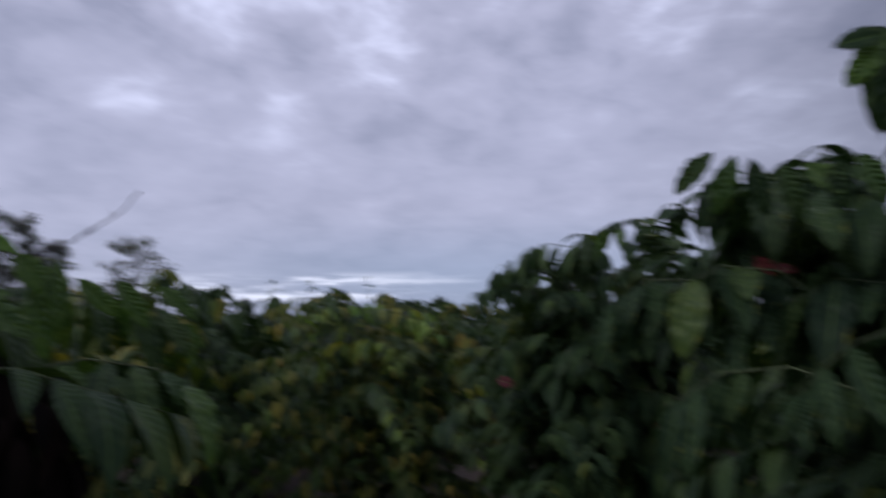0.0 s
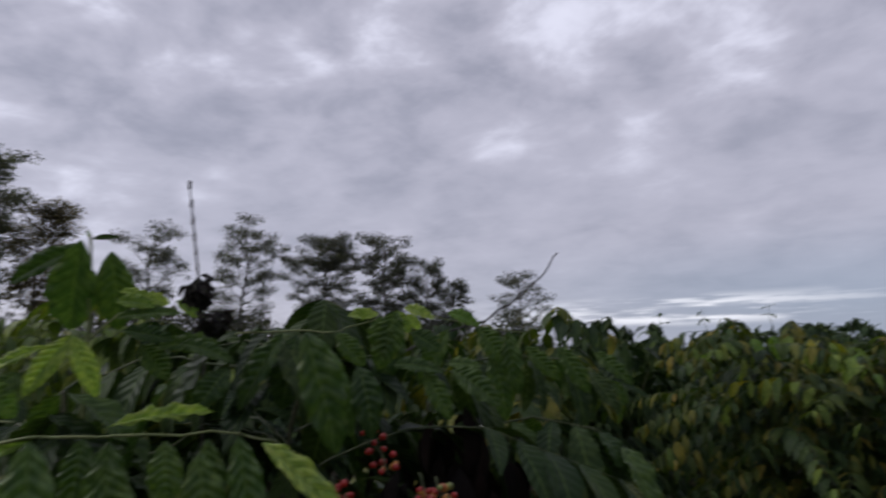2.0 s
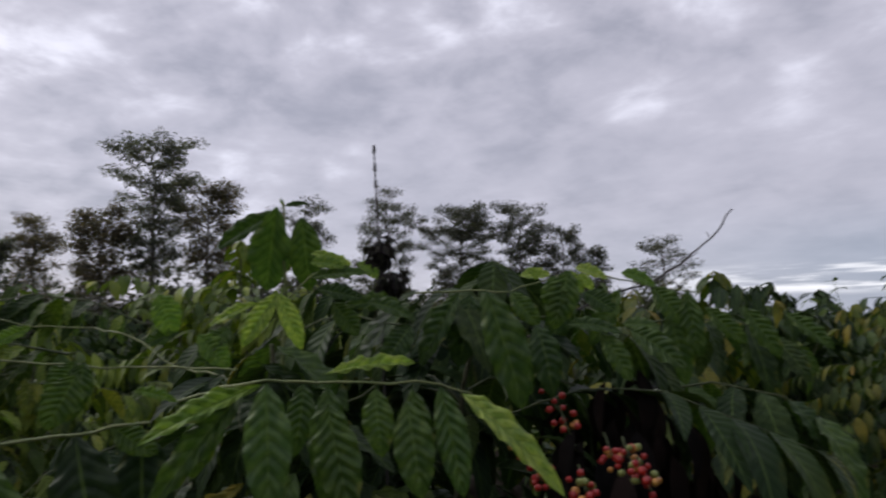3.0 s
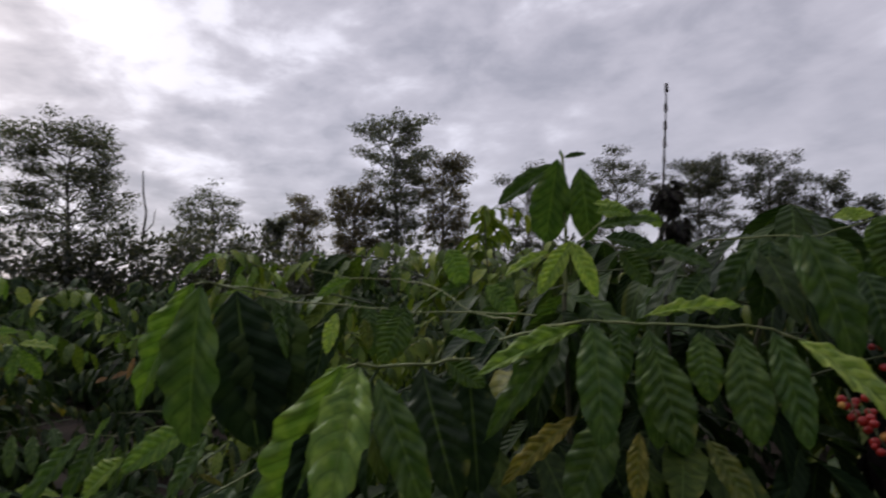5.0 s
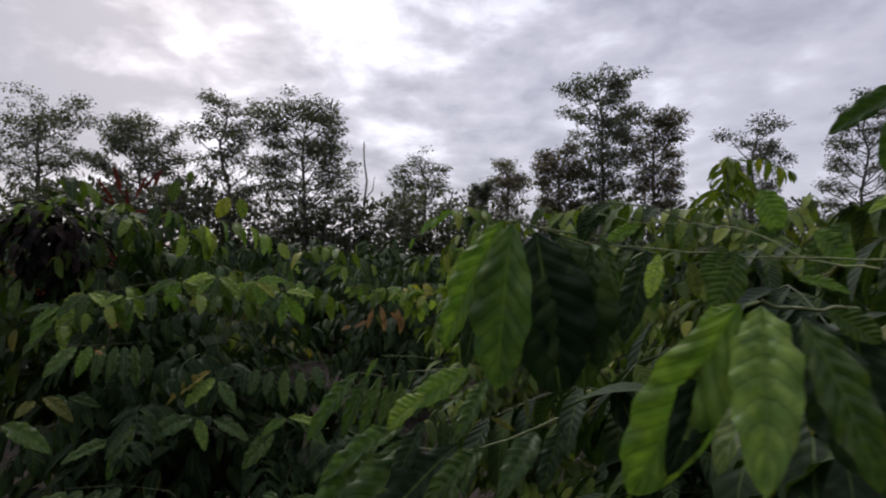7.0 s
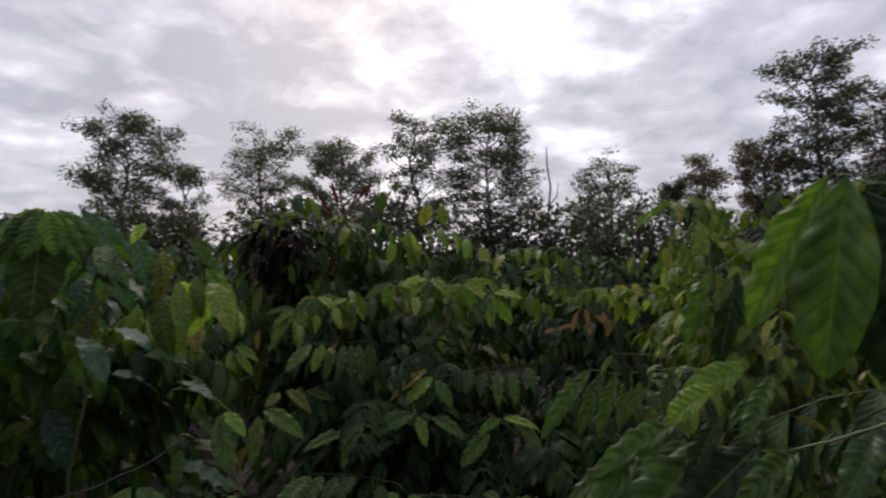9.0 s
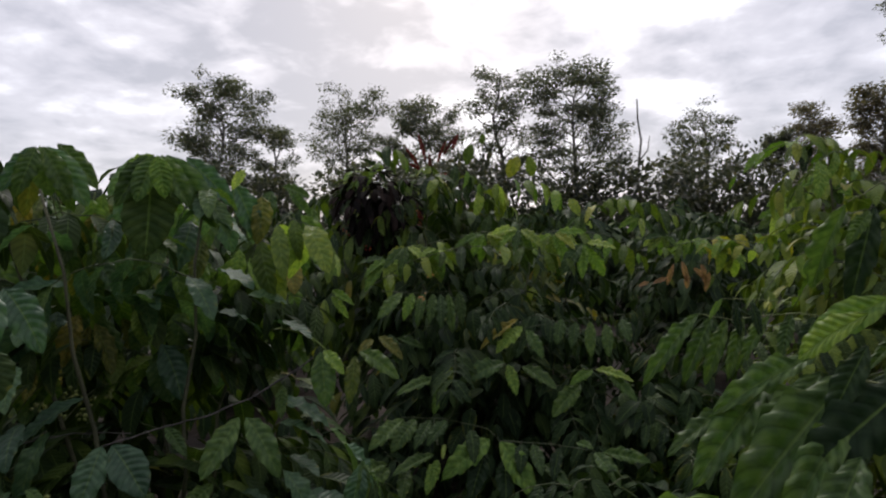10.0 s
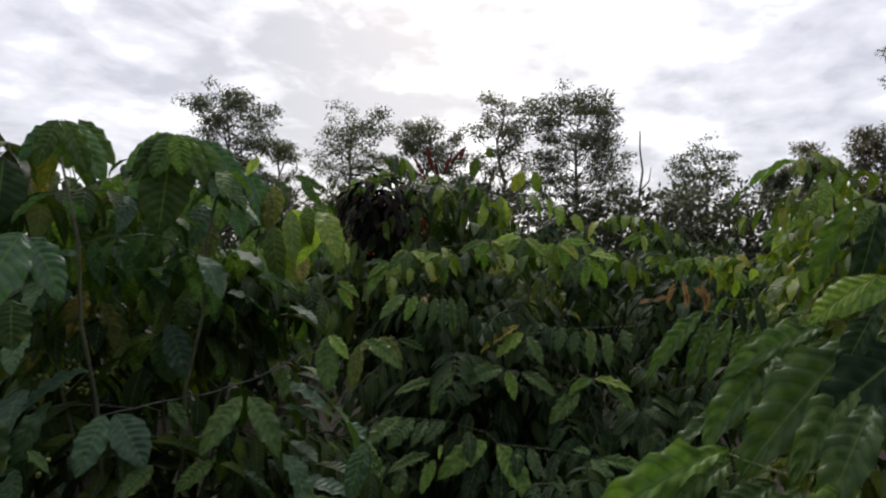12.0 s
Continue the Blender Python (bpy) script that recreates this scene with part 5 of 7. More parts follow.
leaf_at(bush_d, (-5.395, -2.340, 2.093), (-5.432, -2.233, 2.126), 0.83, LEAF_RED, 0, (0.85, 0.32, 0.42))
leaf_at(bush_m, (-5.346, -0.534, 1.394), (-5.335, -0.578, 1.238), 0.68, LEAF_DRY, 0, (0.85, 0.00, 0.53))
leaf_at(bush_m, (-5.347, -0.479, 1.414), (-5.337, -0.444, 1.267), 0.66, LEAF_DRY, 1, (0.85, -0.02, 0.52))
leaf_at(bush_m, (-5.343, -0.408, 1.368), (-5.334, -0.321, 1.284), 1.00, LEAF_DRY, 2, (0.85, -0.03, 0.53))
leaf_at(bush_m, (-5.342, -0.356, 1.395), (-5.330, -0.321, 1.242), 0.67, LEAF_DRY, 3, (0.85, -0.04, 0.53))
leaf_at(bush_m, (-5.340, -0.570, 1.297), (-5.335, -0.680, 1.256), 0.79, LEAF_DRY, 4, (0.85, 0.02, 0.53))
leaf_at(bush_m, (-5.336, -0.304, 1.338), (-5.327, -0.332, 1.200), 0.79, LEAF_DRY, 0, (0.84, -0.04, 0.53))
leaf_at(bush_m, (-5.342, -0.451, 1.337), (-5.333, -0.444, 1.221), 0.86, LEAF_DRY, 1, (0.85, -0.02, 0.53))
leaf_at(bush_m, (-5.335, -0.699, 1.264), (-5.330, -0.774, 1.240), 1.53, LEAF_DRY, 2, (0.84, 0.04, 0.54))

# reddened leaves and near leaves of the bush at the other side
leaf_at(bush_r, (0.213, 1.502, 1.552), (0.279, 1.474, 1.529), 1.67, LEAF_RED, 0, (-0.28, -0.77, 0.57))
leaf_at(bush_r, (0.187, 1.507, 1.532), (0.169, 1.504, 1.481), 1.70, LEAF_RED, 1, (-0.24, -0.78, 0.58))
leaf_at(bush_r, (0.469, 1.512, 1.881), (0.511, 1.492, 1.857), 1.70, LEAF_RED, 2, (-0.42, -0.80, 0.44))
leaf_at(bush_r, (0.437, 1.526, 1.904), (0.468, 1.515, 1.847), 1.70, LEAF_RED, 3, (-0.40, -0.81, 0.43))
leaf_at(bush_r, (-0.173, 2.186, 1.562), (-0.115, 2.180, 1.539), 1.70, LEAF_RED, 4, (-0.06, -0.84, 0.54))
leaf_at(bush_r, (0.251, 1.295, 2.108), (0.183, 1.342, 2.021), 1.22, LEAF_SHADED, 0, (-0.34, -0.88, 0.33))
leaf_at(bush_r, (0.291, 1.281, 2.096), (0.262, 1.320, 1.971), 0.98, LEAF_DEEP, 1, (-0.38, -0.86, 0.34))
leaf_at(bush_r, (0.320, 1.270, 2.086), (0.341, 1.286, 1.957), 1.21, LEAF_SHADED, 2, (-0.41, -0.84, 0.35))
leaf_at(bush_r, (0.367, 1.251, 2.068), (0.412, 1.250, 1.949), 1.09, LEAF_SHADED, 3, (-0.45, -0.82, 0.36))
leaf_at(bush_r, (0.230, 1.306, 2.099), (0.199, 1.326, 2.067), 1.70, LEAF_DEEP, 4, (-0.34, -0.89, 0.32))
leaf_at(bush_r, (0.336, 0.871, 2.162), (0.281, 0.909, 2.160), 1.70, LEAF_SHADED, 0, (-0.55, -0.81, 0.21))
leaf_at(bush_r, (0.333, 0.879, 2.149), (0.307, 0.918, 2.096), 1.47, LEAF_DEEP, 1, (-0.55, -0.80, 0.24))
leaf_at(bush_r, (0.351, 0.871, 2.136), (0.345, 0.916, 2.024), 1.04, LEAF_SHADED, 2, (-0.56, -0.78, 0.27))
leaf_at(bush_r, (0.359, 0.873, 2.119), (0.373, 0.900, 2.009), 0.96, LEAF_SHADED, 3, (-0.57, -0.77, 0.28))
leaf_at(bush_r, (0.402, 1.233, 2.062), (0.478, 1.204, 1.984), 1.09, LEAF_DEEP, 4, (-0.48, -0.80, 0.35))
leaf_at(bush_r, (0.452, 1.203, 2.064), (0.470, 1.215, 1.953), 1.29, LEAF_SHADED, 0, (-0.49, -0.79, 0.36))
leaf_at(bush_r, (0.483, 1.182, 2.068), (0.530, 1.173, 1.965), 1.16, LEAF_DEEP, 1, (-0.53, -0.77, 0.35))
twig_at(bush_r, [(0.470, 1.043, 1.884), (0.409, 0.961, 2.017), (0.368, 0.902, 2.096), (0.342, 0.868, 2.160)], 0.0030, GREEN_TWIG)
leaf_at(bush_r, (0.693, 1.358, 2.404), (0.601, 1.407, 2.376), 1.02, LEAF_SHADED, 0, (-0.52, -0.76, 0.39))
leaf_at(bush_r, (0.693, 1.358, 2.404), (0.642, 1.415, 2.293), 1.10, LEAF_DEEP, 1, (-0.52, -0.75, 0.41))
leaf_at(bush_r, (0.693, 1.358, 2.404), (0.675, 1.423, 2.205), 1.19, LEAF_SHADED, 2, (-0.52, -0.74, 0.42))
leaf_at(bush_r, (0.693, 1.358, 2.404), (0.716, 1.404, 2.171), 1.19, LEAF_SHADED, 3, (-0.53, -0.73, 0.43))
leaf_at(bush_r, (0.693, 1.358, 2.404), (0.754, 1.346, 2.261), 1.10, LEAF_DEEP, 4, (-0.55, -0.73, 0.41))
twig_at(bush_r, [(0.852, 1.626, 1.956), (0.779, 1.497, 2.220), (0.693, 1.358, 2.404)], 0.0040, GREEN_TWIG)

# umbrellas of leaves on the upright stems of the bush with green cherries
leaf_at(bush_b, (-2.243, -2.552, 1.980), (-2.251, -2.513, 1.802), 1.37, LEAF_MID, 5, (0.56, 0.70, 0.44))
leaf_at(bush_b, (-2.241, -2.579, 1.982), (-2.145, -2.618, 1.815), 0.95, LEAF_TEAL, 0, (0.54, 0.72, 0.44))
leaf_at(bush_b, (-2.259, -2.539, 1.982), (-2.342, -2.441, 1.767), 1.00, LEAF_TEAL, 5, (0.58, 0.69, 0.44))
leaf_at(bush_b, (-2.330, -2.580, 2.005), (-2.414, -2.475, 1.840), 0.95, LEAF_DEEP, 1, (0.59, 0.68, 0.43))
leaf_at(bush_b, (-2.291, -2.644, 1.973), (-2.263, -2.639, 1.741), 0.95, LEAF_FADED, 3, (0.54, 0.71, 0.45))
leaf_at(bush_b, (-2.335, -2.763, 1.828), (-2.295, -2.749, 1.626), 0.84, LEAF_FADED, 1, (0.52, 0.70, 0.48))
leaf_at(bush_b, (-2.333, -2.614, 1.959), (-2.356, -2.564, 1.746), 0.95, LEAF_DEEP, 2, (0.57, 0.69, 0.45))
leaf_at(bush_b, (-1.959, -2.418, 1.798), (-1.931, -2.395, 1.589), 1.78, LEAF_SHADED, 5, (0.50, 0.72, 0.48))
leaf_at(bush_b, (-2.088, -2.685, 1.870), (-2.026, -2.683, 1.732), 1.05, LEAF_TEAL, 0, (0.48, 0.74, 0.46))
leaf_at(bush_b, (-2.398, -2.217, 1.941), (-2.280, -2.290, 1.794), 0.95, LEAF_TEAL, 5, (0.63, 0.64, 0.44))
leaf_at(bush_b, (-2.342, -2.145, 1.934), (-2.284, -2.165, 1.769), 1.16, LEAF_MID, 5, (0.64, 0.63, 0.44))
leaf_at(bush_b, (-2.335, -2.123, 1.932), (-2.331, -2.085, 1.784), 1.26, LEAF_BRIGHT, 5, (0.66, 0.61, 0.44))
leaf_at(bush_b, (-2.357, -2.128, 1.936), (-2.397, -2.045, 1.756), 1.05, LEAF_MID, 0, (0.67, 0.60, 0.44))
leaf_at(bush_b, (-2.355, -2.188, 1.938), (-2.279, -2.227, 1.756), 1.05, LEAF_DEEP, 3, (0.63, 0.64, 0.44))
leaf_at(bush_b, (-2.211, -2.526, 1.974), (-2.159, -2.535, 1.797), 1.05, LEAF_DEEP, 3, (0.55, 0.71, 0.44))
leaf_at(bush_b, (-2.220, -2.506, 1.976), (-2.267, -2.437, 1.784), 1.05, LEAF_DEEP, 0, (0.57, 0.69, 0.44))
leaf_at(bush_b, (-2.382, -2.189, 1.943), (-2.294, -2.224, 1.859), 1.58, LEAF_BRIGHT, 0, (0.64, 0.64, 0.43))
leaf_at(bush_b, (-2.410, -2.158, 1.945), (-2.505, -2.020, 1.682), 0.89, LEAF_MID, 5, (0.67, 0.58, 0.45))
leaf_at(bush_b, (-2.438, -2.173, 1.943), (-2.493, -2.076, 1.733), 1.05, LEAF_TEAL, 3, (0.67, 0.59, 0.45))
leaf_at(bush_b, (-2.370, -2.191, 1.860), (-2.340, -2.182, 1.585), 1.58, LEAF_SHADED, 5, (0.63, 0.61, 0.48))
leaf_at(bush_b, (-2.488, -2.214, 1.850), (-2.453, -2.199, 1.719), 1.47, LEAF_SHADED, 1, (0.65, 0.60, 0.46))
leaf_at(bush_b, (-2.547, -2.201, 1.954), (-2.638, -2.051, 1.761), 0.95, LEAF_TEAL, 0, (0.69, 0.57, 0.45))
leaf_at(bush_b, (-2.456, -2.301, 1.946), (-2.391, -2.333, 1.719), 0.95, LEAF_DEEP, 2, (0.63, 0.63, 0.45))
leaf_at(bush_b, (-2.469, -2.378, 1.857), (-2.399, -2.397, 1.691), 1.05, LEAF_TEAL, 4, (0.61, 0.64, 0.47))
leaf_at(bush_b, (-2.780, -2.176, 1.873), (-2.813, -2.082, 1.632), 1.16, LEAF_TEAL, 0, (0.71, 0.53, 0.48))
leaf_at(bush_b, (-2.798, -2.140, 1.925), (-2.741, -2.151, 1.839), 1.05, LEAF_YOUNG, 1, (0.71, 0.54, 0.44))
leaf_at(bush_b, (-2.950, -2.120, 1.846), (-2.888, -2.148, 1.636), 1.26, LEAF_DEEP, 3, (0.72, 0.51, 0.48))
leaf_at(bush_b, (-3.023, -2.027, 1.744), (-3.056, -1.890, 1.562), 0.95, LEAF_BRIGHT, 0, (0.74, 0.44, 0.50))
leaf_at(bush_b, (-3.092, -2.006, 1.774), (-3.042, -2.011, 1.606), 1.05, LEAF_MID, 1, (0.74, 0.45, 0.49))
leaf_at(bush_b, (-3.029, -2.090, 1.853), (-3.043, -1.996, 1.732), 1.05, LEAF_MID, 2, (0.75, 0.47, 0.47))
leaf_at(bush_b, (-3.042, -2.011, 1.606), (-3.062, -1.879, 1.467), 0.95, LEAF_MID, 4, (0.73, 0.43, 0.53))
leaf_at(bush_b, (-3.005, -1.875, 1.420), (-3.004, -1.765, 1.361), 0.84, LEAF_BRIGHT, 1, (0.73, 0.40, 0.56))
leaf_at(bush_b, (-3.004, -1.875, 1.395), (-2.989, -1.785, 1.301), 0.84, LEAF_BRIGHT, 0, (0.72, 0.40, 0.57))
leaf_at(bush_b, (-2.972, -2.082, 1.867), (-3.000, -1.956, 1.814), 1.05, LEAF_DEEP, 0, (0.75, 0.48, 0.46))
leaf_at(bush_b, (-2.729, -2.425, 1.616), (-2.720, -2.358, 1.396), 1.47, LEAF_TEAL, 0, (0.63, 0.56, 0.53))
leaf_at(bush_b, (-2.809, -2.410, 1.630), (-2.790, -2.358, 1.490), 1.37, LEAF_TEAL, 1, (0.65, 0.56, 0.52))
leaf_at(bush_b, (-2.921, -2.101, 1.636), (-2.888, -2.062, 1.422), 1.78, LEAF_SHADED, 0, (0.70, 0.48, 0.53))
leaf_at(bush_b, (-2.917, -2.361, 1.494), (-2.881, -2.312, 1.300), 1.05, LEAF_FADED, 3, (0.65, 0.52, 0.56))
leaf_at(bush_b, (-3.002, -2.250, 1.472), (-2.982, -2.181, 1.336), 1.05, LEAF_FADED, 1, (0.68, 0.49, 0.56))
leaf_at(bush_b, (-2.939, -2.331, 1.621), (-2.933, -2.260, 1.488), 1.26, LEAF_DEEP, 2, (0.67, 0.52, 0.52))
leaf_at(bush_b, (-2.737, -2.563, 1.594), (-2.671, -2.557, 1.424), 1.16, LEAF_DEEP, 0, (0.60, 0.59, 0.53))
leaf_at(bush_b, (-1.550, -1.747, 1.565), (-1.450, -1.748, 1.392), 1.68, LEAF_TEAL, 0, (0.48, 0.69, 0.55))
leaf_at(bush_b, (-1.615, -1.823, 1.559), (-1.647, -1.731, 1.430), 1.26, LEAF_TEAL, 3, (0.52, 0.66, 0.54))
leaf_at(bush_b, (-1.506, -1.778, 1.536), (-1.437, -1.757, 1.395), 1.26, LEAF_SHADED, 1, (0.46, 0.69, 0.55))
leaf_at(bush_b, (-1.653, -1.916, 1.419), (-1.612, -1.870, 1.309), 1.58, LEAF_SHADED, 4, (0.47, 0.66, 0.59))
leaf_at(bush_b, (-2.723, -2.576, 1.422), (-2.692, -2.516, 1.227), 1.26, LEAF_TEAL, 0, (0.59, 0.57, 0.57))
leaf_at(bush_b, (-2.998, -2.223, 1.190), (-2.952, -2.155, 1.013), 1.37, LEAF_TEAL, 2, (0.64, 0.46, 0.62))
leaf_at(bush_b, (-2.975, -2.087, 1.224), (-2.969, -1.963, 1.072), 1.05, LEAF_DEEP, 1, (0.67, 0.43, 0.61))
leaf_at(bush_b, (-2.555, -2.419, 1.115), (-2.465, -2.400, 0.974), 1.16, LEAF_TEAL, 3, (0.54, 0.55, 0.63))
leaf_at(bush_b, (-2.893, -2.518, 1.210), (-2.893, -2.423, 1.112), 1.05, LEAF_TEAL, 0, (0.60, 0.52, 0.60))
leaf_at(bush_b, (-2.993, -2.377, 1.101), (-2.893, -2.392, 0.987), 1.16, LEAF_TEAL, 1, (0.61, 0.49, 0.62))
leaf_at(bush_b, (-2.223, -2.591, 1.197), (-2.157, -2.561, 1.110), 1.05, LEAF_FADED, 0, (0.47, 0.63, 0.61))
leaf_at(bush_b, (-1.941, -2.418, 1.177), (-1.887, -2.366, 1.056), 1.26, LEAF_DEEP, 1, (0.43, 0.64, 0.63))
leaf_at(bush_b, (-2.367, -1.849, 1.065), (-2.219, -1.882, 0.900), 1.10, LEAF_MID, 0, (0.58, 0.47, 0.67))
leaf_at(bush_b, (-2.380, -1.832, 1.063), (-2.371, -1.681, 0.897), 1.05, LEAF_MID, 3, (0.60, 0.43, 0.67))
leaf_at(bush_b, (-2.062, -2.098, 1.047), (-1.953, -2.068, 0.892), 1.37, LEAF_TEAL, 0, (0.48, 0.56, 0.68))
leaf_at(bush_b, (-2.081, -2.080, 1.046), (-2.086, -1.950, 0.903), 1.47, LEAF_TEAL, 5, (0.51, 0.53, 0.68))
leaf_at(bush_b, (-2.223, -2.018, 1.063), (-2.216, -1.920, 0.982), 0.95, LEAF_DEEP, 1, (0.55, 0.51, 0.66))
leaf_at(bush_b, (-2.139, -2.077, 0.986), (-2.065, -2.023, 0.857), 1.26, LEAF_SHADED, 2, (0.50, 0.53, 0.68))
leaf_at(bush_b, (-2.278, -1.883, 0.878), (-2.154, -1.910, 0.808), 1.05, LEAF_DEEP, 1, (0.54, 0.47, 0.70))
leaf_at(bush_b, (-2.130, -1.976, 0.894), (-2.011, -1.989, 0.830), 1.16, LEAF_DEEP, 4, (0.50, 0.51, 0.70))
leaf_at(bush_b, (-2.403, -1.949, 1.010), (-2.352, -1.874, 0.876), 1.16, LEAF_SHADED, 0, (0.58, 0.46, 0.67))
leaf_at(bush_b, (-2.602, -1.682, 1.244), (-2.542, -1.623, 1.062), 1.31, LEAF_MID, 0, (0.67, 0.39, 0.63))
leaf_at(bush_b, (-2.591, -1.663, 1.252), (-2.574, -1.568, 1.179), 1.05, LEAF_BRIGHT, 1, (0.69, 0.39, 0.61))
leaf_at(bush_b, (-2.779, -1.624, 1.214), (-2.788, -1.458, 1.132), 1.05, LEAF_DEEP, 3, (0.71, 0.34, 0.62))
leaf_at(bush_b, (-2.769, -1.638, 1.198), (-2.688, -1.620, 1.033), 0.95, LEAF_FADED, 0, (0.69, 0.36, 0.63))
leaf_at(bush_b, (-2.544, -1.800, 1.133), (-2.473, -1.776, 1.029), 1.16, LEAF_DEEP, 2, (0.64, 0.43, 0.64))
leaf_at(bush_b, (-2.367, -1.515, 0.788), (-2.235, -1.599, 0.751), 1.05, LEAF_MID, 0, (0.58, 0.36, 0.73))
leaf_at(bush_b, (-2.369, -1.512, 0.788), (-2.332, -1.424, 0.735), 1.05, LEAF_MID, 1, (0.60, 0.33, 0.73))
leaf_at(bush_b, (-1.828, -2.197, 0.980), (-1.800, -2.142, 0.949), 1.05, LEAF_YOUNG, 1, (0.42, 0.60, 0.68))
leaf_at(bush_b, (-1.877, -2.162, 0.982), (-1.883, -2.077, 0.940), 0.84, LEAF_MID, 3, (0.45, 0.58, 0.68))
leaf_at(bush_b, (-1.697, -2.122, 1.353), (-1.700, -2.044, 1.244), 1.37, LEAF_SHADED, 0, (0.45, 0.66, 0.60))
leaf_at(bush_b, (-1.636, -2.011, 1.177), (-1.614, -1.904, 0.986), 1.37, LEAF_SHADED, 1, (0.42, 0.61, 0.67))

# branches and pale upright stems of that bush
twig_at(bush_b, [(-2.694, -1.773, 1.201), (-2.588, -1.829, 1.145), (-2.455, -1.880, 1.099), (-2.322, -1.941, 1.074), (-2.223, -2.018, 1.063), (-2.055, -2.103, 1.043)], 0.0040, DEAD_WOOD)
twig_at(bush_b, [(-3.038, -2.008, 1.694), (-2.985, -2.274, 1.544), (-2.937, -2.490, 1.410), (-2.887, -2.678, 1.244)], 0.0040, GREEN_TWIG)
twig_at(bush_b, [(-2.591, -2.684, 1.236), (-2.524, -2.625, 1.383), (-2.408, -2.596, 1.609), (-2.296, -2.591, 1.899), (-2.242, -2.552, 1.982)], 0.0045, TWIG_PALE)
twig_at(bush_b, [(-2.586, -2.695, 1.284), (-2.554, -2.534, 1.475), (-2.514, -2.360, 1.631), (-2.403, -2.209, 1.948)], 0.0045, TWIG_PALE)
twig_at(bush_b, [(-2.534, -2.683, 1.405), (-2.425, -2.648, 1.588), (-2.351, -2.632, 1.759), (-2.264, -2.565, 1.964)], 0.0035, TWIG_PALE)

# curtain of half-lit olive leaves inside the bush, behind its hanging tufts
rng = random.Random(71)
for i in range(110):
    p = V(-2.284, -2.759, 0).lerp(V(-2.927, -2.097, 0), (i * 0.618) % 1) + V(rng.uniform(-0.14, 0.14), rng.uniform(-0.14, 0.14), rng.uniform(1.2, 1.84))
    tip = p + V(rng.uniform(-0.08, 0.1), rng.uniform(-0.08, 0.1), -0.17) * rng.uniform(0.75, 1.2)
    leaf_at(bush_b, p, tip, rng.uniform(0.95, 1.4), rng.choice((LEAF_MID, LEAF_MID, LEAF_BRIGHT, LEAF_BRIGHT, LEAF_TEAL, LEAF_FADED)), rng.choice((0, 1, 2, 3, 5)), (0.6 + rng.uniform(-0.4, 0.4), 0.6 + rng.uniform(-0.4, 0.4), 0.5))
twig_at(bush_b, [(-1.898, -2.451, 1.848), (-1.948, -2.423, 1.811), (-1.993, -2.398, 1.771)], 0.0025, DEAD_WOOD)
twig_at(bush_b, [(-2.608, -2.687, 1.449), (-2.527, -2.689, 1.661), (-2.508, -2.619, 1.841)], 0.0035, TWIG_PALE)
twig_at(bush_b, [(-2.424, -2.921, 1.059), (-2.606, -2.784, 1.109), (-2.803, -2.599, 1.115), (-3.082, -2.446, 1.193)], 0.0030, DEAD_WOOD)
twig_at(bush_b, [(-2.031, -2.444, 1.023), (-2.159, -2.347, 1.030), (-2.284, -2.227, 1.002)], 0.0030, DEAD_WOOD)

# tiers of the broad bush: large leaves hanging from arching branches
twig_at(bush_m, [(-3.621, -1.856, 0.700), (-3.617, -1.610, 0.715), (-3.581, -1.369, 0.694), (-3.489, -1.290, 0.677)], 0.0030, GREEN_TWIG)
twig_at(bush_m, [(-3.507, -1.295, 0.671), (-3.586, -1.070, 0.653), (-3.656, -0.878, 0.614)], 0.0030, GREEN_TWIG)
twig_at(bush_m, [(-3.597, -1.662, 0.716), (-3.436, -1.581, 0.645), (-3.404, -1.532, 0.661)], 0.0030, GREEN_TWIG)
twig_at(bush_m, [(-4.312, -0.734, 1.177), (-4.131, -1.007, 1.167), (-3.926, -1.263, 1.140)], 0.0030, GREEN_TWIG)
twig_at(bush_m, [(-3.870, -1.706, 0.574), (-3.902, -1.564, 0.901), (-3.870, -1.350, 0.951)], 0.0030, GREEN_TWIG)
twig_at(bush_m, [(-3.961, -2.116, 1.317), (-4.049, -1.921, 1.302), (-4.228, -1.733, 1.300)], 0.0030, GREEN_TWIG)
twig_at(bush_m, [(-4.010, -1.108, 0.869), (-3.940, -0.982, 0.931), (-3.901, -0.905, 0.944)], 0.0030, GREEN_TWIG)
leaf_at(bush_m, (-3.535, -1.299, 0.662), (-3.396, -1.097, 0.458), 1.10, LEAF_BRIGHT, 0, (0.57, 0.14, 0.81))
leaf_at(bush_m, (-3.523, -1.349, 0.667), (-3.308, -1.485, 0.519), 1.16, LEAF_BRIGHT, 3, (0.56, 0.19, 0.81))
leaf_at(bush_m, (-3.550, -1.098, 0.567), (-3.446, -0.952, 0.513), 1.00, LEAF_DEEP, 1, (0.57, 0.10, 0.81))
leaf_at(bush_m, (-3.608, -0.873, 0.626), (-3.480, -0.738, 0.535), 1.05, LEAF_MID, 1, (0.59, 0.06, 0.81))
leaf_at(bush_m, (-3.613, -0.837, 0.631), (-3.521, -0.622, 0.625), 0.95, LEAF_MID, 2, (0.60, 0.04, 0.80))
leaf_at(bush_m, (-3.609, -0.955, 0.662), (-3.520, -0.865, 0.677), 1.05, LEAF_MID, 0, (0.60, 0.08, 0.80))
leaf_at(bush_m, (-3.408, -1.742, 0.764), (-3.210, -1.831, 0.659), 1.05, LEAF_MID, 0, (0.55, 0.27, 0.79))
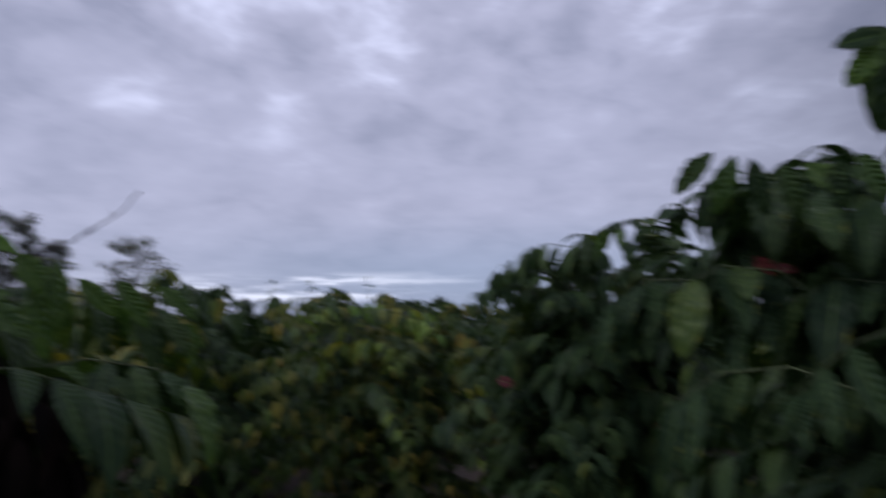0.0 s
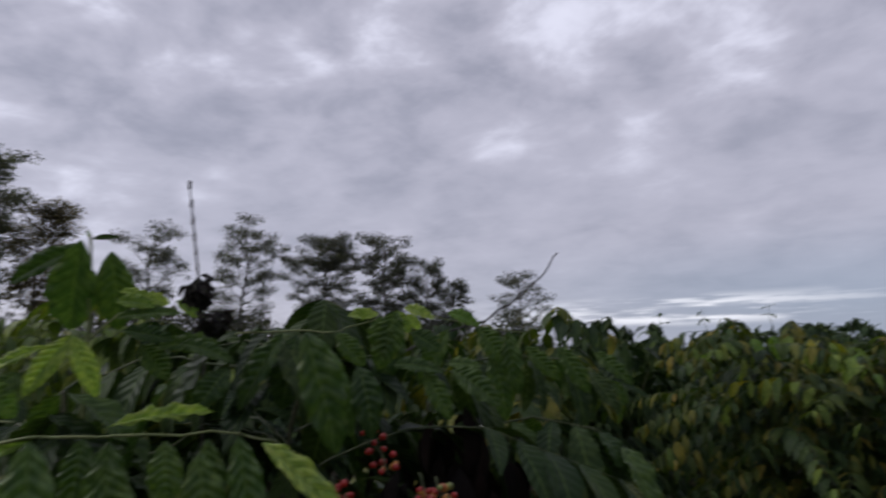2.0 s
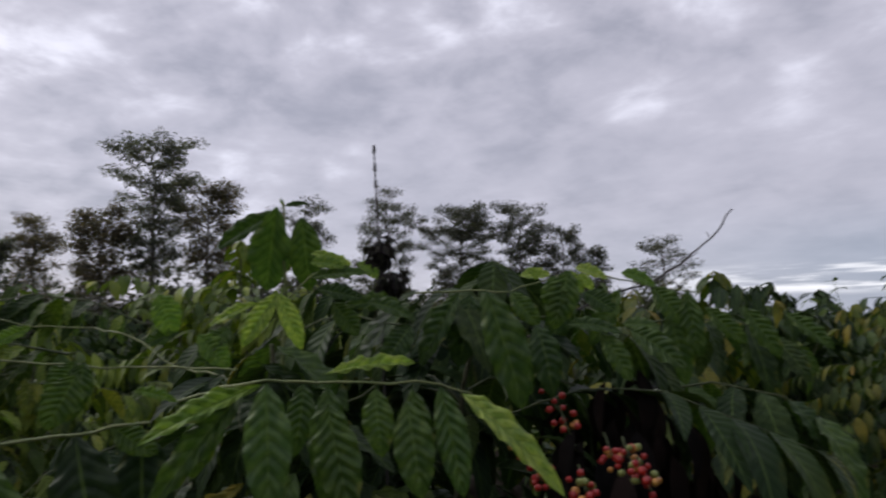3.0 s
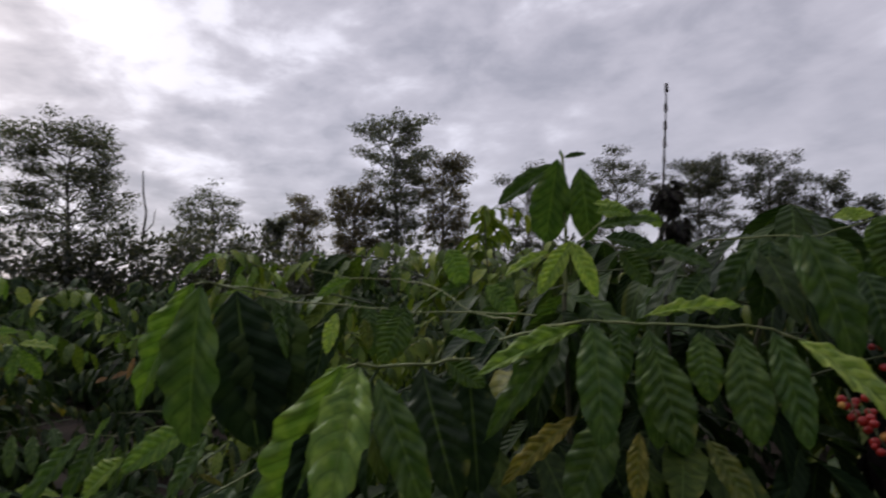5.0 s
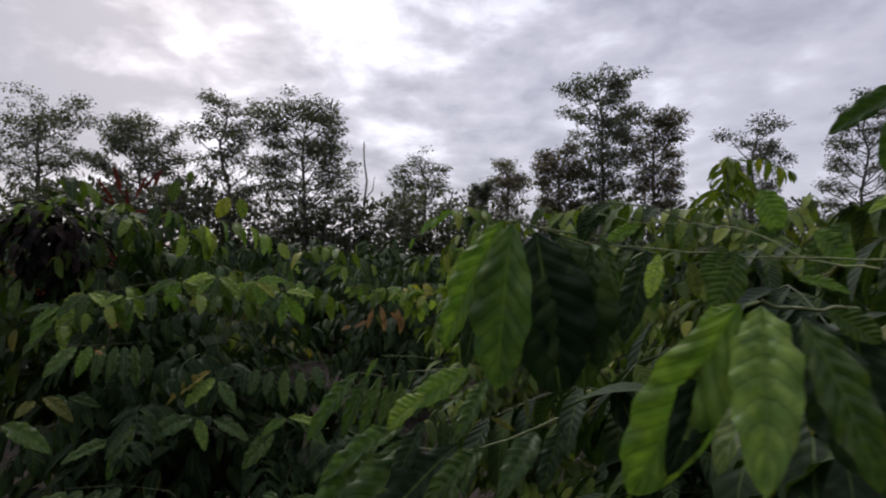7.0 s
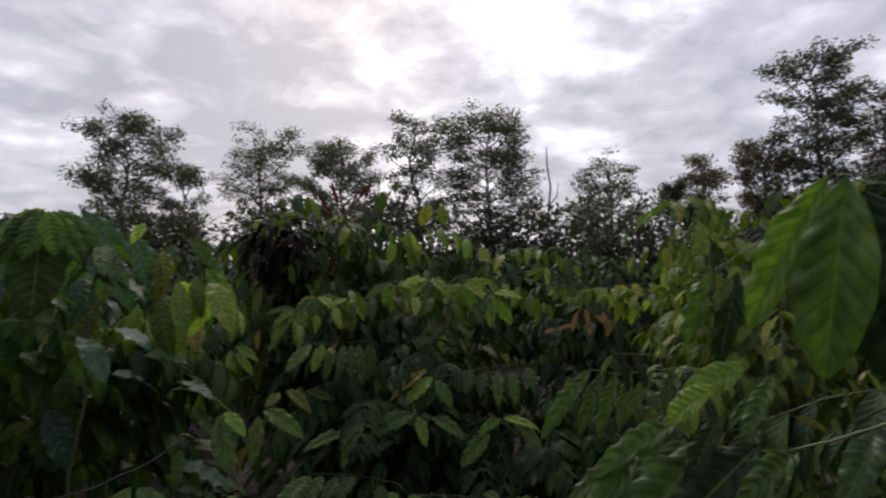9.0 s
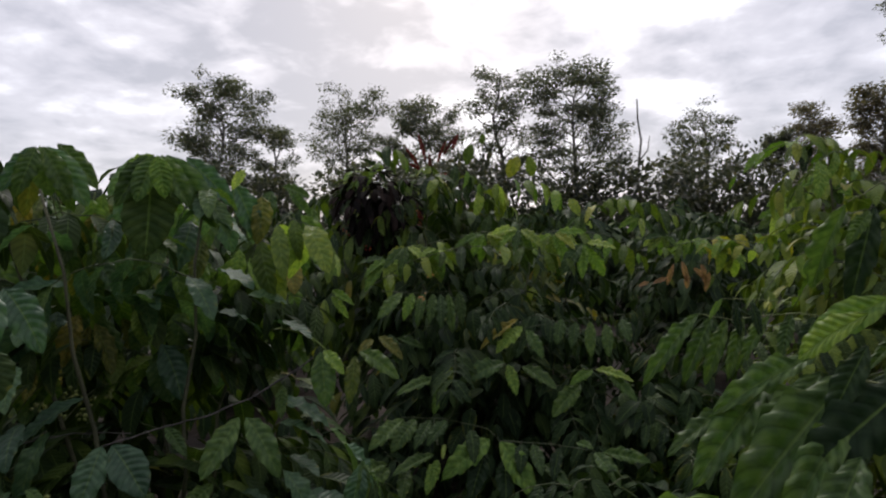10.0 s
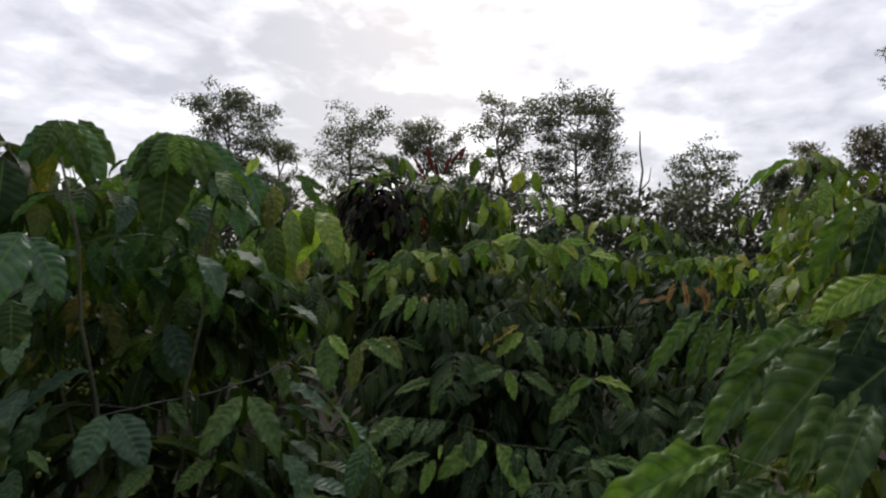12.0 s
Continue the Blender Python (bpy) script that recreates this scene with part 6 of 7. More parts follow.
leaf_at(bush_m, (-3.431, -1.687, 0.760), (-3.255, -1.731, 0.644), 1.05, LEAF_DEEP, 1, (0.55, 0.25, 0.79))
leaf_at(bush_m, (-3.456, -1.624, 0.755), (-3.301, -1.641, 0.656), 1.05, LEAF_DEEP, 0, (0.56, 0.24, 0.79))
leaf_at(bush_m, (-3.483, -1.550, 0.751), (-3.333, -1.577, 0.670), 1.05, LEAF_DEEP, 3, (0.57, 0.22, 0.79))
leaf_at(bush_m, (-3.416, -1.593, 0.606), (-3.221, -1.735, 0.566), 0.95, LEAF_MID, 2, (0.54, 0.24, 0.81))
leaf_at(bush_m, (-3.317, -1.787, 0.573), (-3.116, -1.922, 0.556), 0.95, LEAF_MID, 0, (0.52, 0.28, 0.81))
leaf_at(bush_m, (-3.316, -1.777, 0.557), (-3.116, -1.831, 0.448), 0.95, LEAF_MID, 3, (0.51, 0.27, 0.82))
leaf_at(bush_m, (-3.416, -1.571, 0.582), (-3.258, -1.563, 0.474), 0.84, LEAF_BRIGHT, 1, (0.54, 0.22, 0.81))
leaf_at(bush_m, (-3.351, -1.698, 0.554), (-3.198, -1.677, 0.454), 0.95, LEAF_DEEP, 4, (0.53, 0.24, 0.82))
leaf_at(bush_m, (-3.499, -1.365, 0.614), (-3.308, -1.381, 0.436), 1.05, LEAF_SHADED, 0, (0.55, 0.18, 0.81))
leaf_at(bush_m, (-3.514, -1.276, 0.584), (-3.353, -1.214, 0.425), 1.05, LEAF_SHADED, 1, (0.56, 0.15, 0.82))
leaf_at(bush_m, (-3.589, -1.028, 0.640), (-3.437, -1.046, 0.531), 1.05, LEAF_SHADED, 2, (0.58, 0.11, 0.81))
leaf_at(bush_m, (-3.449, -1.549, 0.648), (-3.334, -1.521, 0.616), 0.63, LEAF_YOUNG, 2, (0.56, 0.21, 0.80))
leaf_at(bush_m, (-3.568, -1.152, 0.650), (-3.439, -1.076, 0.551), 1.05, LEAF_DEEP, 0, (0.58, 0.12, 0.81))
leaf_at(bush_m, (-3.509, -1.439, 0.708), (-3.383, -1.365, 0.601), 1.05, LEAF_SHADED, 3, (0.57, 0.19, 0.80))
leaf_at(bush_m, (-3.556, -1.202, 0.648), (-3.424, -1.163, 0.562), 1.16, LEAF_SHADED, 3, (0.58, 0.14, 0.80))
leaf_at(bush_m, (-3.605, -0.889, 0.625), (-3.456, -0.848, 0.502), 1.05, LEAF_SHADED, 0, (0.58, 0.07, 0.81))
leaf_at(bush_m, (-3.799, -1.671, 0.856), (-3.663, -1.688, 0.710), 1.05, LEAF_BRIGHT, 0, (0.61, 0.23, 0.76))
leaf_at(bush_m, (-3.789, -1.709, 0.875), (-3.606, -1.893, 0.822), 0.95, LEAF_MID, 2, (0.61, 0.26, 0.75))
leaf_at(bush_m, (-3.818, -1.680, 0.951), (-3.739, -1.607, 0.870), 1.05, LEAF_YOUNG, 1, (0.63, 0.23, 0.74))
leaf_at(bush_m, (-3.915, -1.378, 0.950), (-3.751, -1.559, 0.852), 1.16, LEAF_MID, 3, (0.64, 0.19, 0.75))
leaf_at(bush_m, (-3.918, -1.359, 0.941), (-3.818, -1.285, 0.800), 1.05, LEAF_BRIGHT, 0, (0.64, 0.16, 0.75))
leaf_at(bush_m, (-3.934, -1.287, 0.932), (-3.872, -1.080, 0.841), 0.95, LEAF_DEEP, 1, (0.65, 0.14, 0.75))
leaf_at(bush_m, (-3.971, -1.289, 1.138), (-3.835, -1.409, 1.018), 1.05, LEAF_BRIGHT, 4, (0.67, 0.17, 0.73))
leaf_at(bush_m, (-3.971, -1.313, 1.177), (-3.813, -1.496, 1.036), 0.73, LEAF_FADED, 2, (0.67, 0.19, 0.72))
leaf_at(bush_m, (-3.973, -1.270, 1.123), (-3.890, -1.157, 0.983), 1.05, LEAF_MID, 0, (0.67, 0.14, 0.73))
leaf_at(bush_m, (-3.999, -0.913, 0.923), (-3.928, -0.710, 0.893), 0.73, LEAF_YOUNG, 1, (0.66, 0.06, 0.74))
leaf_at(bush_m, (-4.003, -0.862, 0.916), (-3.904, -0.693, 0.790), 0.84, LEAF_MID, 0, (0.66, 0.05, 0.75))
leaf_at(bush_m, (-3.996, -0.925, 0.919), (-3.886, -1.016, 0.852), 1.05, LEAF_BRIGHT, 3, (0.66, 0.09, 0.75))
leaf_at(bush_m, (-3.972, -0.984, 0.847), (-3.828, -1.100, 0.695), 1.05, LEAF_DEEP, 1, (0.64, 0.10, 0.76))
leaf_at(bush_m, (-4.028, -1.012, 1.164), (-3.924, -1.020, 1.036), 1.05, LEAF_DEEP, 0, (0.68, 0.10, 0.72))
leaf_at(bush_m, (-4.039, -0.938, 1.169), (-3.927, -0.936, 0.989), 0.95, LEAF_DEEP, 2, (0.68, 0.09, 0.72))
leaf_at(bush_m, (-4.046, -0.860, 1.157), (-3.940, -0.833, 0.993), 0.95, LEAF_DEEP, 0, (0.68, 0.07, 0.73))
leaf_at(bush_m, (-4.018, -1.086, 1.178), (-3.916, -1.089, 1.053), 1.05, LEAF_DEEP, 1, (0.68, 0.12, 0.72))
leaf_at(bush_m, (-4.007, -1.143, 1.172), (-3.912, -1.117, 1.062), 1.05, LEAF_SHADED, 3, (0.68, 0.13, 0.72))
leaf_at(bush_m, (-4.057, -0.782, 1.184), (-3.962, -0.741, 1.072), 1.05, LEAF_DEEP, 4, (0.69, 0.05, 0.72))
leaf_at(bush_m, (-3.955, -1.174, 0.915), (-3.841, -1.172, 0.788), 1.05, LEAF_SHADED, 0, (0.65, 0.13, 0.75))
leaf_at(bush_m, (-3.883, -1.475, 0.931), (-3.785, -1.427, 0.819), 1.05, LEAF_SHADED, 1, (0.64, 0.19, 0.75))
leaf_at(bush_m, (-3.974, -1.255, 1.104), (-3.856, -1.307, 0.985), 0.95, LEAF_SHADED, 2, (0.67, 0.16, 0.73))
leaf_at(bush_m, (-3.919, -1.968, 1.313), (-3.772, -2.053, 1.174), 1.05, LEAF_MID, 0, (0.68, 0.33, 0.65))
leaf_at(bush_m, (-3.945, -1.911, 1.311), (-3.836, -1.918, 1.168), 0.95, LEAF_BRIGHT, 1, (0.69, 0.31, 0.65))
leaf_at(bush_m, (-3.988, -1.804, 1.305), (-3.887, -1.790, 1.145), 0.95, LEAF_DEEP, 0, (0.70, 0.28, 0.66))
leaf_at(bush_m, (-4.018, -1.726, 1.308), (-3.918, -1.683, 1.084), 0.84, LEAF_DEEP, 2, (0.71, 0.26, 0.66))
leaf_at(bush_m, (-3.965, -1.862, 1.306), (-3.864, -1.842, 1.136), 0.84, LEAF_DEEP, 3, (0.70, 0.29, 0.66))
leaf_at(bush_m, (-4.003, -1.765, 1.304), (-3.904, -1.736, 1.114), 0.84, LEAF_DEEP, 4, (0.70, 0.27, 0.66))
leaf_at(bush_m, (-4.038, -1.671, 1.311), (-3.949, -1.618, 1.133), 0.95, LEAF_SHADED, 0, (0.71, 0.25, 0.66))
leaf_at(bush_m, (-3.817, -2.108, 1.060), (-3.700, -2.133, 1.003), 1.05, LEAF_FADED, 1, (0.65, 0.34, 0.68))
leaf_at(bush_m, (-3.833, -2.081, 1.074), (-3.805, -1.908, 0.970), 0.95, LEAF_FADED, 3, (0.66, 0.31, 0.68))
leaf_at(bush_m, (-3.862, -2.026, 1.088), (-3.784, -1.936, 0.932), 0.95, LEAF_DEEP, 0, (0.66, 0.31, 0.69))
leaf_at(bush_m, (-3.877, -1.988, 1.067), (-3.854, -1.812, 1.007), 0.84, LEAF_DEEP, 2, (0.67, 0.29, 0.68))

# fans of leaves at the ends of the branches
leaf_at(bush_m, (-4.273, -2.215, 1.490), (-4.338, -2.087, 1.381), 1.04, LEAF_BRIGHT, 0, (0.60, 0.27, 0.75))
leaf_at(bush_m, (-4.271, -2.220, 1.489), (-4.251, -2.132, 1.345), 0.75, LEAF_YOUNG, 4, (0.59, 0.28, 0.76))
leaf_at(bush_m, (-4.268, -2.224, 1.484), (-4.212, -2.178, 1.242), 0.86, LEAF_YOUNG, 1, (0.59, 0.28, 0.76))
leaf_at(bush_m, (-4.263, -2.237, 1.486), (-4.104, -2.307, 1.287), 0.88, LEAF_BRIGHT, 0, (0.58, 0.29, 0.76))
leaf_at(bush_m, (-4.263, -2.237, 1.490), (-4.127, -2.328, 1.383), 0.75, LEAF_BRIGHT, 4, (0.59, 0.30, 0.76))
leaf_at(bush_m, (-4.261, -2.241, 1.494), (-4.215, -2.424, 1.461), 0.77, LEAF_DEEP, 4, (0.59, 0.30, 0.75))
leaf_at(bush_m, (-4.234, -2.064, 1.571), (-4.319, -1.905, 1.503), 0.97, LEAF_FRESH, 0, (0.62, 0.25, 0.75))
leaf_at(bush_m, (-4.233, -2.068, 1.569), (-4.228, -1.925, 1.459), 0.97, LEAF_YOUNG, 1, (0.61, 0.26, 0.75))
leaf_at(bush_m, (-4.229, -2.075, 1.568), (-4.209, -2.024, 1.436), 0.83, LEAF_DEEP, 3, (0.61, 0.26, 0.75))
leaf_at(bush_m, (-4.227, -2.080, 1.566), (-4.149, -2.067, 1.377), 0.90, LEAF_DEEP, 3, (0.60, 0.27, 0.75))
leaf_at(bush_m, (-4.224, -2.088, 1.568), (-4.104, -2.170, 1.433), 1.01, LEAF_DEEP, 0, (0.60, 0.28, 0.75))
leaf_at(bush_m, (-4.224, -2.087, 1.571), (-4.190, -2.188, 1.491), 0.96, LEAF_FRESH, 1, (0.60, 0.28, 0.75))
leaf_at(bush_m, (-4.261, -1.865, 1.550), (-4.352, -1.723, 1.468), 0.87, LEAF_FRESH, 0, (0.62, 0.22, 0.75))
leaf_at(bush_m, (-4.259, -1.871, 1.548), (-4.198, -1.748, 1.419), 0.80, LEAF_YOUNG, 1, (0.62, 0.23, 0.75))
leaf_at(bush_m, (-4.256, -1.876, 1.546), (-4.199, -1.825, 1.363), 0.90, LEAF_BRIGHT, 0, (0.61, 0.23, 0.75))
leaf_at(bush_m, (-4.254, -1.884, 1.548), (-4.243, -1.946, 1.415), 0.83, LEAF_BRIGHT, 4, (0.61, 0.24, 0.75))
leaf_at(bush_m, (-4.252, -1.887, 1.550), (-4.233, -1.997, 1.445), 0.72, LEAF_FRESH, 4, (0.61, 0.25, 0.75))
leaf_at(bush_m, (-4.252, -1.887, 1.552), (-4.120, -1.947, 1.504), 0.86, LEAF_BRIGHT, 0, (0.62, 0.25, 0.75))
leaf_at(bush_m, (-4.305, -1.578, 1.637), (-4.263, -1.402, 1.585), 0.90, LEAF_FRESH, 0, (0.65, 0.17, 0.74))
leaf_at(bush_m, (-4.304, -1.581, 1.634), (-4.305, -1.457, 1.496), 0.92, LEAF_FRESH, 4, (0.64, 0.18, 0.75))
leaf_at(bush_m, (-4.300, -1.593, 1.632), (-4.329, -1.631, 1.450), 0.87, LEAF_BRIGHT, 0, (0.64, 0.19, 0.75))
leaf_at(bush_m, (-4.299, -1.596, 1.634), (-4.239, -1.643, 1.488), 1.00, LEAF_BRIGHT, 3, (0.64, 0.19, 0.75))
leaf_at(bush_m, (-4.297, -1.604, 1.636), (-4.177, -1.734, 1.544), 0.77, LEAF_DEEP, 3, (0.64, 0.21, 0.74))
leaf_at(bush_m, (-4.307, -1.369, 1.659), (-4.238, -1.220, 1.548), 1.01, LEAF_FRESH, 0, (0.66, 0.14, 0.74))
leaf_at(bush_m, (-4.306, -1.375, 1.655), (-4.312, -1.312, 1.458), 1.14, LEAF_DEEP, 0, (0.65, 0.15, 0.75))
leaf_at(bush_m, (-4.305, -1.382, 1.657), (-4.219, -1.379, 1.511), 0.88, LEAF_DEEP, 1, (0.65, 0.15, 0.74))
leaf_at(bush_m, (-4.303, -1.390, 1.659), (-4.183, -1.478, 1.545), 0.71, LEAF_BRIGHT, 4, (0.65, 0.17, 0.74))
leaf_at(bush_m, (-4.302, -1.393, 1.662), (-4.190, -1.516, 1.629), 0.89, LEAF_YOUNG, 1, (0.65, 0.17, 0.74))
leaf_at(bush_m, (-4.347, -1.173, 1.634), (-4.380, -1.002, 1.627), 0.87, LEAF_BRIGHT, 4, (0.67, 0.10, 0.74))
leaf_at(bush_m, (-4.347, -1.177, 1.631), (-4.324, -1.049, 1.541), 1.06, LEAF_FRESH, 3, (0.66, 0.10, 0.74))
leaf_at(bush_m, (-4.346, -1.182, 1.627), (-4.325, -1.102, 1.461), 1.11, LEAF_BRIGHT, 3, (0.66, 0.11, 0.75))
leaf_at(bush_m, (-4.345, -1.189, 1.626), (-4.353, -1.197, 1.410), 0.96, LEAF_FRESH, 3, (0.65, 0.12, 0.75))
leaf_at(bush_m, (-4.343, -1.199, 1.630), (-4.327, -1.325, 1.515), 0.83, LEAF_BRIGHT, 3, (0.65, 0.13, 0.74))
leaf_at(bush_m, (-4.373, -1.003, 1.570), (-4.405, -0.828, 1.538), 1.00, LEAF_YOUNG, 1, (0.66, 0.07, 0.75))
leaf_at(bush_m, (-4.372, -1.008, 1.568), (-4.417, -0.896, 1.481), 0.92, LEAF_DEEP, 1, (0.66, 0.07, 0.75))
leaf_at(bush_m, (-4.372, -1.009, 1.563), (-4.394, -0.905, 1.369), 0.94, LEAF_BRIGHT, 4, (0.65, 0.07, 0.75))
leaf_at(bush_m, (-4.370, -1.019, 1.563), (-4.271, -1.009, 1.367), 0.96, LEAF_BRIGHT, 0, (0.65, 0.09, 0.75))
leaf_at(bush_m, (-4.369, -1.027, 1.564), (-4.228, -1.112, 1.390), 0.93, LEAF_DEEP, 1, (0.65, 0.10, 0.75))
leaf_at(bush_m, (-4.369, -1.028, 1.567), (-4.333, -1.142, 1.462), 0.80, LEAF_BRIGHT, 1, (0.65, 0.10, 0.75))
leaf_at(bush_f, (-5.147, -0.734, 1.718), (-5.161, -0.667, 1.621), 1.10, LEAF_DEEP, 0, (0.68, 0.02, 0.74))
leaf_at(bush_f, (-5.147, -0.738, 1.716), (-5.031, -0.716, 1.590), 0.69, LEAF_YOUNG, 1, (0.67, 0.03, 0.74))
leaf_at(bush_f, (-5.147, -0.745, 1.717), (-5.112, -0.812, 1.609), 1.01, LEAF_BRIGHT, 3, (0.67, 0.04, 0.74))
leaf_at(bush_f, (-5.146, -0.750, 1.719), (-5.087, -0.869, 1.643), 1.02, LEAF_BRIGHT, 3, (0.68, 0.04, 0.74))
leaf_at(bush_f, (-5.146, -0.748, 1.722), (-5.129, -0.840, 1.716), 0.94, LEAF_DEEP, 3, (0.68, 0.04, 0.73))
leaf_at(bush_f, (-5.052, -0.588, 1.595), (-5.042, -0.503, 1.520), 1.03, LEAF_DEEP, 3, (0.67, 0.00, 0.75))
leaf_at(bush_f, (-5.052, -0.592, 1.593), (-5.011, -0.557, 1.468), 0.86, LEAF_FRESH, 1, (0.66, 0.00, 0.75))
leaf_at(bush_f, (-5.052, -0.597, 1.592), (-5.090, -0.625, 1.455), 0.83, LEAF_BRIGHT, 4, (0.66, 0.01, 0.75))
leaf_at(bush_f, (-5.052, -0.602, 1.593), (-4.976, -0.683, 1.485), 0.98, LEAF_FRESH, 1, (0.67, 0.02, 0.75))
leaf_at(bush_f, (-5.052, -0.605, 1.595), (-5.001, -0.716, 1.523), 1.10, LEAF_YOUNG, 1, (0.67, 0.02, 0.75))
leaf_at(bush_f, (-5.052, -0.605, 1.597), (-4.960, -0.711, 1.570), 1.00, LEAF_DEEP, 0, (0.67, 0.02, 0.74))
leaf_at(bush_f, (-5.333, -0.889, 1.865), (-5.226, -0.765, 1.836), 0.73, LEAF_DEEP, 3, (0.69, 0.04, 0.73))
leaf_at(bush_f, (-5.333, -0.892, 1.863), (-5.286, -0.807, 1.795), 0.81, LEAF_YOUNG, 1, (0.69, 0.05, 0.73))
leaf_at(bush_f, (-5.333, -0.896, 1.862), (-5.368, -0.865, 1.758), 0.94, LEAF_DEEP, 1, (0.68, 0.05, 0.73))
leaf_at(bush_f, (-5.332, -0.903, 1.861), (-5.252, -0.941, 1.721), 0.95, LEAF_FRESH, 1, (0.68, 0.06, 0.73))
leaf_at(bush_f, (-5.332, -0.911, 1.863), (-5.329, -1.045, 1.768), 1.11, LEAF_FRESH, 0, (0.68, 0.06, 0.73))
leaf_at(bush_f, (-4.950, -0.418, 1.571), (-4.877, -0.291, 1.506), 1.06, LEAF_BRIGHT, 1, (0.66, -0.03, 0.75))
leaf_at(bush_f, (-4.950, -0.422, 1.569), (-4.932, -0.333, 1.475), 1.00, LEAF_BRIGHT, 0, (0.66, -0.03, 0.75))
leaf_at(bush_f, (-4.950, -0.429, 1.569), (-4.987, -0.429, 1.465), 1.03, LEAF_DEEP, 1, (0.66, -0.02, 0.75))
leaf_at(bush_f, (-4.950, -0.433, 1.568), (-4.896, -0.471, 1.451), 0.92, LEAF_BRIGHT, 0, (0.66, -0.01, 0.75))
leaf_at(bush_f, (-4.950, -0.439, 1.570), (-4.907, -0.557, 1.488), 0.83, LEAF_BRIGHT, 4, (0.66, -0.01, 0.75))
leaf_at(bush_f, (-4.834, -0.188, 1.490), (-4.748, -0.125, 1.433), 0.82, LEAF_YOUNG, 0, (0.66, -0.06, 0.75))
leaf_at(bush_f, (-4.834, -0.188, 1.488), (-4.712, -0.133, 1.395), 0.71, LEAF_BRIGHT, 3, (0.65, -0.06, 0.75))
leaf_at(bush_f, (-4.834, -0.193, 1.486), (-4.871, -0.175, 1.331), 1.02, LEAF_YOUNG, 1, (0.65, -0.06, 0.76))
leaf_at(bush_f, (-4.835, -0.198, 1.487), (-4.851, -0.237, 1.361), 1.30, LEAF_FRESH, 0, (0.65, -0.05, 0.76))
leaf_at(bush_f, (-4.835, -0.200, 1.489), (-4.823, -0.266, 1.405), 1.10, LEAF_DEEP, 1, (0.66, -0.05, 0.75))
leaf_at(bush_f, (-4.836, -0.203, 1.491), (-4.759, -0.310, 1.464), 0.84, LEAF_YOUNG, 0, (0.66, -0.05, 0.75))
leaf_at(bush_f, (-4.715, -0.003, 1.574), (-4.620, 0.094, 1.552), 1.14, LEAF_DEEP, 0, (0.66, -0.10, 0.75))
leaf_at(bush_f, (-4.715, -0.005, 1.571), (-4.636, 0.068, 1.486), 1.13, LEAF_DEEP, 3, (0.66, -0.10, 0.75))
leaf_at(bush_f, (-4.716, -0.009, 1.570), (-4.638, 0.018, 1.444), 1.07, LEAF_BRIGHT, 0, (0.66, -0.09, 0.75))
leaf_at(bush_f, (-4.717, -0.015, 1.570), (-4.695, -0.047, 1.448), 1.10, LEAF_BRIGHT, 1, (0.66, -0.09, 0.75))
leaf_at(bush_f, (-4.717, -0.018, 1.572), (-4.718, -0.087, 1.494), 0.99, LEAF_YOUNG, 3, (0.66, -0.08, 0.75))
leaf_at(bush_f, (-4.489, 0.120, 1.819), (-4.497, 0.198, 1.730), 1.38, LEAF_BRIGHT, 0, (0.67, -0.13, 0.73))
leaf_at(bush_f, (-4.489, 0.117, 1.819), (-4.520, 0.168, 1.709), 1.01, LEAF_BRIGHT, 4, (0.67, -0.12, 0.73))
leaf_at(bush_f, (-4.490, 0.113, 1.817), (-4.498, 0.111, 1.674), 0.94, LEAF_BRIGHT, 4, (0.67, -0.12, 0.73))
leaf_at(bush_f, (-4.491, 0.106, 1.819), (-4.451, 0.007, 1.693), 1.28, LEAF_YOUNG, 0, (0.67, -0.11, 0.73))
leaf_at(bush_f, (-4.492, 0.101, 1.821), (-4.525, -0.049, 1.745), 1.12, LEAF_BRIGHT, 1, (0.68, -0.10, 0.73))
leaf_at(bush_f, (-4.492, 0.102, 1.823), (-4.554, -0.030, 1.797), 0.99, LEAF_YOUNG, 4, (0.68, -0.10, 0.73))
leaf_at(bush_f, (-4.364, 0.218, 1.887), (-4.291, 0.289, 1.776), 1.12, LEAF_BRIGHT, 4, (0.67, -0.15, 0.72))
leaf_at(bush_f, (-4.364, 0.216, 1.885), (-4.337, 0.268, 1.745), 1.18, LEAF_DEEP, 1, (0.67, -0.15, 0.72))
leaf_at(bush_f, (-4.365, 0.210, 1.886), (-4.265, 0.180, 1.759), 0.83, LEAF_FRESH, 1, (0.68, -0.14, 0.72))
leaf_at(bush_f, (-4.367, 0.204, 1.887), (-4.328, 0.106, 1.773), 0.90, LEAF_YOUNG, 4, (0.68, -0.13, 0.72))
leaf_at(bush_f, (-4.367, 0.202, 1.890), (-4.326, 0.083, 1.831), 1.02, LEAF_BRIGHT, 3, (0.68, -0.13, 0.72))
leaf_at(bush_f, (-4.366, 0.205, 1.891), (-4.306, 0.116, 1.871), 0.80, LEAF_DEEP, 4, (0.68, -0.13, 0.72))
leaf_at(bush_f, (-4.605, 0.056, 1.719), (-4.477, 0.150, 1.624), 0.85, LEAF_YOUNG, 4, (0.67, -0.11, 0.74))
leaf_at(bush_f, (-4.605, 0.051, 1.719), (-4.527, 0.098, 1.621), 0.79, LEAF_BRIGHT, 1, (0.67, -0.11, 0.74))
leaf_at(bush_f, (-4.606, 0.048, 1.718), (-4.502, 0.055, 1.599), 0.73, LEAF_YOUNG, 1, (0.67, -0.10, 0.74))
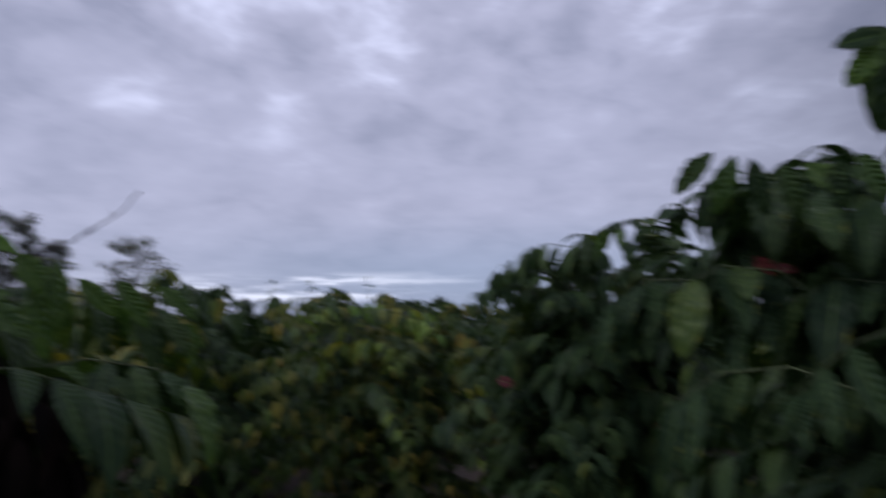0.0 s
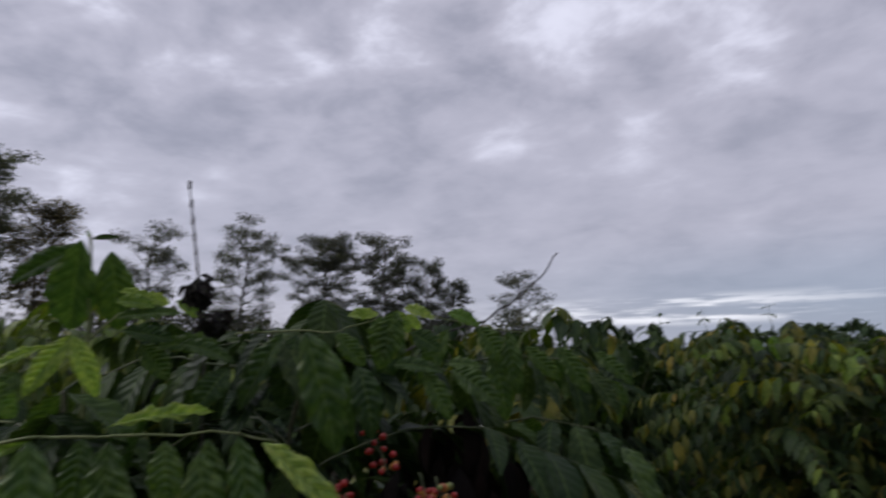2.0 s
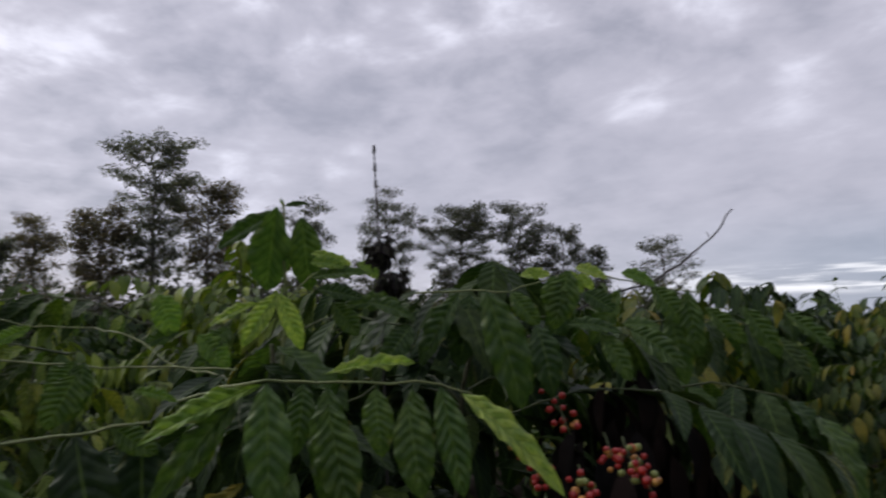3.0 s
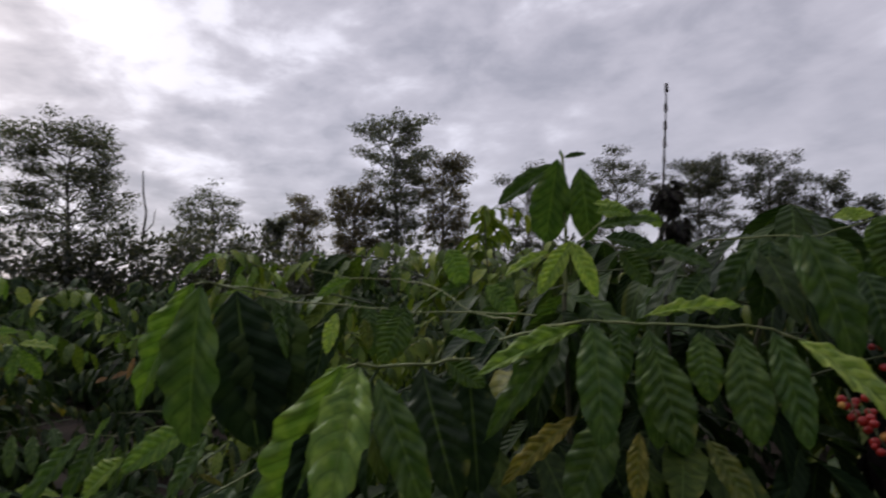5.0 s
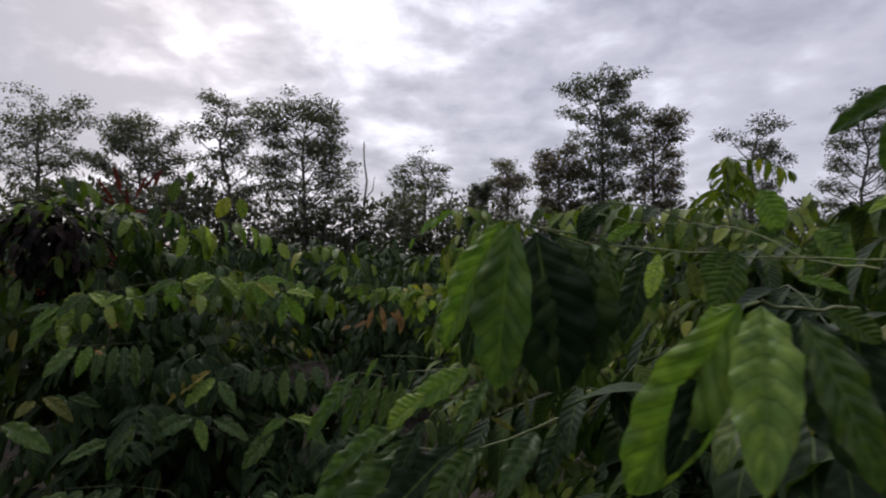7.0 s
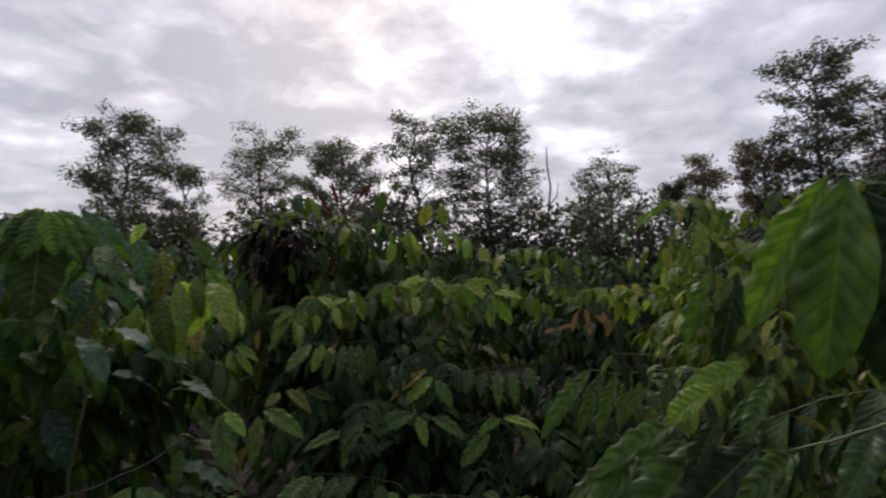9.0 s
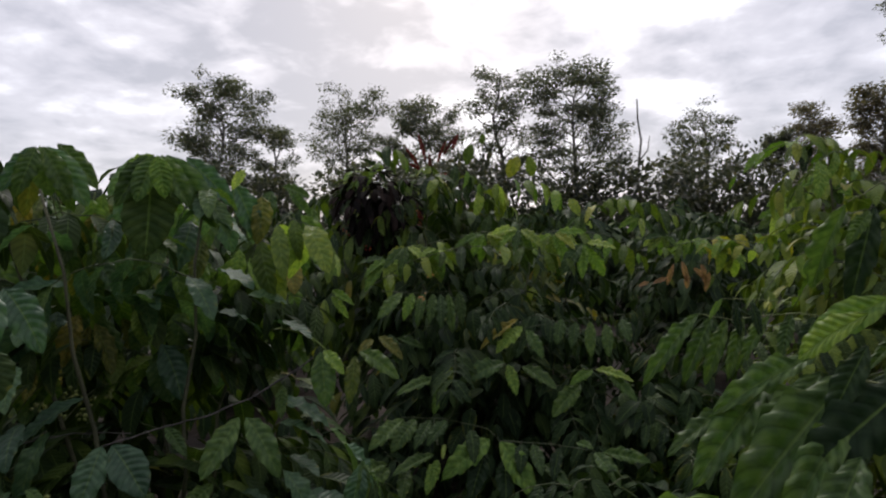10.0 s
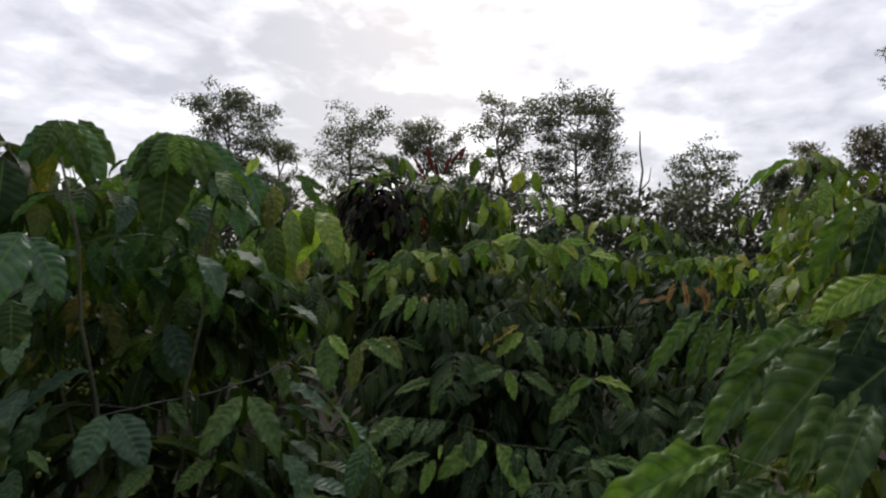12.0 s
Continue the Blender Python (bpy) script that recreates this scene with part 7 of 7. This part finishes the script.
leaf_at(bush_f, (-4.607, 0.044, 1.719), (-4.494, -0.003, 1.607), 0.70, LEAF_BRIGHT, 4, (0.67, -0.10, 0.74))
leaf_at(bush_f, (-4.608, 0.037, 1.719), (-4.606, -0.067, 1.616), 1.29, LEAF_FRESH, 3, (0.67, -0.09, 0.74))
leaf_at(bush_f, (-4.608, 0.037, 1.722), (-4.505, -0.088, 1.688), 0.90, LEAF_BRIGHT, 1, (0.67, -0.09, 0.73))
leaf_at(bush_f, (-5.407, -1.181, 1.747), (-5.339, -1.061, 1.733), 0.95, LEAF_BRIGHT, 0, (0.68, 0.08, 0.73))
leaf_at(bush_f, (-5.407, -1.183, 1.744), (-5.412, -1.092, 1.658), 1.04, LEAF_YOUNG, 3, (0.67, 0.09, 0.74))
leaf_at(bush_f, (-5.406, -1.188, 1.741), (-5.363, -1.151, 1.574), 0.80, LEAF_DEEP, 4, (0.67, 0.09, 0.74))
leaf_at(bush_f, (-5.406, -1.192, 1.743), (-5.313, -1.195, 1.627), 0.71, LEAF_DEEP, 3, (0.67, 0.09, 0.74))
leaf_at(bush_f, (-5.405, -1.198, 1.744), (-5.441, -1.294, 1.643), 0.91, LEAF_DEEP, 3, (0.67, 0.10, 0.74))

CROWN = V(0.881, 2.966, 1.981)
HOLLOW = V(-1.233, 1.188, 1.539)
KNOT = V(-4.814, -2.575, 1.85)

# leafy sprays along the tiers
spray_at(bush_m, [(-4.208, -2.354, 1.301), (-4.153, -2.013, 1.483), (-4.168, -1.689, 1.567), (-4.209, -1.356, 1.564), (-4.218, -1.035, 1.481)], 11, 0.15, (LEAF_FRESH, LEAF_FRESH, LEAF), 51, 0.3)
spray_at(bush_m, [(-4.824, -1.578, 1.514), (-4.788, -1.262, 1.644), (-4.733, -0.931, 1.619), (-4.650, -0.692, 1.476)], 9, 0.15, (LEAF_BRIGHT, LEAF_FRESH, LEAF), 52, 0.3)
spray_at(bush_f, [(-5.202, -1.172, 1.756), (-5.122, -0.930, 1.863), (-5.039, -0.706, 1.830), (-5.049, -0.497, 1.713)], 8, 0.14, (LEAF_FRESH, LEAF_FRESH, LEAF), 54, 0.3)
spray_at(bush_f, [(-4.952, -0.634, 1.509), (-4.848, -0.338, 1.578), (-4.730, -0.104, 1.557), (-4.606, 0.078, 1.507)], 9, 0.13, (LEAF_YELLOW, LEAF_FRESH, LEAF_BRIGHT), 55, 0.2)
spray_at(bush_m, [(-4.425, -2.356, 1.438), (-4.380, -1.974, 1.584), (-4.390, -1.642, 1.649), (-4.425, -1.302, 1.633), (-4.517, -1.051, 1.554), (-4.576, -0.944, 1.433)], 15, 0.13, (LEAF_YOUNG, LEAF_BRIGHT, LEAF_FRESH, LEAF), 1, 0.3)
spray_at(bush_b, [(-2.580, -1.940, 1.605), (-2.608, -1.812, 1.723), (-2.663, -1.731, 1.682), (-2.745, -1.689, 1.557)], 6, 0.18, (LEAF_BRIGHT, LEAF_FRESH, LEAF_YOUNG), 10, 0.7)
spray_at(bush_d, [(-5.097, -2.973, 2.101), (-5.075, -2.755, 2.285), (-5.145, -2.593, 2.349), (-5.214, -2.482, 2.218)], 6, 0.20, None, 12, 0.4)
spray_at(bush_d, [(-5.503, -2.068, 1.952), (-5.484, -1.737, 2.069), (-5.545, -1.485, 2.018), (-5.598, -1.236, 1.858)], 7, 0.20, (LEAF_BRIGHT, LEAF_FRESH, LEAF_YOUNG), 13, 0.4)
spray_at(bush_f, [(-5.151, -0.482, 1.535), (-5.044, -0.286, 1.588), (-4.923, -0.049, 1.603), (-4.800, 0.107, 1.568)], 7, 0.16, (LEAF_FRESH, LEAF_YELLOW, LEAF_BRIGHT), 14, 0.3)
spray_at(bush_f, [(-4.567, 0.000, 1.692), (-4.434, 0.109, 1.898), (-4.407, 0.204, 1.983), (-4.381, 0.349, 1.921)], 7, 0.16, (LEAF_BRIGHT, LEAF_FRESH, LEAF_YOUNG), 15, 0.3)
spray_at(bush_f, [(-4.480, -0.090, 1.502), (-4.495, -0.230, 1.575), (-4.605, -0.369, 1.554)], 5, 0.16, (LEAF_BRIGHT, LEAF_FRESH, LEAF_YOUNG), 16, 0.3)

# sprays on the crest seen against the sky
spray_at(bush_y, [(-1.587, 5.516, 1.953), (-1.616, 5.503, 2.112), (-1.621, 5.497, 2.202)], 3, 0.085, (LEAF, LEAF_DEEP), 62, 0.1)
spray_at(bush_y, [(-1.917, 5.432, 1.923), (-1.948, 5.418, 2.082), (-1.953, 5.411, 2.173)], 3, 0.085, (LEAF, LEAF_DEEP), 61, 0.1)
spray_at(bush_y, [(-1.105, 5.602, 1.968), (-1.132, 5.592, 2.125), (-1.135, 5.586, 2.214)], 3, 0.085, (LEAF, LEAF_DEEP), 60, 0.1)
spray_at(bush_y, [(-1.751, 5.152, 1.734), (-1.408, 5.125, 1.905), (-1.017, 5.186, 1.957), (-0.652, 5.221, 1.876)], 9, 0.18, (LEAF_YELLOW, LEAF_FRESH, LEAF_BRIGHT), 17, 0.6)
spray_at(bush_y, [(-0.323, 4.596, 1.281), (-0.097, 4.594, 1.339), (0.066, 4.476, 1.308), (0.201, 4.345, 1.208)], 7, 0.18, (LEAF_YELLOW, LEAF_YELLOW, LEAF_BRIGHT), 18, 0.6)
spray_at(bush_y, [(-0.688, 5.012, 1.532), (-1.016, 4.887, 1.660), (-1.317, 4.734, 1.628)], 7, 0.18, (LEAF_YELLOW, LEAF_FRESH, LEAF_FRESH), 19, 0.6)
spray_at(bush_y, [(-0.452, 5.027, 1.650), (-0.619, 4.925, 1.814), (-0.875, 4.806, 1.820)], 6, 0.17, (LEAF_BRIGHT, LEAF_FRESH, LEAF_YOUNG), 20, 0.6)
spray_at(bush_q, [(0.231, 3.912, 1.873), (0.052, 3.824, 2.066), (-0.037, 3.827, 2.118), (-0.121, 3.841, 2.007)], 7, 0.18, (LEAF, LEAF_SHADED, LEAF_DEEP), 21, 0.6)
spray_at(bush_q, [(0.777, 3.466, 2.071), (0.578, 3.398, 2.267), (0.430, 3.441, 2.224), (0.294, 3.483, 2.090)], 8, 0.19, (LEAF, LEAF_SHADED, LEAF_DEEP), 22, 0.6)
spray_at(bush_q, [(0.883, 3.208, 2.143), (0.749, 3.241, 2.259), (0.663, 3.272, 2.242)], 6, 0.19, (LEAF, LEAF_SHADED, LEAF_DEEP), 23, 0.6)
spray_at(bush_r, [(0.380, 1.813, 1.868), (0.239, 1.758, 1.869), (0.141, 1.790, 1.789)], 6, 0.18, (LEAF_SHADED, LEAF_SHADED), 24, 0.6)
spray_at(bush_r, [(0.654, 1.517, 1.946), (0.503, 1.470, 2.052), (0.372, 1.466, 2.110), (0.303, 1.502, 2.079)], 7, 0.17, (LEAF_SHADED, LEAF, LEAF_SHADED), 25, 0.6)
spray_at(bush_r, [(0.593, 1.448, 1.754), (0.457, 1.464, 1.863), (0.328, 1.467, 1.880), (0.208, 1.516, 1.819)], 8, 0.17, (LEAF_SHADED, LEAF, LEAF_SHADED), 26, 0.6)
spray_at(bush_r, [(0.505, 1.258, 1.600), (0.393, 1.327, 1.652), (0.255, 1.335, 1.643), (0.128, 1.321, 1.577)], 8, 0.17, (LEAF_SHADED, LEAF_SHADED), 27, 0.6)
spray_at(bush_a, [(-1.294, 1.333, 1.830), (-1.200, 1.397, 1.844), (-1.108, 1.510, 1.832), (-0.997, 1.619, 1.758)], 8, 0.16, (LEAF, LEAF_DEEP, LEAF), 28, 0.6)
spray_at(bush_a, [(-1.207, 1.269, 1.679), (-1.109, 1.336, 1.700), (-0.986, 1.400, 1.672), (-0.882, 1.491, 1.587)], 8, 0.16, (LEAF_DEEP, LEAF_SHADED, LEAF_DEEP), 29, 0.6)
spray_at(bush_a, [(-2.125, 0.443, 1.845), (-2.156, 0.323, 1.903), (-2.228, 0.217, 1.919), (-2.293, 0.113, 1.891)], 11, 0.10, (LEAF_FRESH, LEAF_FRESH, LEAF, LEAF_DEEP), 31, 0.6)
spray_at(bush_a, [(-1.970, 0.248, 1.782), (-1.989, 0.138, 1.809), (-2.000, 0.037, 1.799), (-2.002, -0.027, 1.767)], 11, 0.10, (LEAF_FRESH, LEAF, LEAF_DEEP), 32, 0.6)


def ball(radius):
    bm = bmesh.new()
    bmesh.ops.create_icosphere(bm, subdivisions=2, radius=radius)
    for v in bm.verts:
        v.co.z *= 1.12
        if v.co.z < -radius * 1.02:
            v.co.z *= 0.86
    me = bpy.data.meshes.new("cherry")
    bm.to_mesh(me)
    bm.free()
    me.polygons.foreach_set("use_smooth", [True] * len(me.polygons))
    return me


BALLS = []
for mat in (CHERRY, CHERRY_ORANGE, CHERRY_GREEN):
    BALLS.append(ball(0.0059))
    BALLS[-1].materials.append(mat)


def cherries(parent, centre, count, kinds, seed, spread=0.026):
    """A cluster of coffee cherries round a node of a twig."""
    rng = random.Random(seed)
    foot = Vector(parent.matrix_basis.translation)
    twig_at(parent, [Vector(centre) + V(-0.02, 0.012, 0.03), Vector(centre), Vector(centre) + V(0.01, 0.0, -0.015)], 0.0018, GREEN_TWIG)
    for _ in range(count):
        d = Vector((rng.gauss(0, 1), rng.gauss(0, 1), rng.gauss(0, 0.8))).normalized() * spread * rng.uniform(0.5, 1.05)
        part("cherry", BALLS[rng.choice(kinds)], parent, m=Matrix.Translation(Vector(centre) + d - foot) @ pose(0, 0, 0, rng.uniform(0, 60), rng.uniform(0, 60), 0) @ Matrix.Scale(rng.uniform(0.8, 1.15), 4))


for i, c in enumerate(CHERRIES):
    cherries(bush_a, c, (7, 8, 12, 12, 15, 14, 12, 3, 10)[i], (0, 0, 0, 0, 1) if i < 4 else (0, 0, 0, 1, 1, 2), 300 + i)

for i, c in enumerate(GREEN_CLUSTERS):
    cherries(bush_b, c, 9, (2,), 330 + i, 0.028)
for i, c in enumerate(RED_CLUSTERS):
    cherries(bush_d if i < 5 else bush_m, c, 8, (0, 0, 1) if i < 5 else (1, 2), 350 + i, 0.035)

# dead shoot with swollen nodes, standing in a withered clump
shoot = thing("dead_shoot", "bare dark shoot with knobbly nodes in a withered clump of leaves", "shoot", (POLE_FOOT.x, POLE_FOOT.y, 0))
foot = V(POLE_FOOT.x, POLE_FOOT.y, 0)
stalk = [V(0, 0, 0), V(0.03, 0.02, 0.9), POLE_FOOT - foot] + [POLE_FOOT.lerp(POLE_TOP, i / 4) - foot for i in range(1, 5)]
part("stalk", tubes("stalk", [(stalk, 0.0036, 0.0011)], DEAD_WOOD, 7), shoot)
for i in range(8):
    p = POLE_FOOT.lerp(POLE_TOP, 0.3 + 0.7 * i / 7) - foot
    part("node", tubes("node", [([p + V(0, 0, -0.006), p + V(0, 0, -0.002), p + V(0, 0, 0.003), p + V(0, 0, 0.007)], 0.0030, 0.0024)], DEAD_WOOD, 7), shoot)
rng = random.Random(8)
for i in range(260):
    d = Vector((rng.gauss(0, 1), rng.gauss(0, 1), rng.gauss(0, 1.1))).normalized() * rng.uniform(0.003, 0.032) * (0.8 if i % 2 else 1.0)
    at = (CLUMP_TOP if i % 2 else CLUMP) - foot + V(d.x, d.y, d.z * 1.1)
    part("leaf", leaf_mesh(rng.randrange(5), False, LEAF_DEAD), shoot, "withered black leaf" if i == 0 else "", leaf_pose(at, d + V(0, 0, -0.02), V(rng.uniform(-1, 1), rng.uniform(-1, 1), 1), rng.uniform(0.014, 0.028), 1.3))

# arched bare twig rising from the bush
twig_at(bush_a, ARCH, 0.0036, DEAD_WOOD)
for i, (k, d) in enumerate(((2, V(0.02, 0.03, 0.02)), (3, V(-0.02, 0.02, 0.02)), (1, V(0.04, 0.0, 0.03)))):
    p = Vector(ARCH[k])
    twig_at(bush_a, [p, p + d * 0.6, p + d], 0.002, DEAD_WOOD)
twig_at(bush_a, [(-1.6, 1.0, 1.5), (-1.45, 1.1, 1.8), ARCH[0]], 0.005, DEAD_WOOD)

# near-black leaves painting the shade of the hollow behind the ripe cherries
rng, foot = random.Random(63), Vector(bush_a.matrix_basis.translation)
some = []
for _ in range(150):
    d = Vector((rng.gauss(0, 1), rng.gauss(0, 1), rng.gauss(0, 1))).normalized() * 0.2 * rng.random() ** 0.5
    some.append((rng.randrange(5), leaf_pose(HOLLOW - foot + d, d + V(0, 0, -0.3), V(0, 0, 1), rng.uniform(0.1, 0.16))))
tagged(part("shaded_foliage", leaf_sheet("shaded_foliage", some, LEAF_SHADE_MASS, COARSE), bush_a, "near-black leaves for the shade in the hollow"), kind="stuff")

# leaves in shaded colours that close the crown between the two dark bushes
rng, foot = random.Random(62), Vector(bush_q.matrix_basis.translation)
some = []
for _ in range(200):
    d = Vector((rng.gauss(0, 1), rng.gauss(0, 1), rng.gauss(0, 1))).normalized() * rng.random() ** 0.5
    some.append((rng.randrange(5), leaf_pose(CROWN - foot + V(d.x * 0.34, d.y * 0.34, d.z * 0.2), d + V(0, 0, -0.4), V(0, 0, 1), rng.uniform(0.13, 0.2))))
tagged(part("crown_foliage", leaf_sheet("crown_foliage", some, SHADED_MASS, COARSE), bush_q), kind="stuff")

# leaves in shaded colours that fill the crown of the tall bush
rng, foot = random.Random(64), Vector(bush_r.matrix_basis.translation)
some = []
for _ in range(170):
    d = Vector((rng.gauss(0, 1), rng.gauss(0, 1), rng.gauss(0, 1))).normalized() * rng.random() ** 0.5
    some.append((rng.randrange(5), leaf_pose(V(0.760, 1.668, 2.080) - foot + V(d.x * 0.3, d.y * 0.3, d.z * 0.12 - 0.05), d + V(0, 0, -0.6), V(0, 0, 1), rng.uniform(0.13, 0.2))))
tagged(part("crown_foliage", leaf_sheet("crown_foliage", some, SHADED_MASS, COARSE), bush_r), kind="stuff")

# leafy tiers on the sides that face the lane
tiers(bush_m, 2, 4, 1.3, (0.05, 0.3), -72, 75, 41, 0.22, bright=1.1)

# near-black knot of leaves that paints the shade below the reddened top
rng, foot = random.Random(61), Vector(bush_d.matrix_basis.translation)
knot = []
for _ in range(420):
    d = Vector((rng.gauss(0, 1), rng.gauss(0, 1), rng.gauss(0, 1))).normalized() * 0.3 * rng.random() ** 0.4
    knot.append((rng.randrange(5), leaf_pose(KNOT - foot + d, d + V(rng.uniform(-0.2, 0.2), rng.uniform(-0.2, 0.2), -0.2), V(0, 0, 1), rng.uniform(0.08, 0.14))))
tagged(part("withered_foliage", leaf_sheet("withered_foliage", knot, LEAF_SHADE_MASS, COARSE), bush_d, "near-black leaves for the shade under the bush top"), kind="stuff")

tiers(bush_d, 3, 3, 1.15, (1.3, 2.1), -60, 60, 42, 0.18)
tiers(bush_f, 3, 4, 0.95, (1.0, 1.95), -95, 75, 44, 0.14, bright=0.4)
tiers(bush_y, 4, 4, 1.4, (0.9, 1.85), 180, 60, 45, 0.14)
